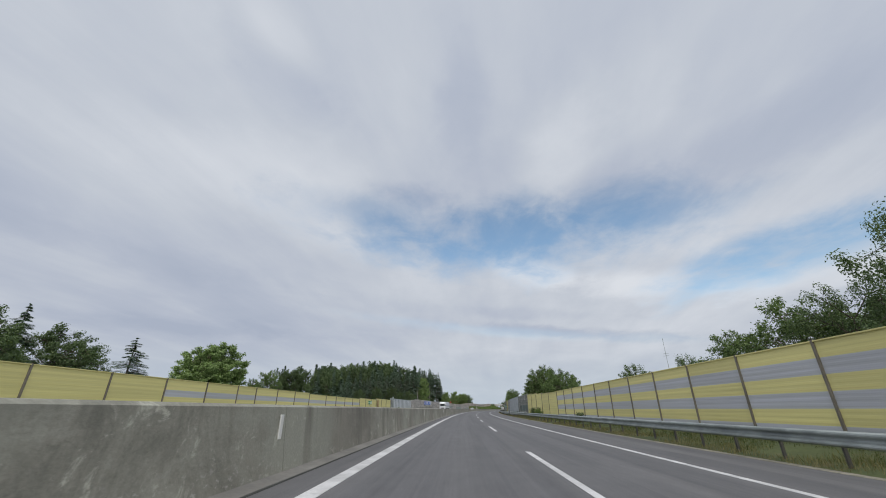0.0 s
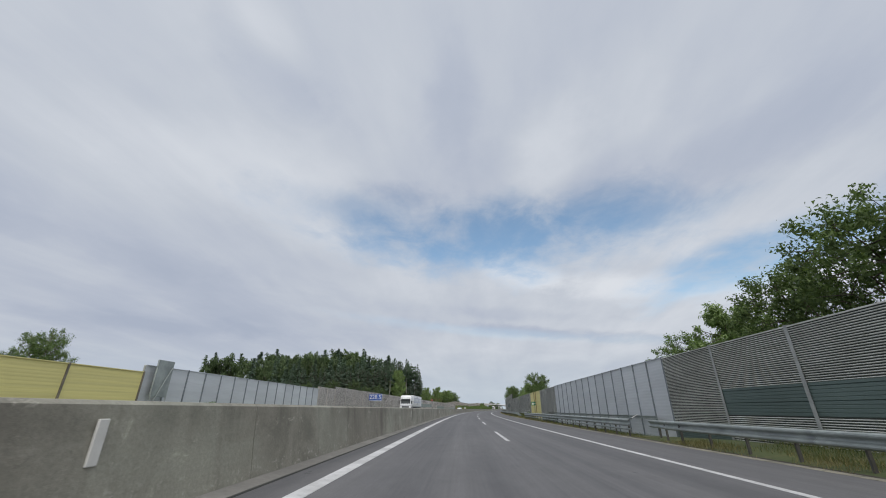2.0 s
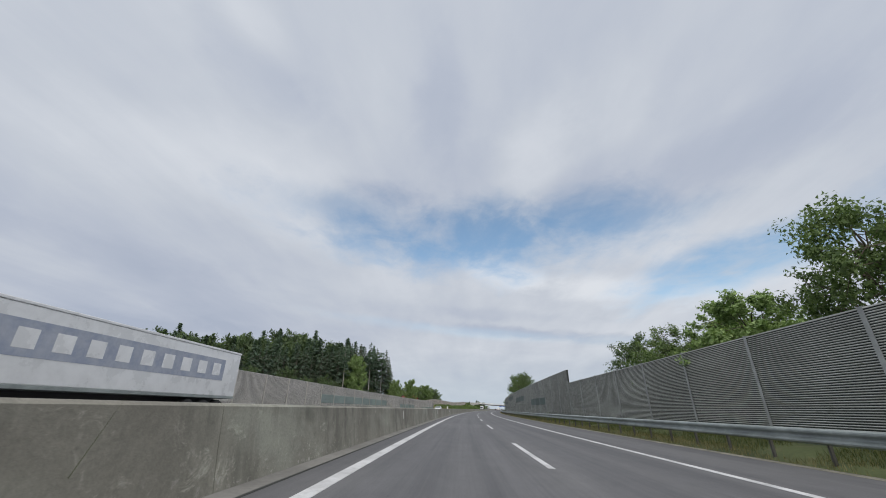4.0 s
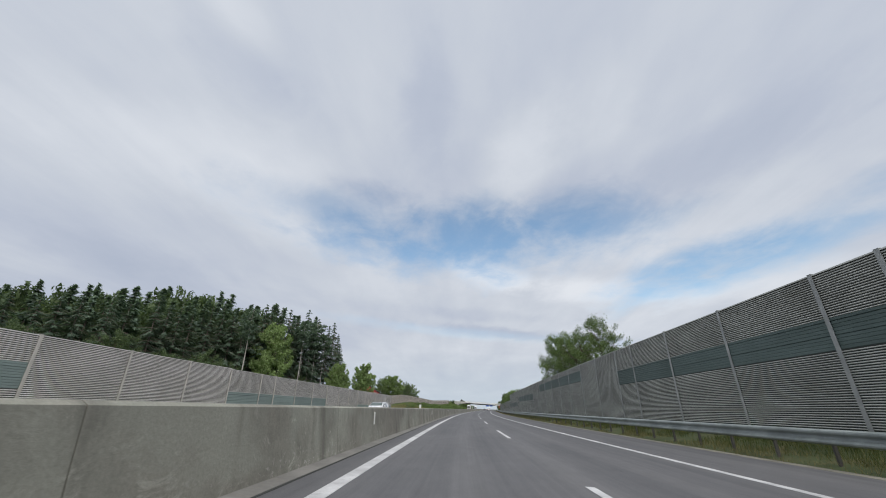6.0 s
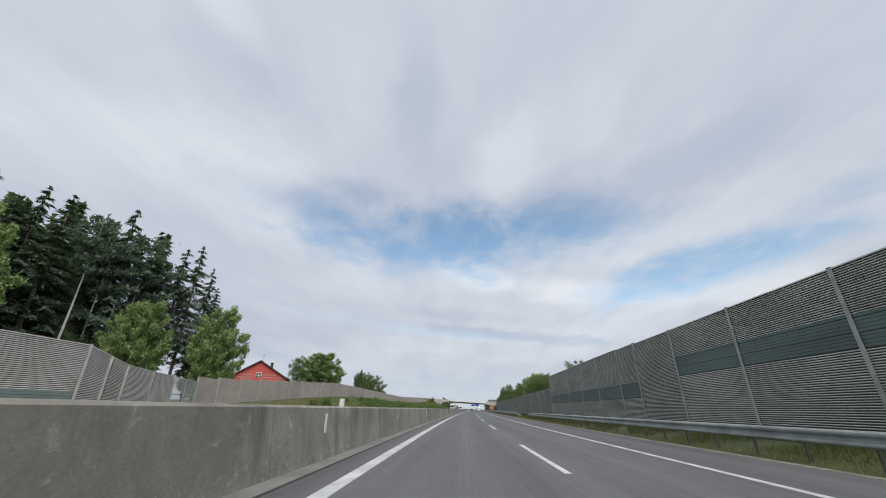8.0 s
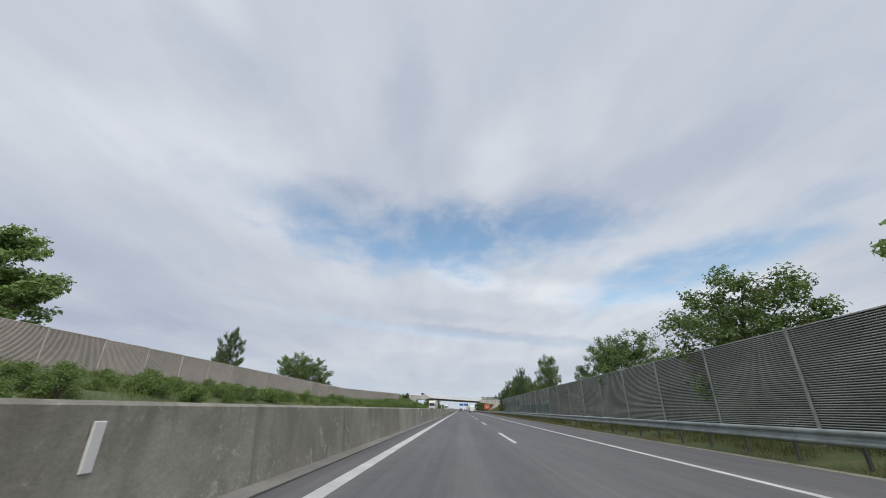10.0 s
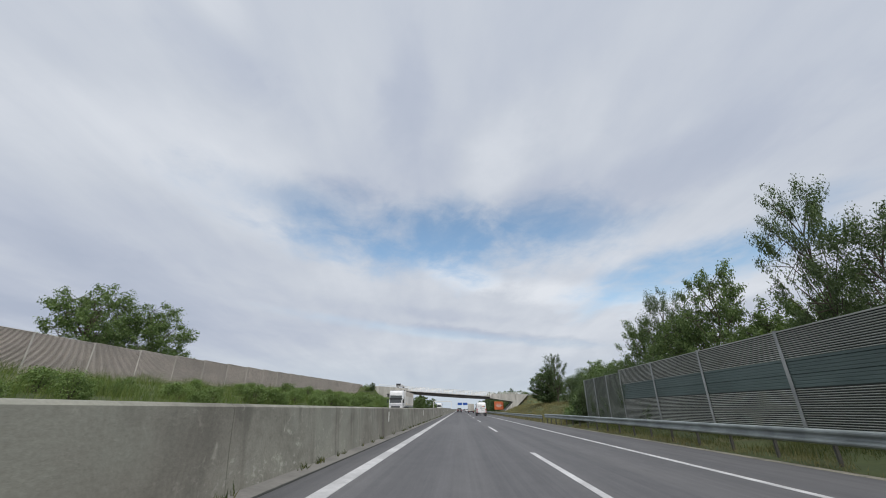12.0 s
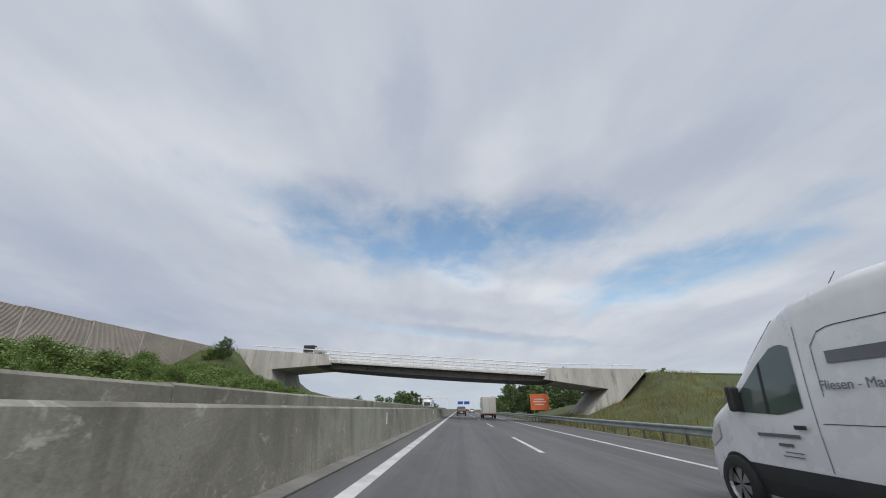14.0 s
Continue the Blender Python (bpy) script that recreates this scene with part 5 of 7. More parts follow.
for i in range(37):
    s = 263 + 3.0 * i + wood.uniform(-0.8, 0.8)
    plant(EDGE[wood.integers(0, 3)], s, wood_edge(s) - wood.uniform(0, 3.5), wood_top(s) * wood.uniform(0.93, 1.06), wood.uniform(0.8, 1.05), None, "tall dark spruce at the edge of the woods", "conifer", "spruces of the woods")
for i in range(100):
    s, dep = wood.uniform(260, 364), 4 + 95 * wood.uniform(0, 1) ** 1.3
    leafy = dep > 25 and wood.uniform() < 0.45
    plant(MIXED[wood.integers(0, 2)] if leafy else SPRUCE[wood.integers(0, 4)], s + dep * 0.1, wood_edge(s) - dep, wood_top(s) * wood.uniform(0.9, 1.05) + min(10.0, dep * 0.26) - (2.0 if leafy else 0.0), wood.uniform(0.85, 1.15) * (0.7 if leafy else 1.0), None, "dark broadleaf tree inside the woods" if leafy else "dark spruce inside the woods", "tree" if leafy else "conifer", "trees of the woods" if leafy else "spruces of the woods")
for s, d, top in ((296, -76, 17), (281, -82, 16), (313, -67, 15), (266, -89, 14), (305, -72, 14), (322, -66, 13), (347, -59, 12)):
    plant(ROUND[2], s, d, top, 0.8, None, "dark broadleaf tree before the spruces", "tree", "trees before the woods")
PINE = bare_pine(61)
for s, d, top in ((345.3, -58.2, 30), (350.2, -60.0, 27), (354.2, -57.5, 31), (352.2, -58.4, 27), (320.5, -62.0, 28), (357.5, -55.5, 27)):
    plant(PINE, s, d, top, 0.9, None, "slender pine with a long bare pale stem", "conifer", "bare pines at the wood's edge")
# far trees that close the view
far = np.random.default_rng(17)
for i in range(32):
    s = far.uniform(640, 1500)
    d = far.choice([-1, 1]) * far.uniform(24, 120) * (0.6 + s / 1500)
    plant(FAR[far.integers(0, 3)], s, d, far.uniform(7, 15), far.uniform(0.8, 1.2), None, "distant green tree beside the motorway", "tree", "far trees")
for i in range(14):
    s = far.uniform(150, 240)
    plant(FAR[2], s, -far.uniform(90, 150), far.uniform(8, 12), 1.3, None, "distant dark tree along the fields", "tree", "far trees")
for s, d, top in ((590, 18, 6.5), (596, 20, 8), (603, 19, 7.5), (612, 18, 7), (622, 17, 8), (634, 18, 7.5), (646, 16, 8.5), (660, 18, 9)):
    plant(FAR[int(s) % 3], s, d, top, 1.1, None, "green tree behind the bridge", "tree", "trees behind the bridge")
for s, d, top in ((604, -36, 4.6), (622, -32, 3.6), (655, -34, 5.2), (690, -34, 6.5), (700, -28, 5.6), (715, -30, 7.0), (735, -26, 6.4)):
    plant(FAR[int(s) % 3], s, d, top, 0.9, None, "green tree behind the bridge", "tree", "trees behind the bridge")

for i in range(34):
    s = far.uniform(600, 900) if i % 2 else far.uniform(680, 980)
    d = (far.uniform(15, 30) if i % 2 else -far.uniform(21, 40)) * (0.7 + s / 2000)
    plant(FAR[i % 3], s, d, far.uniform(4.5, 8.5), far.uniform(1.0, 1.5), None, "green tree behind the bridge", "tree", "trees behind the bridge")

# bushes on the bank, at the walls and along the rail
b_rng = np.random.default_rng(5)
for s, d, h, i in ((352.5, -20.5, 1.5, 0), (350.2, -21.5, 1.1, 1), (62.5, 10.7, 1.5, 1), (61.0, 10.8, 1.2, 0), (38.0, 10.8, 0.9, 1), (146.0, 10.9, 0.7, 2), (100.0, -17.6, 0.9, 0), (488.0, 12.0, 2.2, 0), (484.5, 11.6, 2.6, 1), (486.0, 12.6, 3.0, 0), (490.5, 13.0, 2.4, 1), (493.0, 13.5, 2.0, 2)):
    plant(SHRUB[i], s, d, ground_z(s, d) + h, 1.1, None, "small green bush beside the wall", "bush", "bushes beside the walls", 0.05)
for i in range(190):
    s = b_rng.uniform(372, 562)
    d = -b_rng.uniform(15.8, 25)
    plant(SHRUB[2 * b_rng.integers(0, 2)], s, d, ground_z(s, d) + b_rng.uniform(0.7, 1.4) + 0.6 * ease(s, 470, 500), b_rng.uniform(1.0, 1.5), None, "leafy green bush on the grassy bank", "bush", "bushes on the bank", 0.1)
for i in range(16):
    s, d = b_rng.uniform(550, 563), -b_rng.uniform(21, 27)
    plant(SHRUB[i % 3], s, d, ground_z(s, d) + b_rng.uniform(0.7, 1.3), 1.4, None, "leafy green bush on the slope beside the bridge", "bush", "bushes on the bank", 0.1)
for i in range(26):
    s = b_rng.uniform(356, 482)
    plant(SHRUB[b_rng.integers(0, 3)], s, b_rng.uniform(12.6, 14.5), road_z(s, 12) + 4.3 + b_rng.uniform(-0.2, 0.9), 0.45, None, "tall green bush leaning over the noise wall", "bush", "bushes behind the wall", 0.1)


def tufts(name, label, spans, n, height, seed, mat=BLADE, lean=0.35, wide=0.012):
    """Blades of grass and weeds scattered over strips of ground, as one mesh."""
    r = np.random.default_rng(seed)
    V, Fc = [], []
    total = sum((b - a) * (e - c) for a, b, c, e, _ in spans)
    for s0, s1, d0, d1, hk in spans:
        m = int(n * (s1 - s0) * (d1 - d0) / total)
        ss, ds = r.uniform(s0, s1, m), r.uniform(d0, d1, m)
        clump = np.array([noise.noise((a * 0.35, b * 0.8, 3.0)) for a, b in zip(ss, ds)])
        for a, b, c in zip(ss, ds, clump):
            if c < -0.12 + r.uniform(-0.2, 0.2):
                continue
            p = at(a, b, ground_z(a, b) - 0.02)
            h = height * hk * r.uniform(0.5, 1.2) * (0.8 + 0.9 * max(0, c))
            t = r.uniform(0, 2 * math.pi)
            wx, wy = wide * math.cos(t), wide * math.sin(t)
            k = len(V)
            V += [(p.x - wx, p.y - wy, p.z), (p.x + wx, p.y + wy, p.z), (p.x + r.normal(0, lean * h), p.y + r.normal(0, lean * h), p.z + h)]
            Fc.append((k, k + 1, k + 2))
    me = bpy.data.meshes.new(name)
    me.from_pydata(V, [], Fc)
    me.materials.append(mat)
    return tagged(new(name, me), label, "grass", kind="stuff")


tufts("verge_grass", "tall green grass under the guardrail and at the wall foot", [(0, 140, 9.6, 11.4, 0.6), (140, 480, 9.6, 11.4, 1.0)], 160000, 0.33, 3, wide=0.008)
tufts("verge_straw", "short dry straw-coloured grass at the edge of the shoulder", [(0, 480, 8.95, 10.1, 1.0)], 120000, 0.2, 13, STRAW, wide=0.007)
tufts("bank_grass", "long green grass on the bank by the bridge", [(484, 575, 9.6, 26, 1.0)], 90000, 0.5, 4, STRAW)
tufts("bank_weeds", "long green weeds on the bank below the brown wall", [(358, 460, -29, -15.4, 0.8), (460, 566, -29, -15.4, 1.7)], 120000, 0.5, 6, MEADOW)
tufts("bank_straw", "dry brownish grass where the bank begins", [(314, 366, -27, -15.4, 1.0)], 50000, 0.42, 21, STRAW)
def blossoms(name, label, spots, n, seed):
    """Clusters of tiny white flowers over the bushes."""
    r = np.random.default_rng(seed)
    P = []
    for s, d, h in spots:
        c = np.array(at(s, d, ground_z(s, d) + h))
        P.append(c + r.normal(0, 1, (n, 3)) * np.array([0.45, 0.6, 0.16]))
    P = np.concatenate(P)
    v, f = leaf_quads(P, unit(r.normal(0, 0.4, P.shape) + np.array([0, 0, 1.0])), 0.07, r, 1.0)
    return tagged(new(name, mesh_from(name, v, f, BLOSSOM)), label, "flowers", kind="stuff")


blossoms("white_flowers", "white blossom clusters on the bushes of the bank", [(533.5, -19.0, 1.5), (536.0, -19.6, 1.6), (541.0, -20.5, 1.5), (548.5, -18.2, 1.0), (550.0, -18.6, 1.1), (525.0, -18.5, 1.4)], 60, 12)
tufts("median_weeds", "sparse dry weeds growing behind the barrier", [(100, 150, -4.0, -3.1, 1.0)], 160, 1.2, 8)
weed = np.random.default_rng(9)
V, Fc = [], []
for i in range(95):
    s, n, big = weed.uniform(424, 506), weed.integers(6, 26), weed.uniform(0.5, 1.0)
    for j in range(n):
        p = on(s + weed.normal(0, 0.10), -2.63 + abs(weed.normal(0, 0.03)), 0.0)
        a, h = weed.uniform(0, 2 * math.pi), big * weed.uniform(0.05, 0.2)
        w = Vector((0.012 * math.cos(a), 0.012 * math.sin(a), 0))
        V += [p - w, p + w, p + Vector((weed.normal(0, 0.4 * h), weed.normal(0, 0.4 * h), h))]
        Fc.append((len(V) - 3, len(V) - 2, len(V) - 1))
me = bpy.data.meshes.new("gutter_weeds")
me.from_pydata(V, [], Fc)
me.materials.append(BLADE)
tagged(new("gutter_weeds", me), "small weed clumps in the joint at the barrier foot", "weeds", kind="stuff")
for m in FAR + ROUND + AIRY + OPEN + SOLO + MIXED + LIGHT + SPRUCE + EDGE + SHRUB + [PINE, HEDGE]:
    for o in (*m.children_recursive, m):
        bpy.data.objects.remove(o)

# ---- overbridge ----
BR_S = 566.0
bridge_at = at(BR_S, 0.0, 0.0)
bridge = thing("overbridge", pose(bridge_at.x, bridge_at.y, bridge_at.z, 0, 0, -math.degrees(heading(BR_S))), "concrete road bridge with a dark steel girder and white railings", "bridge", kind="structure")


def deck(x):
    """Top of the bridge's edge at x metres across the motorway."""
    return lerp_at(x, [-60, -30, -26.4, -16, 10, 20.3, 24, 70], [7.7, 7.7, 7.58, 6.85, 5.22, 5.05, 4.9, 3.6])


def slab(bm, xs, top, bottom, y0, y1):
    rows = [[bm.verts.new((x, y, z)) for y, z in ((y0, bottom(x)), (y0, top(x)), (y1, top(x)), (y1, bottom(x)))] for x in xs]
    for a, b in zip(rows, rows[1:]):
        for j in range(4):
            bm.faces.new((a[j], b[j], b[(j + 1) % 4], a[(j + 1) % 4]))
    bm.faces.new(rows[0][::-1])
    bm.faces.new(rows[-1])
    bmesh.ops.recalc_face_normals(bm, faces=bm.faces)


def prism(bm, pts, y0, y1):
    """A flat outline of (x, z) points drawn out along y."""
    a = [bm.verts.new((x, y0, z)) for x, z in pts]
    b = [bm.verts.new((x, y1, z)) for x, z in pts]
    bm.faces.new(a)
    bm.faces.new(b[::-1])
    for j in range(len(pts)):
        bm.faces.new((a[j], b[j], b[(j + 1) % len(pts)], a[(j + 1) % len(pts)]))
    bmesh.ops.recalc_face_normals(bm, faces=bm.faces)


bm = bmesh.new()
slab(bm, np.linspace(-17, 11, 12), lambda x: deck(x) - 0.84, lambda x: deck(x) - 1.36 - 0.2 * (1 - ((x + 3) / 14) ** 2), 0.5, 7.0)
part("girder", bm, GIRDER, bridge, "dark painted steel girder")
bm = bmesh.new()
slab(bm, np.linspace(-17, 11, 12), lambda x: deck(x) - 0.70, lambda x: deck(x) - 0.84, 0.0, 7.4)
part("deck_slab", bm, PALE_CONCRETE, bridge, "pale concrete deck edge")
for x0 in np.linspace(-15.2, 9.2, 13):
    bm = bmesh.new()
    box(bm, x0 - 0.06, x0 + 0.06, 0.35, 0.5, deck(x0) - 1.34, deck(x0) - 0.85)
    part("stiffener", bm, GIRDER, bridge)
# concrete arms with their slanting legs
bm = bmesh.new()
prism(bm, [(-26.6, 7.6), (-21.0, 7.22), (-15.7, 6.84), (-15.1, 5.75), (-21.9, 5.25), (-20.2, 0.4), (-22.2, 0.4)], -0.3, 7.6)
part("abutment", bm, PALE_CONCRETE, bridge, "pale rain-streaked concrete arm and leg")
bm = bmesh.new()
prism(bm, [(9.7, 5.26), (15.0, 5.18), (20.4, 5.1), (15.2, 0.2), (13.0, 0.2), (15.8, 3.05), (9.0, 4.05)], -0.3, 7.6)
part("abutment", bm, PALE_CONCRETE, bridge, "pale rain-streaked concrete arm and leg")
for y in (0.08, 7.3):
    for x0 in np.linspace(-15.4, 9.8, 22):
        bm = bmesh.new()
        box(bm, x0 - 0.07, x0 + 0.07, y - 0.05, y + 0.05, deck(x0) - 0.8, deck(x0) + 0.5)
        part("railing_post", bm, WHITE, bridge)
    for h, r, xa, xb in ((0.5, 0.06, -24.5, 19.0), (0.12, 0.075, -16.0, 10.2), (-0.22, 0.04, -16.0, 10.2), (-0.50, 0.05, -16.0, 10.2)):
        bm = bmesh.new()
        xs = np.linspace(xa, xb, 9)
        for p0, p1 in zip(xs, xs[1:]):
            tube(bm, (p0, y, deck(p0) + h), (p1, y, deck(p1) + h), r, r, 6, caps=True)
        part("railing_bar", bm, WHITE, bridge, "white steel railing bar")
    for x0 in (-24.4, -22, -19.6, -17.4, 12.2, 14.5, 16.8, 18.9):
        bm = bmesh.new()
        box(bm, x0 - 0.03, x0 + 0.03, y - 0.03, y + 0.03, deck(x0) - 0.1, deck(x0) + 0.42)
        part("railing_post", bm, WHITE, bridge)
for xs in ([-120, -26.4], [20.3, 120]):
    bm = bmesh.new()
    slab(bm, xs, lambda x: deck(x) - 0.25, lambda x: deck(x) - 3.2, 0.3, 7.2)
    part("approach", bm, GRASS, bridge, "grassy approach embankment")

# ---- house ----
hp = at(374.6, -43.8, ground_z(370, -43))
house = thing("house", pose(hp.x, hp.y, hp.z, 0, 0, -math.degrees(heading(366)) + 28), "small red plastered house with a dark gable roof", "house")
hb = hp.z
zg, ze, hw = 10.65 - hb, 7.2 - hb, 5.6
bm = bmesh.new()
o = [(-hw, -1.5), (hw, -1.5), (hw, ze), (0, zg - 0.25), (-hw, ze)]
f0 = [bm.verts.new((x, 0, z)) for x, z in o]
f1 = [bm.verts.new((x, 9, z)) for x, z in o]
bm.faces.new(f0[::-1])
bm.faces.new(f1)
for j in range(5):
    bm.faces.new((f0[j], f1[j], f1[(j + 1) % 5], f0[(j + 1) % 5]))
part("wall", bm, HOUSE_RED, house, "bright red plaster wall")
for sgn in (-1, 1):
    bm = bmesh.new()
    over = 1.15
    a = [(0, zg), (sgn * hw * over, zg - (zg - ze) * over), (sgn * hw * over, zg - (zg - ze) * over - 0.22), (0, zg - 0.25)]
    f0 = [bm.verts.new((x, -0.5, z)) for x, z in a]
    f1 = [bm.verts.new((x, 9.6, z)) for x, z in a]
    bm.faces.new(f0)
    bm.faces.new(f1[::-1])
    for j in range(4):
        bm.faces.new((f0[j], f1[j], f1[(j + 1) % 4], f0[(j + 1) % 4]))
    bmesh.ops.recalc_face_normals(bm, faces=bm.faces)
    part("roof", bm, TILE, house, "dark tiled roof slope")
bm = bmesh.new()
box(bm, -0.55, 0.55, -0.06, 0.02, ze - 0.05, ze + 1.0, 0, 0.02)
win = part("window", bm, WHITE, house, "white window frame")
for x in (-0.26, 0.26):
    for z in (0.2, 0.7):
        bm = bmesh.new()
        box(bm, x - 0.2, x + 0.2, -0.075, -0.064, ze - 0.05 + z - 0.17, ze - 0.05 + z + 0.2)
        part("pane", bm, GLASS, win)
for z in (ze - 0.1, ze + 0.45):
    for x0, x1 in ((-hw * 0.8 + (z - ze) * 2.2, -0.9), (0.9, hw * 0.8 - (z - ze) * 2.2)):
        bm = bmesh.new()
        box(bm, x0, x1, -0.03, 0.01, z, z + 0.12)
        part("trim_board", bm, PALE_CONCRETE, house, "pale wall band")
bm = bmesh.new()
box(bm, 2.0, 2.55, 2.6, 3.1, zg - 1.7, zg - 0.25, 0, 0.03)
box(bm, 1.92, 2.63, 2.52, 3.18, zg - 0.25, zg - 0.15, 0, 0.02)
part("chimney", bm, TILE, house, "dark brick chimney")
bm = bmesh.new()
tube(bm, (0.4, 2, zg - 0.3), (0.4, 2, zg + 1.5), 0.03, 0.03, 6)
for z in (0.9, 1.2, 1.4):
    tube(bm, (-0.1, 2, zg + z), (0.9, 2, zg + z), 0.015, 0.015, 5)
part("aerial", bm, STEEL, house, "roof aerial")


# ---- signs and small fixtures ----
def lettering(name, text, size, mat, parent, m, label=""):
    cu = bpy.data.curves.new(name, "FONT")
    cu.body, cu.size, cu.align_x, cu.align_y, cu.extrude = text, size, "CENTER", "CENTER", 0.002
    tmp = new(name, cu)
    me = bpy.data.meshes.new_from_object(tmp.evaluated_get(bpy.context.evaluated_depsgraph_get()))
    bpy.data.objects.remove(tmp)
    me.materials.clear()
    me.materials.append(mat)
    ob = new(name, me)
    ob.parent = parent
    ob.matrix_basis = m
    return tagged(ob, label)


km = thing("kilometre_sign", stand(147.3, -17.3, -0.95), "blue kilometre sign with white figures on a steel post", "road sign")
bm = bmesh.new()
box(bm, -0.04, 0.04, -0.03, 0.03, -0.3, 2.4, 0, 0.005)
part("post", bm, STEEL, km)
bm = bmesh.new()
box(bm, -0.95, 0.95, -0.05, -0.031, 1.95, 2.85, 0, 0.008)
board = part("board", bm, SIGN_BLUE, km, "blue board with a white rim")
bm = bmesh.new()
for x0, x1, z0, z1 in ((-0.92, 0.92, 2.78, 2.82), (-0.92, 0.92, 1.98, 2.02), (-0.92, -0.88, 2.02, 2.78), (0.88, 0.92, 2.02, 2.78)):
    box(bm, x0, x1, -0.055, -0.051, z0, z1)
part("rim", bm, WHITE, board)
lettering("figures", "228,5", 0.74, WHITE, board, pose(0, -0.055, 2.4, 90, 0, 0), "white figures")
bm = bmesh.new()
box(bm, 0.97, 1.2, -0.02, 0.0, 2.0, 2.06)
box(bm, 0.97, 1.2, -0.02, 0.0, 2.74, 2.8)
box(bm, 1.15, 1.2, -0.02, 0.0, 2.06, 2.74)
part("side_frame", bm, STEEL, km)

km.scale = (1.38, 1.38, 1.38)
for s, d, z, turn, wide in ((141.0, 11.36, 2.05, 0, 1.1), (74.9, -18.25, 1.15, 0, 0.95)):
    ex = thing("exit_sign", stand(s, d, z, turn), "green emergency exit sign with white symbols", "sign", "emergency exit signs")
    bm = bmesh.new()
    box(bm, -wide / 2, wide / 2, -0.02, 0.0, 0, 0.55, 0, 0.006)
    part("board", bm, SIGN_GREEN, ex)
    bm = bmesh.new()
    box(bm, 0.22 * wide, 0.40 * wide, -0.026, -0.021, 0.08, 0.47)
    box(bm, -0.08 * wide, 0.12 * wide, -0.026, -0.021, 0.24, 0.32)
    vs = [bm.verts.new(v) for v in ((0.10 * wide, -0.026, 0.15), (0.20 * wide, -0.026, 0.28), (0.10 * wide, -0.026, 0.41))]
    bm.faces.new(vs)
    box(bm, -0.40 * wide, -0.16 * wide, -0.026, -0.021, 0.12, 0.43)
    part("symbol", bm, WHITE, ex)
    bm = bmesh.new()
    box(bm, -0.03, 0.03, 0.0, 0.04, -0.9 if d > 0 else -0.3, 0.6)
    part("bracket", bm, STEEL, ex)

gate = thing("wall_hatch", stand(95.6, -18.1, 0.05), "raised grey metal hatch standing before the silver wall", "hatch")
bm = bmesh.new()
box(bm, -0.1, 0.0, -0.65, 0.65, 0.9, 3.0, 0, 0.02)
part("leaf", bm, STEEL, gate)
bm = bmesh.new()
tube(bm, (0.05, -0.7, 0), (0.05, 0.5, 2.6), 0.03, 0.03, 6)
tube(bm, (0.0, -0.6, -0.2), (0.0, -0.6, 1.0), 0.04, 0.04, 6)
tube(bm, (0.0, 0.6, -0.2), (0.0, 0.6, 1.0), 0.04, 0.04, 6)
part("strut", bm, STEEL, gate)
for s, w_ in ((81.7, 0.9),):
    dr = thing("escape_door", stand(s, -18.3), "pale wooden escape door set in the yellow wall", "door")
    bm = bmesh.new()
    box(bm, 0.0, 0.05, -w_ / 2, w_ / 2, 0.02, 1.95, 0, 0.01)
    part("leaf", bm, surface("pale_door", (0.5, 0.36, 0.16), rough=0.6), dr)
    for y in (-w_ / 2 - 0.06, w_ / 2 + 0.01):
        bm = bmesh.new()
        box(bm, 0.0, 0.08, y, y + 0.05, 0, 2.05)
        part("jamb", bm, RUST, dr)

cab_ = thing("roadside_cabinet", pose(*at(351.0, -17.6, ground_z(351, -17.6)), 0, 0, -math.degrees(heading(351))), "white plastic control cabinet on the verge", "cabinet")
bm = bmesh.new()
box(bm, -0.3, 0.3, -0.2, 0.2, -0.1, 1.35, 0, 0.02)
part("body", bm, WHITE, cab_)
bm = bmesh.new()
box(bm, -0.33, 0.33, -0.23, 0.23, 1.35, 1.42, 0, 0.015)
part("cap", bm, WHITE, cab_)

mp = at(74.0, 37.0, ground_z(74, 37))
mast = thing("radio_mast", pose(*mp), "thin steel radio mast with short aerials", "mast")
bm = bmesh.new()
tube(bm, (0, 0, -0.2), (0, 0, 13.5), 0.07, 0.03, 6)
part("pole", bm, STEEL, mast)
for z in (10.2, 10.6):
    bm = bmesh.new()
    tube(bm, (-0.5, 0, z), (0.5, 0, z + 0.1), 0.03, 0.03, 5)
    part("aerial", bm, STEEL, mast)

orange = thing("notice_board", stand(599.0, 14.75, 0.0), "large orange notice board on posts beside the motorway", "sign")
bm = bmesh.new()
box(bm, -1.7, 1.7, -0.04, 0.04, 1.5, 4.3, 0, 0.02)
ob_ = part("board", bm, ORANGE, orange)
for z, x0, x1 in ((3.4, -1.0, 0.9), (2.95, -1.2, 1.2), (2.5, -0.9, 0.8)):
    bm = bmesh.new()
    box(bm, x0, x1, -0.05, -0.044, z - 0.1, z + 0.08)
    part("text_bar", bm, LINE, ob_)
for x in (-1.1, 1.1):
    bm = bmesh.new()
    box(bm, x - 0.05, x + 0.05, 0.05, 0.15, -1.5, 4.2)
    part("post", bm, STEEL, orange)

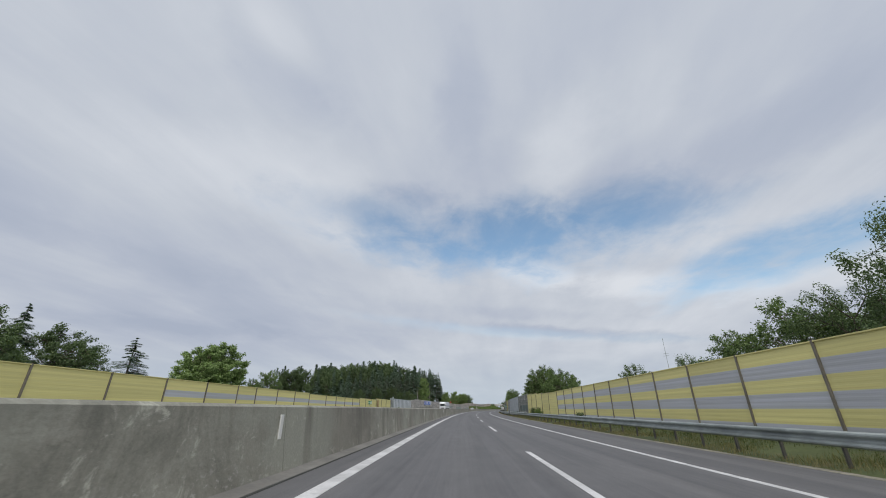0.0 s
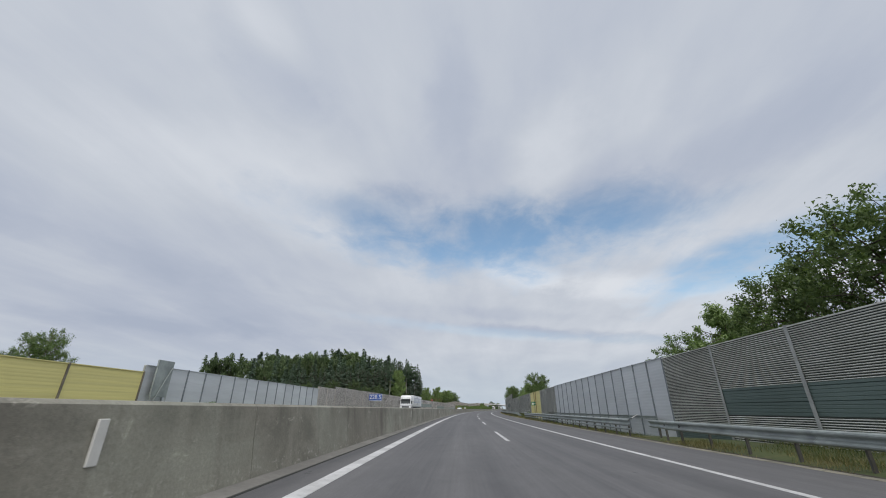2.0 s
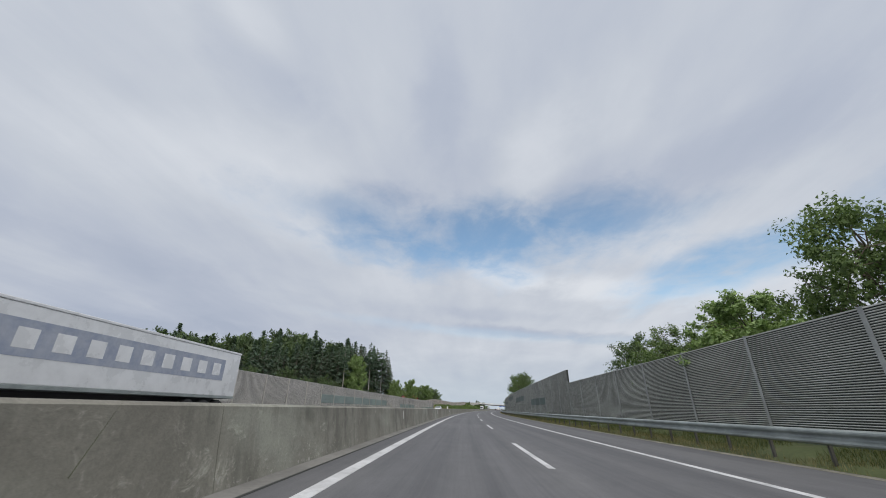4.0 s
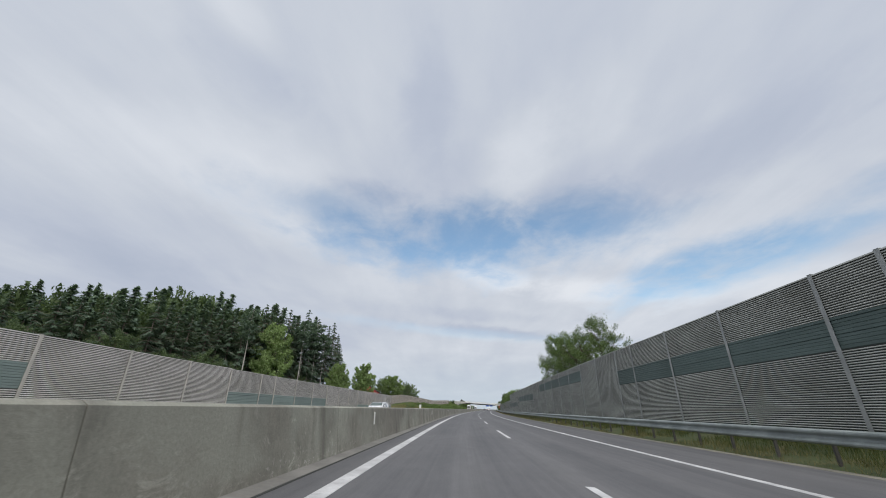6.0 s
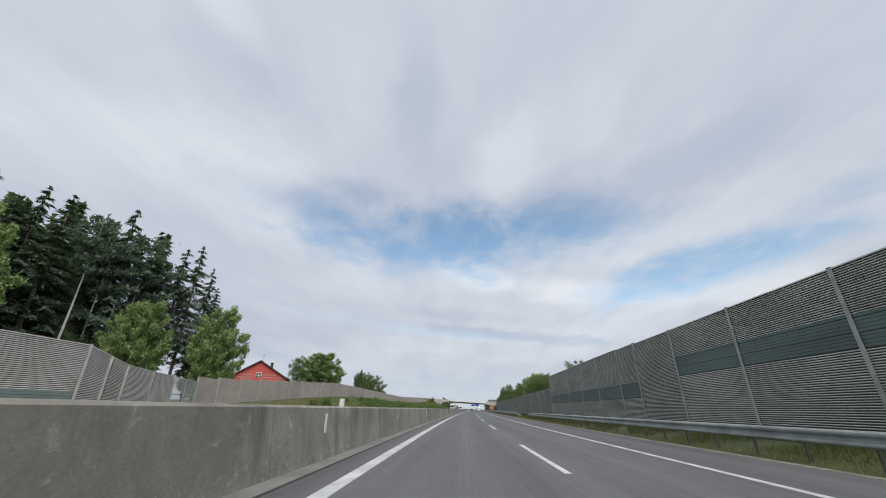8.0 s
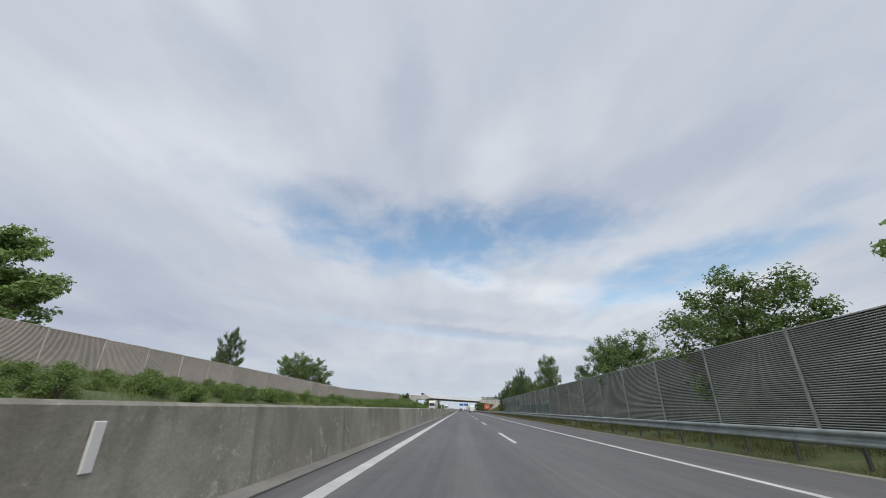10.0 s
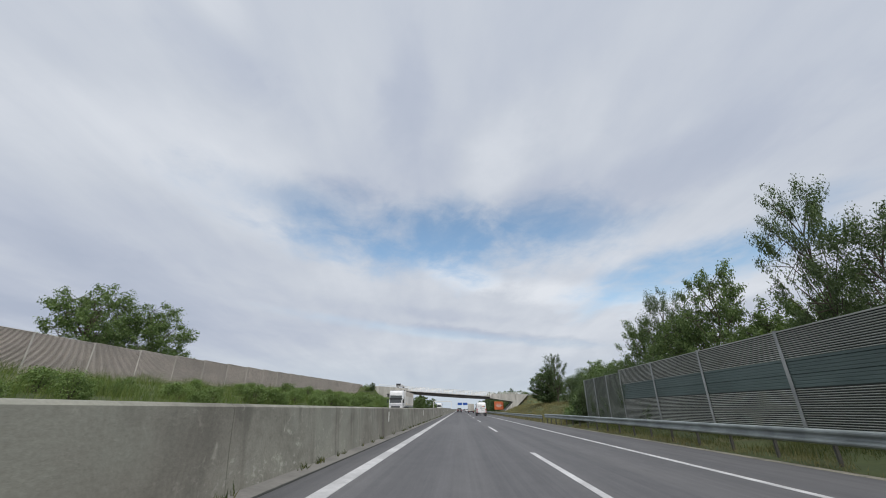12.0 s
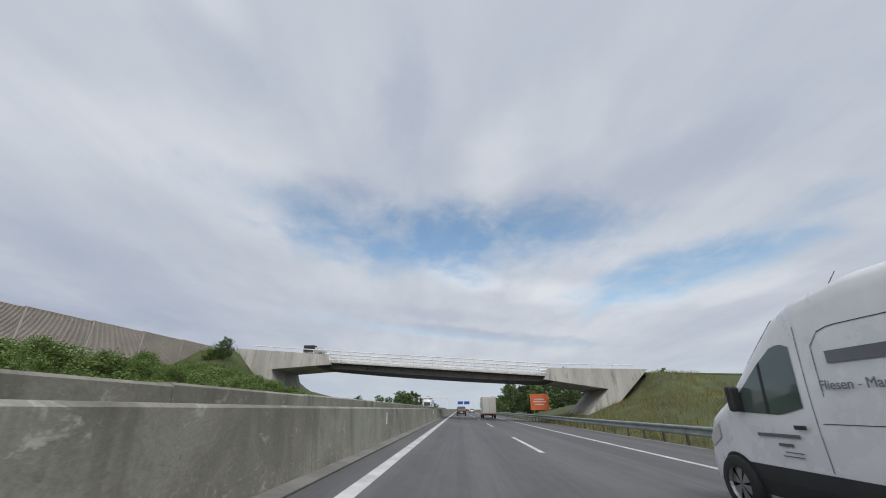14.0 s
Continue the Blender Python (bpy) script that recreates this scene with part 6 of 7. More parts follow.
# sign gantries far ahead
for s, x0, x1, h, blue_ in ((690, -15.5, -5.0, 5.2, False), (900, -3.0, 13.0, 6.4, True)):
    g = thing("sign_gantry", stand(s, 0), "white steel sign gantry across the carriageway", "gantry", "far sign gantries")
    for x in (x0, x1):
        bm = bmesh.new()
        box(bm, x - 0.15, x + 0.15, -0.15, 0.15, -1.0, h + 0.4, 0, 0.02)
        part("column", bm, WHITE, g)
    bm = bmesh.new()
    box(bm, x0, x1, -0.2, 0.2, h, h + 0.5, 0, 0.02)
    part("beam", bm, WHITE, g)
    if blue_:
        for a, b in ((-2.0, 3.0), (4.0, 9.0)):
            bm = bmesh.new()
            box(bm, a, b, -0.3, -0.22, h - 1.2, h + 1.4, 0, 0.03)
            part("board", bm, SIGN_BLUE, g, "blue direction board")


# ---- vehicles ----
class Shell:
    """A vehicle body: length along y, roof line and sill as (y, z) lines, half width from height; gives points on its skin."""

    def __init__(self, roof, sill, half, tuck=0.12, belt=1.0, nose=0.12, tail=0.03, corner=0.14):
        self.roof, self.sill, self.half, self.tuck, self.belt, self.nose, self.tail, self.corner = roof, sill, half, tuck, belt, nose, tail, corner
        self.y0, self.y1 = roof[0][0], roof[-1][0]

    def top(self, y):
        return float(np.interp(y, [p[0] for p in self.roof], [p[1] for p in self.roof]))

    def low(self, y):
        return float(np.interp(y, [p[0] for p in self.sill], [p[1] for p in self.sill]))

    def wide(self, y, z):
        t = self.top(y)
        w_ = self.half
        w_ -= self.half * self.nose * ease(y, self.y1 - 1.0, self.y1) ** 2 + self.half * self.tail * ease(self.y0 + 0.35 - y, 0, 0.35) ** 2
        if z > self.belt:
            w_ -= self.tuck * ((z - self.belt) / max(0.3, self.roof_max() - self.belt)) ** 1.3
        w_ -= 0.03 * ease(self.low(y) + 0.25 - z, 0, 0.25)
        edge = t - self.corner
        if z > edge:
            q = min(1.0, (z - edge) / self.corner)
            w_ -= self.corner * (1 - math.sqrt(max(0.0, 1 - q * q)))
        return max(0.02, w_)

    def roof_max(self):
        return max(p[1] for p in self.roof)

    def skin(self, ny=44):
        bm = bmesh.new()
        ys = sorted(set(list(np.linspace(self.y0, self.y1, ny)) + [p[0] for p in self.roof]))
        fr = [0.0, 0.1, 0.22, 0.35, 0.48, 0.6, 0.72, 0.82, 0.9, 0.95, 0.98, 1.0]
        rows = []
        for y in ys:
            lo, hi = self.low(y), self.top(y)
            zs = [lo + (hi - lo) * f for f in fr]
            left = [bm.verts.new((-self.wide(y, z), y, z)) for z in zs]
            right = [bm.verts.new((self.wide(y, z), y, z)) for z in zs[::-1]]
            rows.append(left + right)
        m = len(rows[0])
        for a, b in zip(rows, rows[1:]):
            for j in range(m):
                bm.faces.new((a[j], b[j], b[(j + 1) % m], a[(j + 1) % m]))
        bm.faces.new(rows[0])
        bm.faces.new(rows[-1][::-1])
        bmesh.ops.recalc_face_normals(bm, faces=bm.faces)
        return bm

    def side_patch(self, bm, side, poly_low, poly_high, out=0.006, n=12):
        """A plate on the side between two (y, z) lines, following the skin."""
        y0, y1 = poly_low[0][0], poly_low[-1][0]
        rows = []
        for i in range(n + 1):
            y = y0 + (y1 - y0) * i / n
            a = float(np.interp(y, [p[0] for p in poly_low], [p[1] for p in poly_low]))
            b = float(np.interp(y, [p[0] for p in poly_high], [p[1] for p in poly_high]))
            rows.append([bm.verts.new((side * (self.wide(y, z) + out), y, z)) for z in np.linspace(a, b, 5)])
        for ra, rb in zip(rows, rows[1:]):
            for j in range(4):
                q = (ra[j], rb[j], rb[j + 1], ra[j + 1])
                bm.faces.new(q if side > 0 else q[::-1])

    def end_plate(self, bm, rear, x0, x1, z0, z1, out=0.01, taper=0.0):
        y = self.y0 - out if rear else self.y1 + out
        vs = [bm.verts.new(v) for v in ((x0, y, z0), (x1, y, z0), (x1 - taper, y, z1), (x0 + taper, y, z1))]
        bm.faces.new(vs if rear else vs[::-1])

    def screen(self, bm, ya, yb, inset=0.9, out=0.012, n=6):
        """Glass over the sloping roof line between two stations."""
        rows = []
        for i in range(n + 1):
            y = ya + (yb - ya) * i / n
            z = self.top(y)
            w_ = self.wide(y, z - self.corner) * inset
            dz, dy = self.top(y + 0.01) - self.top(y - 0.01), 0.02
            ln = math.hypot(dz, dy)
            ny, nz = -dz / ln * out, dy / ln * out
            rows.append([bm.verts.new((x, y + ny, z + nz)) for x in (-w_, -w_ * 0.4, w_ * 0.4, w_)])
        for a, b in zip(rows, rows[1:]):
            for j in range(3):
                bm.faces.new((a[j], a[j + 1], b[j + 1], b[j]))


def wheel(parent, x, y, r, wdt, mats=(RUBBER, RIM)):
    bm = bmesh.new()
    n = 24
    prof = [(-wdt / 2, r * 0.62), (-wdt / 2, r * 0.92), (-wdt * 0.38, r), (wdt * 0.38, r), (wdt / 2, r * 0.92), (wdt / 2, r * 0.62)]
    rings = [[bm.verts.new((px, rr * math.cos(2 * math.pi * i / n), rr * math.sin(2 * math.pi * i / n))) for i in range(n)] for px, rr in prof]
    for a, b in zip(rings, rings[1:]):
        for i in range(n):
            bm.faces.new((a[i], b[i], b[(i + 1) % n], a[(i + 1) % n]))
    bmesh.ops.recalc_face_normals(bm, faces=bm.faces)
    wh = part("wheel", bm, mats[0], parent, "black road tyre", True)
    wh.matrix_basis = pose(x, y, r)
    bm = bmesh.new()
    out = 1 if x > 0 else -1
    hub = bm.verts.new((out * wdt * 0.38, 0, 0))
    rim = [bm.verts.new((out * wdt * 0.30, r * 0.6 * math.cos(2 * math.pi * i / n), r * 0.6 * math.sin(2 * math.pi * i / n))) for i in range(n)]
    lip = [bm.verts.new((out * wdt * 0.46, r * 0.64 * math.cos(2 * math.pi * i / n), r * 0.64 * math.sin(2 * math.pi * i / n))) for i in range(n)]
    for i in range(n):
        if i % 4 != 3:
            bm.faces.new((hub, rim[i], rim[(i + 1) % n]))
        bm.faces.new((rim[i], lip[i], lip[(i + 1) % n], rim[(i + 1) % n]))
    part("rim", bm, mats[1], wh, "grey steel rim")


def arch(shell, parent, y, r, depth=0.01):
    """Dark wheel housing on both sides."""
    for side in (-1, 1):
        bm = bmesh.new()
        pts = [(y + r * math.cos(a), max(shell.low(y), r * 0.92 + r * math.sin(a) - 0.08)) for a in np.linspace(0, math.pi, 15)]
        pts = [(pts[0][0], shell.low(y) - 0.02)] + pts + [(pts[-1][0], shell.low(y) - 0.02)]
        vs = [bm.verts.new((side * (shell.wide(py, max(pz, 0.3)) + depth), py, pz)) for py, pz in pts]
        bm.faces.new(vs if side > 0 else vs[::-1])
        part("wheel_arch", bm, BLACK, parent, "black plastic wheel arch")


def bars(parent, name, m, rows, mat):
    """Plain bars for lettering: x from, x to, height of middle, thickness, on a plate facing -y."""
    bm = bmesh.new()
    for x0, x1, z, t in rows:
        box(bm, x0, x1, -0.004, 0.0, z - t / 2, z + t / 2)
    ob = part(name, bm, mat, parent)
    ob.matrix_basis = m
    return ob


# the white panel van
VL = 4.95
van = thing("panel_van", stand(522.9, 4.06), "white panel van with colourful lettering and black lower trim", "van")
vs_ = Shell([(0, 2.1), (0.12, 2.33), (0.5, 2.39), (2.2, 2.41), (2.85, 2.33), (3.2, 2.17), (3.55, 1.88), (4.12, 1.38), (4.3, 1.27), (4.7, 1.12), (4.86, 0.94), (VL, 0.6)],
            [(0, 0.34), (0.3, 0.26), (4.6, 0.24), (VL, 0.3)], 0.92, 0.13, 1.0, 0.13, 0.02, 0.13)
body = part("body", vs_.skin(), PAINT_WHITE, van, "white painted steel body", True)
for side in (-1, 1):
    bm = bmesh.new()
    vs_.side_patch(bm, side, [(0.02, 0.36), (0.3, 0.3), (4.5, 0.28)], [(0.02, 0.6), (4.5, 0.6)], 0.008, 16)
    part("side_trim", bm, BLACK, van, "black plastic lower trim")
    bm = bmesh.new()
    vs_.side_patch(bm, side, [(2.98, 1.2), (3.3, 1.13), (3.95, 1.16), (4.05, 1.2)], [(2.98, 1.82), (3.1, 1.87), (3.25, 1.84), (3.5, 1.68), (4.05, 1.26)], 0.007)
    part("side_window", bm, CAB_GLASS, van, "tinted cab side window")
    bm = bmesh.new()
    vs_.side_patch(bm, side, [(3.45, 1.14), (3.49, 1.14)], [(3.45, 1.71), (3.49, 1.68)], 0.011, 1)
    vs_.side_patch(bm, side, [(2.864, 0.62), (2.872, 0.62)], [(2.864, 2.02), (2.872, 2.02)], 0.005, 1)
    vs_.side_patch(bm, side, [(1.55, 0.62), (1.558, 0.62)], [(1.55, 2.02), (1.558, 2.02)], 0.005, 1)
    vs_.side_patch(bm, side, [(0.45, 1.94), (2.45, 1.945), (2.62, 1.90), (2.7, 1.78)], [(0.45, 1.949), (2.45, 1.954), (2.63, 1.908), (2.7, 1.795)], 0.005, 20)
    vs_.side_patch(bm, side, [(2.7, 1.3), (2.708, 1.3)], [(2.7, 1.79), (2.708, 1.79)], 0.005, 1)
    vs_.side_patch(bm, side, [(0.3, 1.05), (2.8, 1.05)], [(0.3, 1.057), (2.8, 1.057)], 0.005, 10)
    part("panel_gap", bm, BLACK, van, "dark door gaps and swage lines")
    bm = bmesh.new()
    vs_.side_patch(bm, side, [(2.98, 0.99), (3.14, 0.99)], [(2.98, 1.03), (3.14, 1.03)], 0.03, 2)
    part("door_handle", bm, BLACK, van)
    bm = bmesh.new()
    box(bm, side * 0.98 - 0.07, side * 0.98 + 0.07, 3.86, 3.96, 1.16, 1.46, 0, 0.03)
    box(bm, side * 0.9 - 0.05, side * 0.9 + 0.05, 3.86, 3.92, 1.16, 1.22)
    part("mirror", bm, BLACK, van, "black door mirror")
    bm = bmesh.new()
    vs_.side_patch(bm, side, [(4.5, 0.84), (4.86, 0.7)], [(4.5, 1.02), (4.86, 0.86)], 0.01, 4)
    part("headlight", bm, CLEAR_LAMP, van)
    bm = bmesh.new()
    vs_.side_patch(bm, side, [(-0.0, 0.62), (0.12, 0.62)], [(-0.0, 1.28), (0.07, 1.28)], 0.012, 3)
    vs_.end_plate(bm, True, side * 0.9 if side < 0 else 0.74, -0.74 if side < 0 else 0.9, 0.62, 1.28, 0.012)
    part("tail_light", bm, RED_LAMP, van, "tall red tail light")
    bm = bmesh.new()
    vs_.end_plate(bm, True, -0.905 if side < 0 else 0.745, -0.745 if side < 0 else 0.905, 0.78, 0.98, 0.016)
    part("reversing_lamp", bm, CLEAR_LAMP, van)
bm = bmesh.new()
vs_.screen(bm, 3.22, 4.08)
part("windscreen", bm, GLASS, van, "tinted windscreen")
bm = bmesh.new()
box(bm, -0.92, 0.92, -0.1, 0.02, 0.34, 0.6, 0, 0.03)
part("rear_bumper", bm, BLACK, van, "black rear bumper")
bm = bmesh.new()
vs_.end_plate(bm, False, -0.6, 0.6, 0.34, 0.62)
part("grille", bm, BLACK, van)
bm = bmesh.new()
vs_.end_plate(bm, True, -0.006, 0.006, 0.62, 2.0, 0.006)
vs_.end_plate(bm, True, -0.72, 0.72, 1.86, 1.872, 0.006)
vs_.end_plate(bm, True, 0.08, 0.26, 1.02, 1.06, 0.02)
part("rear_door_gap", bm, BLACK, van, "rear door gap and handle")
bm = bmesh.new()
box(bm, -0.2, 0.2, 0.06, 0.14, 2.14, 2.18, 0, 0.01)
part("brake_lamp", bm, RED_LAMP, van)
bm = bmesh.new()
box(bm, -0.24, 0.24, -0.112, -0.103, 0.44, 0.56)
plate_ = part("number_plate", bm, WHITE, van)
bars(plate_, "plate_bars", pose(0, -0.112, 0.5), [(-0.2, -0.1, 0, 0.07), (-0.07, 0.05, 0, 0.07), (0.08, 0.2, 0, 0.07)], BLACK)
bm = bmesh.new()
tube(bm, (-0.45, 2.95, 2.2), (-0.45, 2.55, 2.55), 0.006, 0.004, 5)
part("aerial", bm, BLACK, van)
for y in (0.85, 4.25):
    arch(vs_, van, y, 0.40)
    for x in (-0.86, 0.86):
        wheel(van, x, y, 0.325, 0.22)
GREY_INK = surface("grey_ink", (0.16, 0.165, 0.18), rough=0.5, bump=0)
COLOURS = [gloss("paint_" + n, c, 0.4) for n, c in (("red", (0.55, 0.04, 0.05)), ("orange", (0.72, 0.17, 0.03)), ("amber", (0.72, 0.38, 0.02)), ("green", (0.02, 0.19, 0.11)), ("blue", (0.02, 0.06, 0.28)))]
WORDS = "Fliesen - Marmor - Natursteine - Grabsteine"


def brush(parent, m, x0, w_, z0, h):
    """A row of five painted brush strokes with ragged ends."""
    r = np.random.default_rng(3)
    for i, c in enumerate(COLOURS):
        bm = bmesh.new()
        k = w_ / 5
        n = 5
        low_ = [bm.verts.new((x0 + k * (i + j / n), 0, z0 + r.uniform(0, 0.18) * h)) for j in range(n + 1)]
        high = [bm.verts.new((x0 + k * (i + j / n), 0, z0 + h * (0.86 + r.uniform(0, 0.14)))) for j in range(n + 1)]
        for j in range(n):
            bm.faces.new((low_[j], low_[j + 1], high[j + 1], high[j]))
        ob = part("brush_stroke", bm, c, parent)
        ob.matrix_basis = m


rear = pose(0, -0.018, 0)
brush(body, rear, 0.18, 0.52, 1.56, 0.2)
bars(body, "name_bar", rear, [(-0.66, 0.16, 1.72, 0.06)], GREY_INK)
bars(body, "address_bar", rear, [(-0.25, 0.62, 1.3, 0.035)], GREY_INK)
lettering("slogan", WORDS, 0.062, GREY_INK, body, pose(0.05, -0.02, 1.48, 90, 0, 0), "small grey lettering")
for side in (-1, 1):
    lean = math.degrees(math.atan2(vs_.wide(1.6, 1.25) - vs_.wide(1.6, 1.85), 0.6))
    m = pose(side * (vs_.wide(1.6, 1.25) + 0.016), 1.6, 1.25, 0, 0, 90 * side) @ pose(0, 0, 0, -lean, 0, 0)
    brush(body, m, 0.25 if side > 0 else 0.22, 0.75, 0.28, 0.4)
    bars(body, "name_bar", m, [(-0.95, 0.24, 0.41, 0.115)], GREY_INK)
    lettering("slogan", WORDS, 0.128, GREY_INK, body, m @ pose(0.05, -0.006, 0.15, 90, 0, 0), "small grey lettering")
    m2 = pose(side * (vs_.wide(3.4, 0.8) + 0.014), 3.42, 0.72, 0, 0, 90 * side)
    bars(body, "door_bar", m2, [(-0.3, 0.3, 0.2, 0.035), (-0.02, 0.18, 0.11, 0.03), (0.04, 0.28, 0.04, 0.01), (0.0, 0.28, 0.0, 0.01)], GREY_INK)


# passenger cars
def passenger_car(paint, label, m, seed_roof, L=3.9, group=""):
    c = thing("car", m, label, "car", group)
    sh = Shell(seed_roof, [(0, 0.3), (0.25, 0.22), (L - 0.3, 0.2), (L, 0.28)], 0.78, 0.16, 0.78, 0.14, 0.06, 0.1)
    part("body", sh.skin(40), paint, c, "painted body", True)
    ys = [p for p in seed_roof if p[1] > 1.2]
    ya, yb = ys[0][0], ys[-1][0]
    for side in (-1, 1):
        bm = bmesh.new()
        sh.side_patch(bm, side, [(ya - 0.1, 0.86), (yb + 0.45, 0.86)], [(ya - 0.1, 0.9), (ya + 0.15, sh.top(ya + 0.15) - 0.1), (yb - 0.05, sh.top(yb) - 0.1), (yb + 0.45, 0.9)], 0.006)
        part("side_window", bm, GLASS, c, "dark side windows")
        bm = bmesh.new()
        box(bm, side * 0.84 - 0.07, side * 0.84 + 0.07, yb + 0.2, yb + 0.3, 0.86, 0.98, 0, 0.02)
        part("mirror", bm, paint, c)
        bm = bmesh.new()
        sh.end_plate(bm, True, -0.76 if side < 0 else 0.48, -0.48 if side < 0 else 0.76, 0.66, 0.84, 0.012)
        part("tail_light", bm, RED_LAMP, c, "red tail light")
        bm = bmesh.new()
        sh.end_plate(bm, False, -0.66 if side < 0 else 0.36, -0.36 if side < 0 else 0.66, 0.46, 0.58, 0.012)
        part("headlight", bm, CLEAR_LAMP, c)
    bm = bmesh.new()
    rear_line = [p for p in seed_roof if p[0] < ya + 0.01]
    sh.screen(bm, rear_line[0][0] + 0.04, ya, 0.86)
    part("rear_window", bm, GLASS, c, "dark rear window")
    bm = bmesh.new()
    sh.screen(bm, yb + 0.05, yb + 0.62, 0.88)
    part("windscreen", bm, GLASS, c, "dark windscreen")
    bm = bmesh.new()
    box(bm, -0.76, 0.76, -0.06, 0.05, 0.26, 0.5, 0, 0.03)
    part("rear_bumper", bm, BLACK, c)
    bm = bmesh.new()
    box(bm, -0.22, 0.22, -0.075, -0.065, 0.52, 0.62)
    part("number_plate", bm, WHITE, c)
    for y in (0.68, L - 0.72):
        arch(sh, c, y, 0.35)
        for x in (-0.72, 0.72):
            wheel(c, x, y, 0.29, 0.19)
    return c


SUV = [(0, 0.85), (0.06, 1.0), (0.42, 1.42), (0.7, 1.46), (1.9, 1.45), (2.25, 1.36), (2.85, 0.98), (3.6, 0.86), (3.8, 0.75), (3.9, 0.5)]
HATCH = [(0, 0.8), (0.05, 0.92), (0.45, 1.28), (0.8, 1.34), (1.8, 1.33), (2.1, 1.25), (2.8, 0.9), (3.6, 0.78), (3.8, 0.68), (3.9, 0.45)]
passenger_car(PAINT_DARK, "dark grey estate car driving ahead in the lane", stand(590.0, -0.1), SUV)


def crew_van(m):
    """A white van with a long sloping windscreen, a windowed sliding door and a closed rear panel; its tail at y = 0."""
    c = thing("crew_van", m, "white crew van with dark cab windows on the oncoming carriageway", "van")
    L = 4.5
    sh = Shell([(0, 1.2), (0.06, 1.29), (0.3, 1.33), (2.6, 1.36), (2.9, 1.33), (3.2, 1.2), (3.75, 0.93), (4.15, 0.82), (4.4, 0.66), (L, 0.42)], [(0, 0.3), (0.25, 0.22), (L - 0.3, 0.2), (L, 0.28)], 0.82, 0.13, 0.72, 0.16, 0.03, 0.09)
    part("body", sh.skin(44), PAINT_WHITE, c, "white painted body", True)
    for side in (-1, 1):
        bm = bmesh.new()
        sh.side_patch(bm, side, [(2.3, 0.84), (3.4, 0.84)], [(2.3, 1.2), (2.75, 1.22), (2.95, 1.16), (3.4, 0.9)], 0.006)
        part("cab_window", bm, GLASS, c, "dark cab side window")
        bm = bmesh.new()
        sh.side_patch(bm, side, [(1.3, 0.82), (2.1, 0.82)], [(1.3, 1.22), (2.1, 1.23)], 0.006)
        part("door_window", bm, CAB_GLASS, c, "grey sliding door window")
        bm = bmesh.new()
        sh.side_patch(bm, side, [(2.17, 0.3), (2.19, 0.3)], [(2.17, 1.25), (2.19, 1.25)], 0.004, 1)
        sh.side_patch(bm, side, [(1.22, 0.3), (1.24, 0.3)], [(1.22, 1.25), (1.24, 1.25)], 0.004, 1)
        sh.side_patch(bm, side, [(0.15, 1.245), (3.0, 1.25)], [(0.15, 1.253), (3.0, 1.258)], 0.004, 10)
        part("panel_gap", bm, BLACK, c, "dark door gaps")
        bm = bmesh.new()
        box(bm, side * 0.93 - 0.08, side * 0.93 + 0.08, 3.1, 3.22, 0.8, 0.98, 0, 0.03)
        part("mirror", bm, PAINT_WHITE, c, "white door mirror")
        bm = bmesh.new()
        sh.side_patch(bm, side, [(3.98, 0.56), (4.36, 0.48)], [(3.98, 0.74), (4.36, 0.62)], 0.008, 4)
        part("headlight", bm, CLEAR_LAMP, c)
        bm = bmesh.new()
        sh.end_plate(bm, True, -0.78 if side < 0 else 0.64, -0.64 if side < 0 else 0.78, 0.55, 0.95, 0.012)
        part("tail_light", bm, RED_LAMP, c, "red tail light")
    bm = bmesh.new()
    sh.screen(bm, 2.95, 3.7, 0.9)
    part("windscreen", bm, CAB_GLASS, c, "long sloping windscreen")
    bm = bmesh.new()
    box(bm, -0.8, 0.8, -0.06, 0.05, 0.26, 0.46, 0, 0.03)
    part("rear_bumper", bm, BLACK, c)
    for y in (0.85, L - 0.85):
        arch(sh, c, y, 0.36)
        for x in (-0.76, 0.76):
            wheel(c, x, y, 0.3, 0.2)


crew_van(stand(270.0, -10.5, 0, 180))
SILVER_PAINT = gloss("silver_paint", (0.4, 0.41, 0.42), 0.3, 0.5, 0.4)
for s, d, p, n in ((660, 3.8, PAINT_WHITE, "white"), (700, -0.2, SILVER_PAINT, "silver"), (740, 3.8, PAINT_DARK, "dark"), (790, -0.1, PAINT_WHITE, "white"), (830, 3.7, SILVER_PAINT, "silver")):
    passenger_car(p, n + " car far ahead on the motorway", stand(s, d), HATCH, group="far traffic")


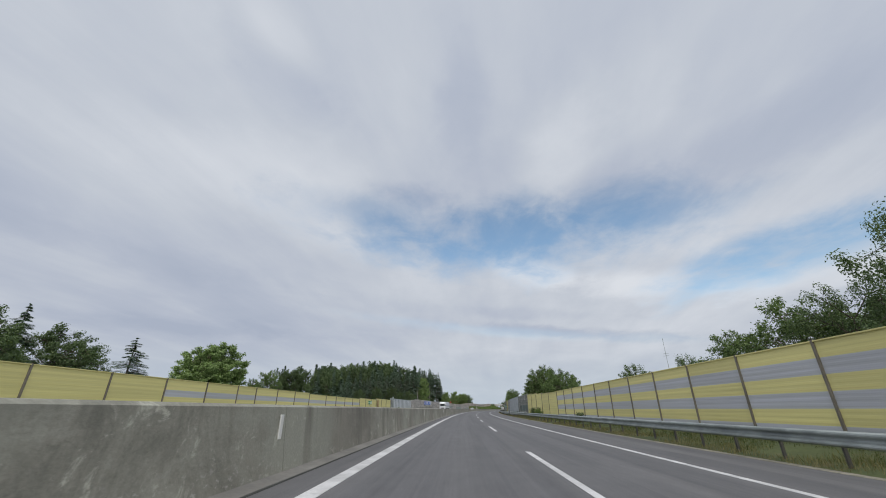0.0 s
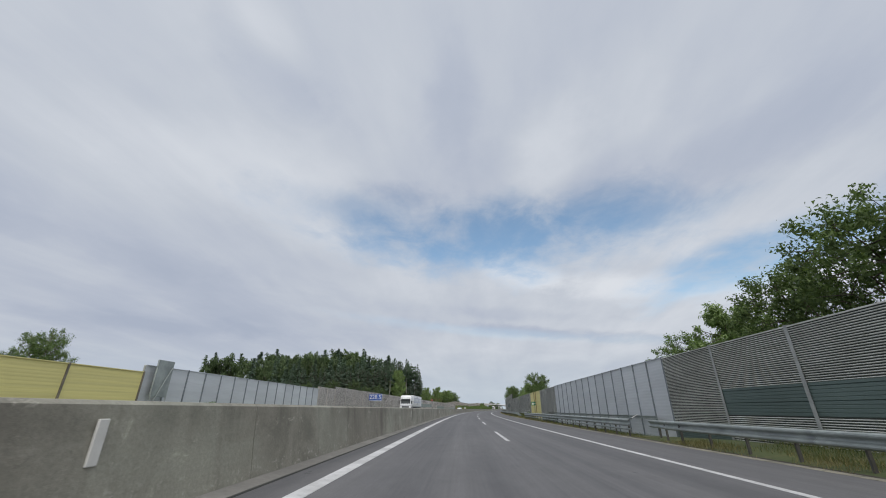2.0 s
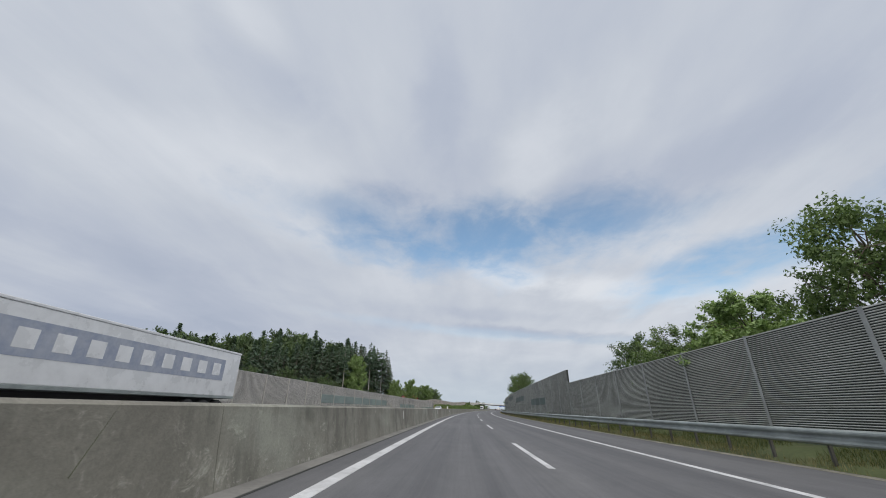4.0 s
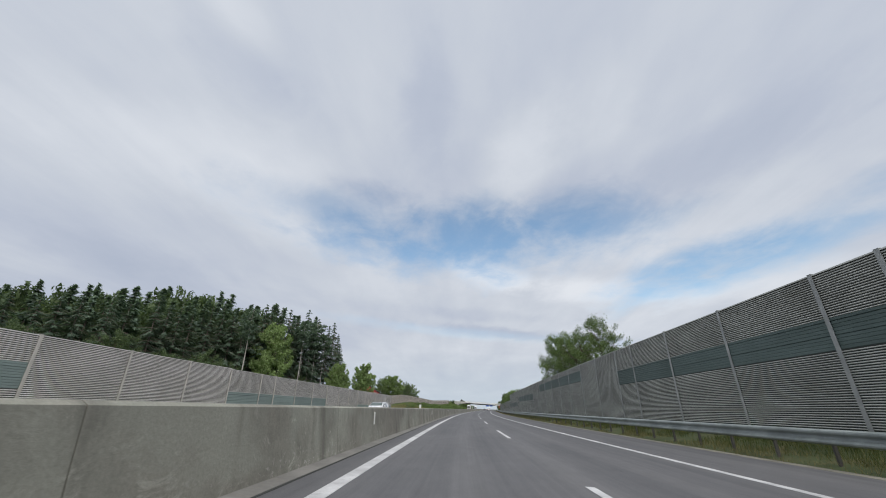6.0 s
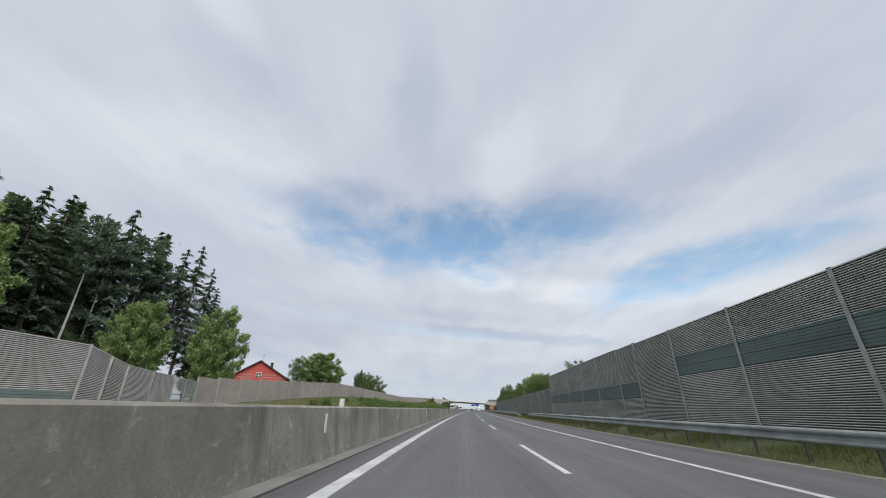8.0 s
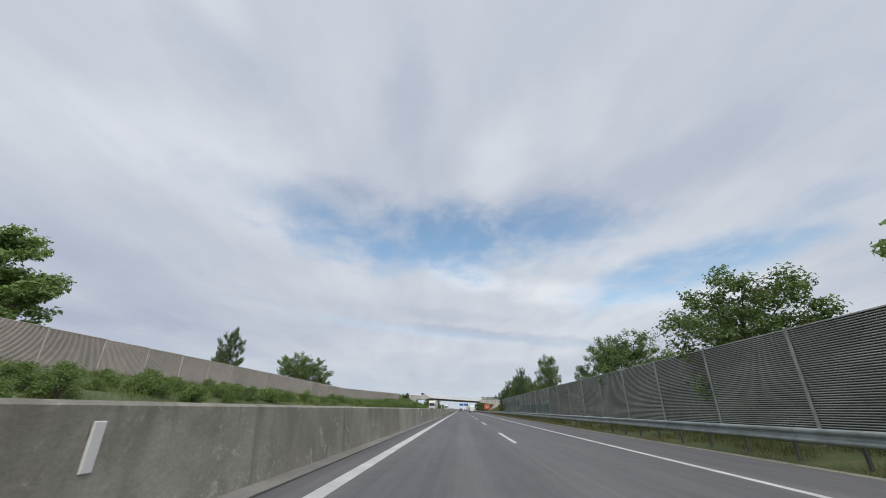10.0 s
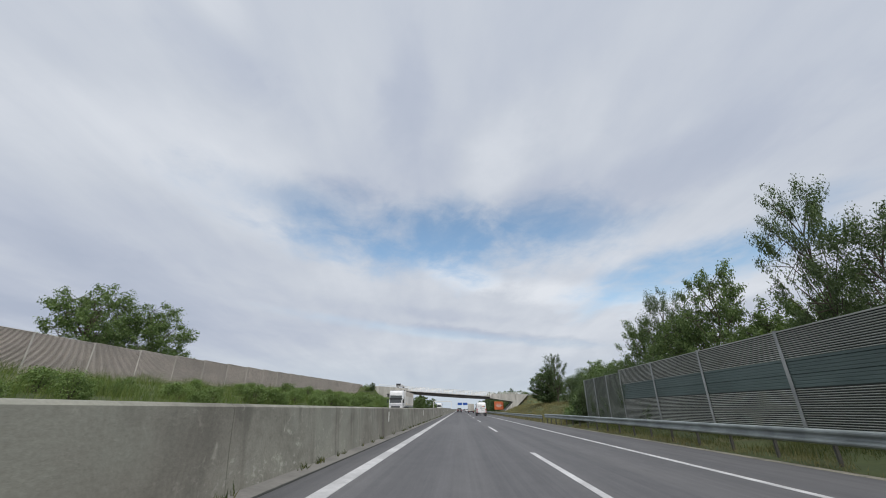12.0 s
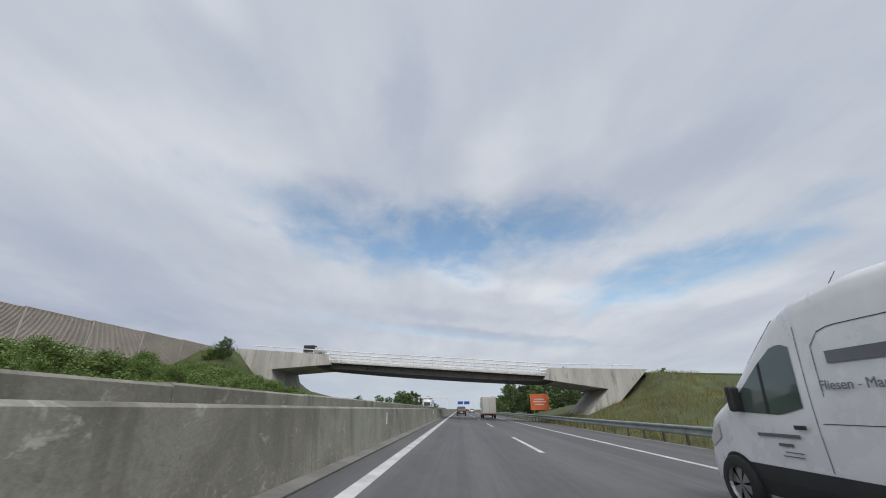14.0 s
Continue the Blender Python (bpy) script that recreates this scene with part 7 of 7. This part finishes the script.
# lorries
def lorry(m, label, L, width, top, sides, marked, tractor=True):
    """Articulated lorry, its nose at y = 0 and the trailer behind it."""
    t = thing("lorry", m, label, "lorry")
    h = width / 2
    cab = Shell([(-2.0, top - 0.25), (-1.75, top - 0.05), (-0.5, top - 0.1), (-0.28, top - 0.3), (-0.1, 1.9), (-0.02, 1.5), (0.0, 0.5)], [(-2.0, 0.55), (-0.3, 0.35), (0, 0.32)], h * 0.97, 0.06, 1.8, 0.10, 0.02, 0.12)
    cb = part("cab", cab.skin(24), PAINT_WHITE, t, "white lorry cab", True)
    bm = bmesh.new()
    cab.screen(bm, -0.2, -0.09, 0.9)
    part("windscreen", bm, GLASS, cb, "dark windscreen")
    bm = bmesh.new()
    vs2 = [bm.verts.new(v) for v in ((-h * 0.78, -0.02, 1.5), (h * 0.78, -0.02, 1.5), (h * 0.74, -0.1, 1.95), (-h * 0.74, -0.1, 1.95))]
    bm.faces.new(vs2[::-1])
    bmesh.ops.translate(bm, verts=bm.verts, vec=(0, 0.03, 0))
    part("lower_screen", bm, GLASS, cb)
    bm = bmesh.new()
    cab.end_plate(bm, False, -h * 0.6, h * 0.6, 0.55, 1.05)
    part("grille", bm, BLACK, cb, "black grille")
    bm = bmesh.new()
    cab.end_plate(bm, False, -h * 0.82, h * 0.82, 1.1, 1.3, 0.008)
    part("name_bar", bm, STRIPE, cb)
    bm = bmesh.new()
    box(bm, -h * 0.86, h * 0.86, -0.12, 0.1, 2.06, 2.16, 0, 0.02)
    part("sun_visor", bm, BLACK, cb, "dark sun visor over the windscreen")
    for z in (0.62, 0.76, 0.90):
        bm = bmesh.new()
        box(bm, -h * 0.58, h * 0.58, 0.012, 0.03, z, z + 0.05)
        part("grille_bar", bm, STEEL, cb)
    for x in (-0.35, 0.35):
        bm = bmesh.new()
        tube(bm, (x, 0.03, 1.46), (x + 0.4, -0.03, 1.75), 0.015, 0.01, 5)
        part("wiper_arm", bm, BLACK, cb)
    for side in (-1, 1):
        bm = bmesh.new()
        cab.side_patch(bm, side, [(-1.1, 1.5), (-0.2, 1.5)], [(-1.1, 2.05), (-0.32, 2.05), (-0.2, 1.9)], 0.008, 6)
        part("side_window", bm, GLASS, cb, "dark side window")
        bm = bmesh.new()
        box(bm, side * (h + 0.1) - 0.06, side * (h + 0.1) + 0.06, -0.2, -0.05, 1.45, 2.0, 0, 0.02)
        part("mirror", bm, BLACK, cb)
        bm = bmesh.new()
        cab.end_plate(bm, False, -h * 0.85 if side < 0 else h * 0.55, -h * 0.55 if side < 0 else h * 0.85, 0.5, 0.68)
        part("headlight", bm, CLEAR_LAMP, cb)
    y0, y1 = -L, -2.15
    bm = bmesh.new()
    box(bm, -h, h, y0, y1, 1.05, top - 0.09, 0, 0.03)
    tr = part("trailer", bm, sides, t, "pale curtain-sided trailer" if sides is CANVAS else "white box trailer")
    bm = bmesh.new()
    box(bm, -h - 0.02, h + 0.02, y0 - 0.02, y1 + 0.02, top - 0.09, top, 0, 0.02)
    part("roof_rail", bm, BLACK if sides is CANVAS else PAINT_WHITE, tr, "roof rail")
    bm = bmesh.new()
    box(bm, -h - 0.012, h + 0.012, y0, y1, 0.95, 1.05, 0, 0.01)
    part("floor_rail", bm, STEEL, tr)
    for side in (-1, 1):
        bm = bmesh.new()
        box(bm, side * h - 0.03, side * h + 0.03, y1 - 0.14, y1 + 0.04, 1.05, top, 0, 0.01)
        part("corner_post", bm, PAINT_WHITE, tr)
        if sides is CANVAS:
            n = int((y1 - y0) / 0.6)
            for i in range(n):
                y = y0 + 0.3 + (y1 - y0 - 0.4) * i / (n - 1)
                bm = bmesh.new()
                box(bm, side * h - 0.02, side * h + 0.02, y - 0.035, y + 0.035, 1.0, 1.24)
                part("strap", bm, BLACK, tr)
            bm = bmesh.new()
            box(bm, side * h - 0.005, side * h + 0.005, y0 + 0.05, y1 - 0.2, top - 0.82, top - 0.1)
            part("stained_band", bm, surface("stained_tarpaulin", (0.56, 0.51, 0.44), (0.42, 0.38, 0.33), 0.7, scale=1.6, grain=8, stretch=(1, 1, 0.25), grime=(0.66, 0.63, 0.57), amount=0.7), tr, "brown-stained upper band of the tarpaulin")
            bm = bmesh.new()
            box(bm, side * h - 0.007, side * h + 0.007, y0 + 0.05, y1 - 0.2, 1.28, 1.305)
            part("edge_strip", bm, YELLOW_PALE, tr, "thin pale yellow strip")
            bm = bmesh.new()
            box(bm, side * h - 0.006, side * h + 0.006, y1 - 1.8, y1 - 1.6, 1.36, 1.56)
            part("sticker", bm, COLOURS[2], tr)
        if marked:
            bm = bmesh.new()
            box(bm, side * h - 0.006, side * h + 0.006, y0 + 1.2, y1 - 1.4, top - 1.35, top - 0.45)
            part("banner", bm, surface("faded_print", (0.32, 0.36, 0.46), (0.42, 0.45, 0.52), 0.6, scale=2.0, grain=10), tr, "faded blue-grey printed banner")
            for k in range(9):
                bm = bmesh.new()
                a = y0 + 1.5 + k * (y1 - y0 - 3.0) / 9
                box(bm, side * h - 0.011, side * h + 0.011, a, a + 0.55, top - 1.15, top - 0.65)
                part("letter_bar", bm, PAINT_WHITE, tr)
    bm = bmesh.new()
    box(bm, -0.4, 0.4, y0 + 0.3, -0.6, 0.6, 0.95)
    part("chassis", bm, BLACK, t)
    for y in (-0.75, -2.9, y0 + 1.1, y0 + 2.1, y0 + 3.1):
        for x in (-h + 0.15, h - 0.15):
            wheel(t, x, y, 0.44, 0.28)
    return t


lorry(stand(507.0, -9.85, 0, 180), "white curtain-sided lorry with a dirty tarpaulin on the oncoming carriageway", 13.6, 2.3, 3.36, CANVAS, False)
lorry(stand(150.0, -12.0, 0, 180), "white articulated lorry with a printed side on the oncoming carriageway", 14.2, 2.3, 3.05, PAINT_WHITE, True)
lorry(stand(640.0, -9.85, 0, 180), "white articulated lorry approaching on the oncoming carriageway", 13.6, 2.3, 3.3, PAINT_WHITE, False)

bt = thing("box_truck", stand(578.0, 3.7), "pale grey box truck driving ahead in the slower lane", "truck")
bm = bmesh.new()
box(bm, -0.95, 0.95, 0, 4.6, 0.62, 2.75, 0, 0.03)
bx = part("box", bm, CANVAS, bt, "pale box body")
for x in (-0.93, -0.012, 0.9):
    bm = bmesh.new()
    box(bm, x, x + 0.03, -0.02, 0.0, 0.66, 2.7)
    part("door_bar", bm, STEEL, bx)
bm = bmesh.new()
box(bm, -0.95, 0.95, -0.05, 0.12, 0.38, 0.58, 0, 0.02)
part("bumper", bm, BLACK, bt)
for x in (-0.8, 0.56):
    bm = bmesh.new()
    box(bm, x, x + 0.24, -0.07, -0.05, 0.42, 0.54)
    part("tail_light", bm, RED_LAMP, bt)
cabs = Shell([(4.7, 2.2), (5.2, 2.2), (5.8, 1.4), (6.3, 1.1), (6.4, 0.7)], [(4.7, 0.4), (6.4, 0.35)], 0.88, 0.08, 1.2)
part("cab", cabs.skin(14), PAINT_WHITE, bt, "white cab", True)
bm = bmesh.new()
box(bm, -0.4, 0.4, 0.1, 5.6, 0.42, 0.62)
part("chassis", bm, BLACK, bt)
for y in (1.1, 5.4):
    for x in (-0.82, 0.82):
        wheel(bt, x, y, 0.33, 0.22)

bp = at(BR_S + 3.0, -19.6, deck(-19.6))
pk = thing("pickup_truck", pose(bp.x, bp.y, bp.z + 0.0, 0, 3.0, -math.degrees(heading(BR_S)) - 90), "dark pickup truck with a box load crossing the bridge", "truck")
bm = bmesh.new()
box(bm, -0.8, 0.8, 0.0, 2.0, 0.75, 1.9, 0, 0.03)
part("load", bm, BLACK, pk, "black box load")
ps = Shell([(2.0, 1.6), (2.9, 1.6), (3.4, 1.15), (4.0, 1.05), (4.1, 0.6)], [(2.0, 0.3), (4.1, 0.3)], 0.75, 0.1, 1.0)
part("cab", ps.skin(12), SILVER_PAINT, pk, "grey cab", True)
bm = bmesh.new()
box(bm, -0.7, 0.7, 0.0, 2.1, 0.45, 0.75, 0, 0.02)
part("flatbed", bm, SILVER_PAINT, pk)
for y in (0.7, 3.3):
    for x in (-0.7, 0.7):
        wheel(pk, x, y, 0.3, 0.2)
pk.scale = (0.66, 0.66, 0.66)
